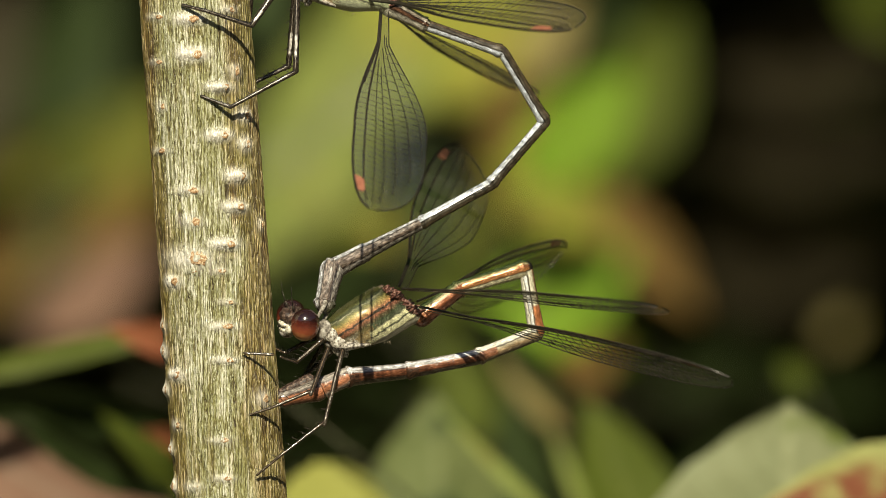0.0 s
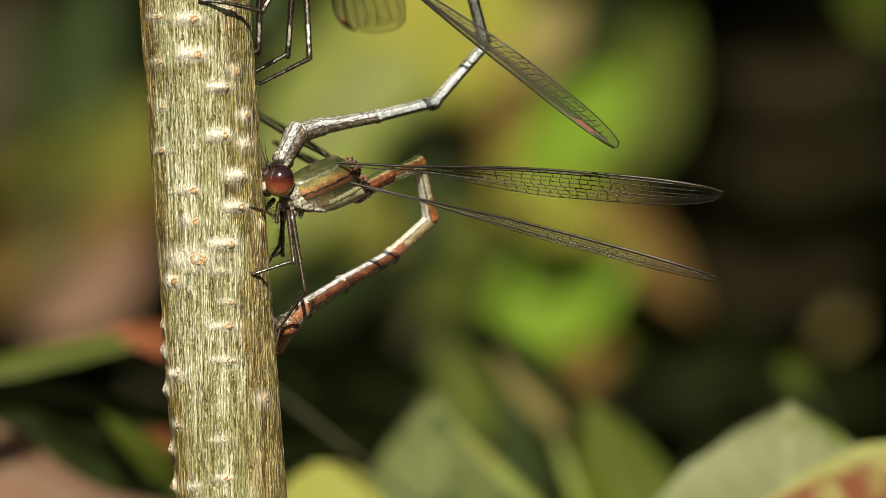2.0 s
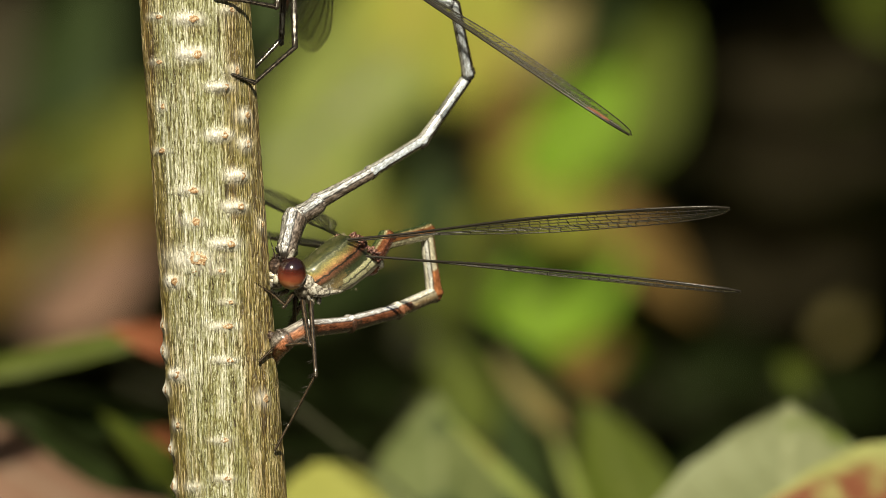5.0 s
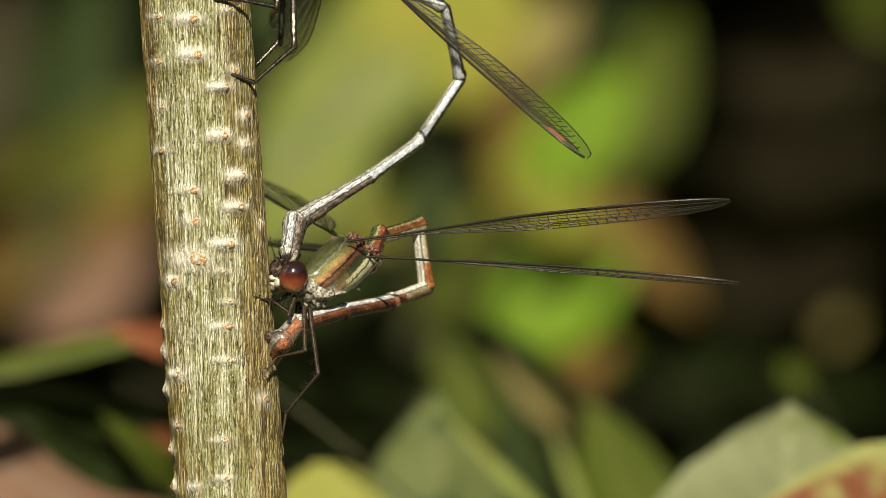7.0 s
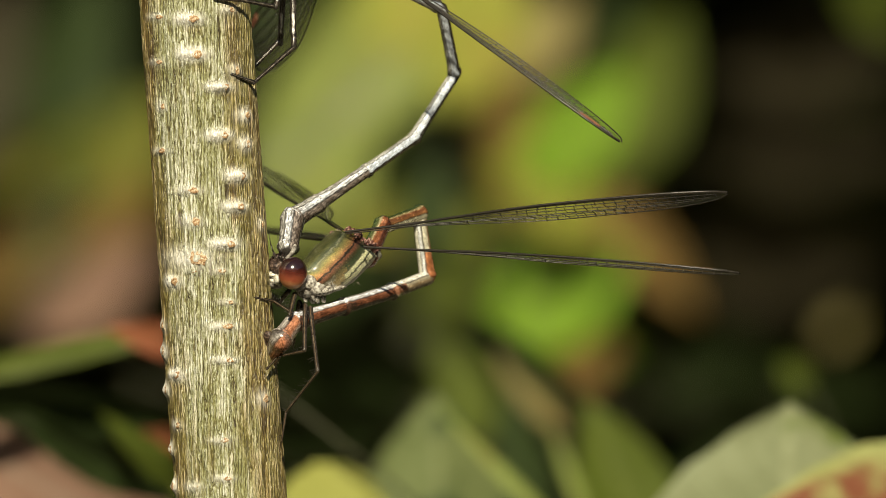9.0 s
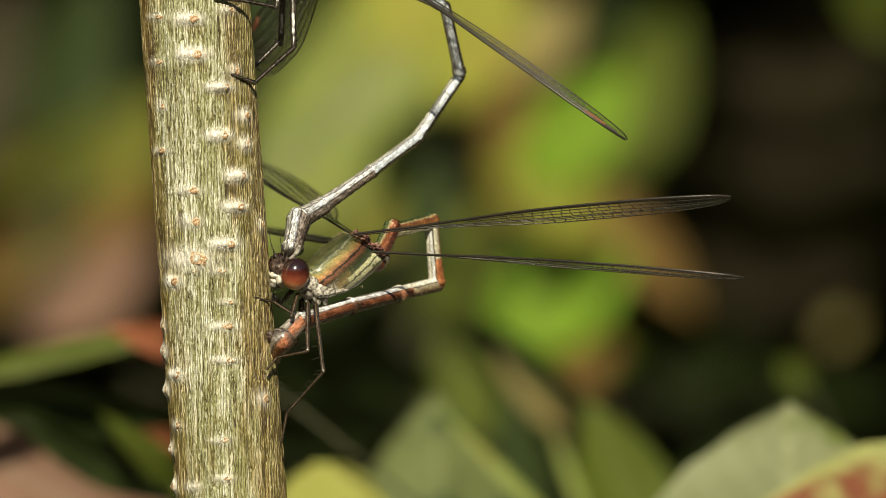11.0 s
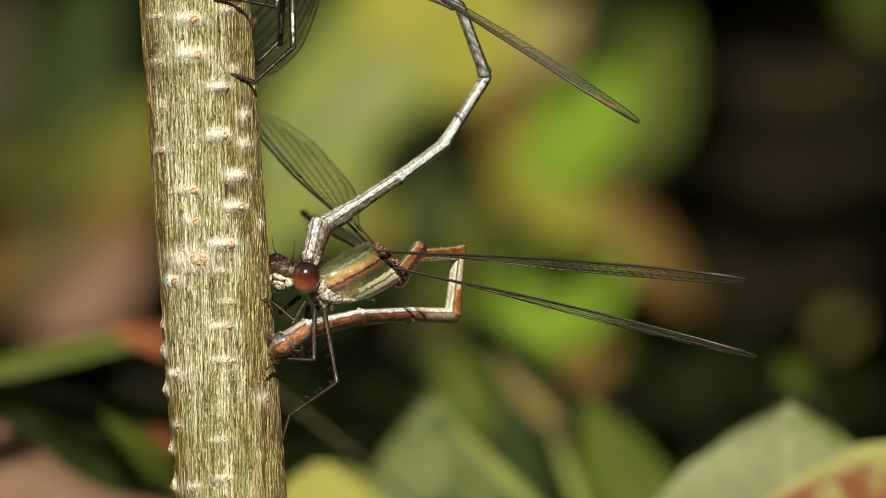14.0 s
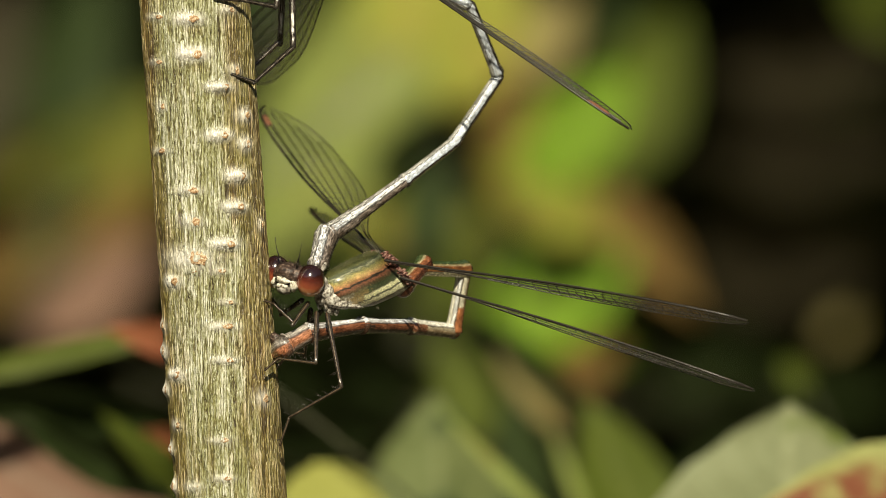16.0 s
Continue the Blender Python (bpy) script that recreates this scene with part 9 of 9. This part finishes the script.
    walk(male_parts["tibia_far_middle"], [
        at(0, -1.716, 3.452, -7.934, -153.6, 49.4, -155.8), at(0.3, -2.1, 3.74, -8.064, -151.6, 48.8, -155.4), at(0.5, -2.192, 3.908, -8.266, -152, 47.1, -156.6),
        at(0.8, -2.381, 3.818, -8.737, -142.9, 48.8, -144.7), at(1, -2.129, 3.911, -8.713, -137.3, 49.6, -141.6), at(1.2, -1.847, 4.124, -8.585, -136.8, 46.4, -139.9),
        at(1.5, 1.198, 3.906, -9.814, -131.8, 42.5, -141.3), at(1.7, 2.199, 3.297, -10.718, -126.8, 43.3, -141.9), at(2, 4.423, 2.059, -10.685, -132.8, 42, -151.8),
        at(2.5, 3.619, 2.496, -10.728, -111.7, 48.8, -137.2), at(3, 3.582, 2.579, -10.64, -111.1, 48.9, -135.1), at(3.5, 3.504, 2.602, -10.296, -111.6, 48.8, -136.1),
        at(4, 3.387, 2.685, -9.938, -112.4, 48.6, -136.1), at(6.3, 3.309, 2.643, -9.374, -112.8, 48.5, -139.2), at(7, 3.255, 2.711, -9.376, -112.6, 48.5, -137.9),
        at(9, 3.214, 2.752, -9.383, -112.2, 48.5, -136.9), at(11.5, 3.164, 2.747, -9.329, -112.4, 48.3, -138.3), at(12.5, 3.114, 2.765, -9.37, -112.3, 48.3, -138.7),
        at(13.5, 3.06, 2.805, -9.407, -111.9, 48.3, -138.1), at(14.5, 2.79, 3.014, -9.378, -112.2, 48.2, -135.9), at(16, 2.515, 3.2, -9.347, -112.6, 48.1, -133.9),
    ])
    walk(male_parts["tarsus_far_middle"], [
        at(0, -4.94, 2.003, -12.052, 165, 18, 130.1), at(0.3, -5.329, 2.259, -12.124, 161.9, 21.9, 127.7), at(0.5, -5.552, 2.457, -12.208, 161.4, 22.8, 126.4),
        at(0.8, -5.035, 1.969, -12.42, 159.3, 31.2, 133.5), at(1, -4.498, 2.032, -12.266, 157.9, 36, 133.4), at(1.2, -4.329, 2.033, -11.981, 163.9, 27.5, 135.4),
        at(1.5, -1.563, 1.693, -13.055, 171.9, 15, 130.8), at(1.7, -0.333, 1.31, -13.746, 161.5, 28, 119.8), at(2, 1.372, 0.42, -13.8, 155.6, 25.8, 103.8),
        at(2.5, 1.367, 0.413, -14.229, 162.1, 20.7, 107.1), at(3, 1.414, 0.419, -14.147, 161.8, 21.1, 108.6), at(3.5, 1.295, 0.474, -13.797, 162, 20.8, 108.1),
        at(4, 1.169, 0.553, -13.429, 162.4, 20.4, 108.8), at(6.3, 0.978, 0.629, -12.853, 162.7, 20.1, 106.1), at(7, 0.972, 0.645, -12.853, 162.7, 20.1, 107.3),
        at(9, 0.969, 0.654, -12.852, 162.7, 20.1, 107.9), at(11.5, 0.869, 0.701, -12.781, 163, 19.8, 106.7), at(12.5, 0.807, 0.736, -12.819, 163, 19.8, 106.2),
        at(13.5, 0.777, 0.756, -12.856, 162.9, 19.9, 106.5), at(14.5, 0.582, 0.878, -12.819, 163.1, 19.7, 109), at(16, 0.381, 0.983, -12.781, 163.3, 19.4, 111.4),
    ])
    walk(male_parts["femur_near_hind"], [
        at(0, -0.703, 1.174, -1.008, 34.1, 69.4, 26.9), at(0.3, -1.195, 1.303, -1.178, 35.1, 68.9, 26), at(0.5, -1.172, 1.338, -1.443, 38.7, 69.9, 27.8),
        at(0.8, -1.039, 1.241, -1.861, 35.3, 72.3, 27), at(1, -0.846, 1.254, -1.793, 32.2, 73.2, 21.3), at(1.2, -0.607, 1.21, -1.866, 42.7, 71.5, 31.7),
        at(1.5, 1.508, 0.565, -3.346, 48.7, 64.9, 31.4), at(1.7, 2.481, 0.012, -4.013, 43.4, 63.3, 21.9), at(2, 2.824, -0.42, -4.746, 41.8, 57.8, 16.6),
        at(2.5, 2.325, -0.152, -4.574, 43.7, 54.4, 19.1), at(3, 2.323, -0.083, -4.484, 43.1, 54.2, 20.2), at(3.5, 2.255, -0.068, -4.141, 43.6, 54.4, 20.1),
        at(4, 2.215, -0.025, -3.785, 44.3, 54.8, 21.1), at(6.3, 2.049, -0.033, -3.221, 44.7, 55.2, 18.5), at(7, 2.049, 0.01, -3.221, 44.5, 55.2, 19.6),
        at(9, 2.043, 0.035, -3.224, 44.2, 55.4, 19.8), at(11.5, 1.982, 0.027, -3.167, 44.4, 55.9, 18.5), at(12.5, 1.914, 0.053, -3.207, 44.2, 56, 17.9),
        at(13.5, 1.857, 0.097, -3.241, 43.9, 56, 17.8), at(14.5, 1.734, 0.239, -3.213, 44.2, 56.2, 20.5), at(16, 1.606, 0.369, -3.183, 44.6, 56.5, 23.1),
    ])
    walk(male_parts["tibia_near_hind"], [
        at(0, 1.287, 2.184, -6.93, -161.6, 46.1, -164.2), at(0.3, 0.852, 2.301, -7.072, -159.9, 46.6, -164.3), at(0.5, 0.746, 2.35, -7.374, -160.1, 45.4, -165.6),
        at(0.8, 0.677, 2.116, -7.905, -157.9, 45.4, -160), at(1, 0.865, 1.922, -7.887, -156.4, 45.8, -160.6), at(1.2, 1.087, 2.249, -7.828, -159.7, 47, -165.6),
        at(1.5, 3.756, 1.935, -8.962, -164.1, 52.4, 179.6), at(1.7, 5.073, 1.051, -9.557, -166.5, 55.5, 171.5), at(2, 5.954, 0.512, -9.933, -157.9, 54.7, 176.4),
        at(2.5, 5.649, 0.997, -9.495, -137.9, 69.9, -166.6), at(3, 5.646, 1.143, -9.388, -137, 70.2, -164.1), at(3.5, 5.561, 1.14, -9.061, -137.6, 69.8, -165.3),
        at(4, 5.468, 1.232, -8.728, -138.5, 69.3, -165.5), at(6.3, 5.326, 1.064, -8.192, -137.6, 67.9, -167.1), at(7, 5.303, 1.166, -8.196, -136.9, 67.5, -165.1),
        at(9, 5.282, 1.2, -8.215, -134.9, 66, -162.2), at(11.5, 5.207, 1.108, -8.195, -133.6, 63.8, -161.6), at(12.5, 5.145, 1.098, -8.243, -133, 63.1, -161.3),
        at(13.5, 5.095, 1.138, -8.275, -132.1, 62.7, -160.2), at(14.5, 4.9, 1.424, -8.264, -132.3, 62.1, -157.8), at(16, 4.694, 1.689, -8.249, -132.6, 61.7, -155.7),
    ])
    walk(male_parts["tarsus_near_hind"], [
        at(0, -0.642, 1.637, -9.012, 144.9, 40.5, 123.8), at(0.3, -1.053, 1.767, -9.167, 146.4, 40.2, 123.2), at(0.5, -1.21, 1.848, -9.423, 148.8, 38.8, 123.4),
        at(0.8, -1.179, 1.44, -9.911, 142.3, 34.8, 116.9), at(1, -0.965, 1.279, -9.882, 138.9, 32.5, 109.6), at(1.2, -0.78, 1.773, -9.896, 151.1, 44.1, 128.3),
        at(1.5, 1.97, 1.947, -11.284, -166.1, 55.1, 176.6), at(1.7, 3.425, 1.299, -11.985, -162.7, 49.8, 177.5), at(2, 4.277, 0.618, -12.311, -153.5, 52.2, -177.8),
        at(2.5, 4.67, 0.765, -12.242, -134.3, 45.8, -155.5), at(3, 4.691, 0.871, -12.14, -133.9, 46.1, -153.6), at(3.5, 4.585, 0.883, -11.806, -134.5, 46.1, -154.7),
        at(4, 4.467, 0.974, -11.462, -135.4, 46.1, -155.1), at(6.3, 4.26, 0.822, -10.888, -138.4, 48.3, -161.7), at(7, 4.23, 0.881, -10.879, -139.5, 49.3, -162),
        at(9, 4.165, 0.843, -10.855, -143.6, 52.4, -166.9), at(11.5, 4.005, 0.711, -10.774, -150.4, 55.5, -176.5), at(12.5, 3.918, 0.684, -10.802, -152.9, 56.5, 179.9),
        at(13.5, 3.86, 0.693, -10.822, -154.9, 57.5, 177.7), at(14.5, 3.66, 0.918, -10.795, -156.8, 57.7, 177.9), at(16, 3.457, 1.13, -10.768, -158.1, 57.7, 178.8),
    ])
    walk(male_parts["femur_far_hind"], [
        at(0, -3.878, 1.675, -2.05, 57.8, 66.7, 51), at(0.3, -4.337, 1.917, -2.259, 57.9, 66.3, 49.1), at(0.5, -4.319, 2.04, -2.452, 61.7, 66.9, 51.1),
        at(0.8, -4.21, 1.78, -2.894, 62.6, 69, 54.6), at(1, -3.98, 1.922, -2.864, 62, 70, 51.4), at(1.2, -3.742, 1.903, -2.916, 66.9, 68, 55.9),
        at(1.5, -1.444, 1.649, -4.58, 65.4, 62.8, 47.7), at(1.7, -0.352, 1.319, -5.308, 59.6, 61.6, 38), at(2, 0.139, 1.133, -6.085, 55.5, 56.5, 30.1),
        at(2.5, -0.339, 1.419, -5.933, 56.1, 53.2, 31.2), at(3, -0.376, 1.407, -5.866, 55.4, 53, 32.3), at(3.5, -0.437, 1.453, -5.504, 56, 53.2, 32.1),
        at(4, -0.502, 1.478, -5.117, 56.8, 53.5, 33.3), at(6.3, -0.599, 1.605, -4.53, 57.2, 53.8, 30.8), at(7, -0.632, 1.592, -4.532, 57.1, 53.9, 31.9),
        at(9, -0.655, 1.589, -4.537, 56.8, 54.1, 32.2), at(11.5, -0.689, 1.645, -4.457, 57.2, 54.5, 31.1), at(12.5, -0.744, 1.692, -4.496, 57.1, 54.6, 30.5),
        at(13.5, -0.805, 1.722, -4.54, 56.7, 54.6, 30.5), at(14.5, -1, 1.754, -4.495, 57.1, 54.8, 33.2), at(16, -1.195, 1.775, -4.447, 57.6, 54.9, 35.9),
    ])
    walk(male_parts["tibia_far_hind"], [
        at(0, -2.333, 3.581, -7.734, -142.7, 43.8, -141.2), at(0.3, -2.709, 3.794, -7.924, -141, 44.1, -141.8), at(0.5, -2.796, 3.924, -8.14, -141.9, 43.2, -143.7),
        at(0.8, -2.923, 3.59, -8.698, -139.1, 42.4, -137.5), at(1, -2.651, 3.589, -8.725, -137.1, 42.1, -137.9), at(1.2, -2.448, 3.812, -8.642, -139.3, 43.8, -141.3),
        at(1.5, 0.43, 3.706, -9.998, -139.5, 49.4, -151.8), at(1.7, 1.93, 3.101, -10.665, -137.6, 52.2, -155.6), at(2, 3.003, 2.794, -11.093, -133.5, 50.9, -156.4),
        at(2.5, 2.696, 3.254, -10.68, -103, 63, -132.1), at(3, 2.637, 3.31, -10.601, -102, 63.1, -129.6), at(3.5, 2.567, 3.341, -10.25, -102.9, 62.9, -130.9),
        at(4, 2.445, 3.412, -9.881, -104.1, 62.7, -131.5), at(6.3, 2.408, 3.397, -9.318, -105.1, 61.6, -135.1), at(7, 2.339, 3.438, -9.324, -105.1, 61.2, -133.8),
        at(9, 2.295, 3.445, -9.345, -105.3, 59.9, -133.2), at(11.5, 2.267, 3.428, -9.297, -106.3, 58.2, -135.1), at(12.5, 2.225, 3.443, -9.344, -106.4, 57.6, -135.6),
        at(13.5, 2.169, 3.47, -9.389, -106.1, 57.2, -135), at(14.5, 1.873, 3.635, -9.357, -106.7, 56.8, -133.1), at(16, 1.575, 3.779, -9.321, -107.3, 56.5, -131.2),
    ])
    walk(male_parts["tarsus_far_hind"], [
        at(0, -3.875, 2.343, -9.631, 106.6, 66.4, 96.3), at(0.3, -4.251, 2.58, -9.827, 108.5, 66.3, 96), at(0.5, -4.401, 2.746, -10.008, 113.4, 65.6, 98.9),
        at(0.8, -4.396, 2.242, -10.52, 107.2, 59, 95.3), at(1, -4.13, 2.252, -10.53, 104.1, 55.5, 89.7), at(1.2, -3.978, 2.59, -10.523, 108.9, 66.4, 94.6),
        at(1.5, -1.162, 2.851, -12.105, 149.9, 87.2, 129.7), at(1.7, 0.368, 2.393, -12.871, -173.1, 84.1, 162.2), at(2, 1.407, 2.097, -13.24, -81.5, 80.9, -111.6),
        at(2.5, 1.838, 2.305, -13.193, -78.8, 65.2, -110.3), at(3, 1.823, 2.327, -13.115, -77.8, 65.2, -107.8), at(3.5, 1.727, 2.372, -12.761, -78.6, 65.4, -109),
        at(4, 1.589, 2.445, -12.385, -79.8, 65.7, -109.6), at(6.3, 1.465, 2.457, -11.787, -79.9, 67.7, -112.4), at(7, 1.407, 2.467, -11.78, -79.4, 68.4, -110.7),
        at(9, 1.342, 2.428, -11.757, -77.8, 71, -108.4), at(11.5, 1.234, 2.398, -11.651, -76.7, 74.2, -108.3), at(12.5, 1.168, 2.407, -11.678, -75.6, 75.3, -107.7),
        at(13.5, 1.111, 2.413, -11.709, -73.8, 76.1, -105.7), at(14.5, 0.841, 2.531, -11.663, -74.3, 76.9, -103.7), at(16, 0.572, 2.634, -11.618, -75.2, 77.3, -102.2),
    ])


motions()
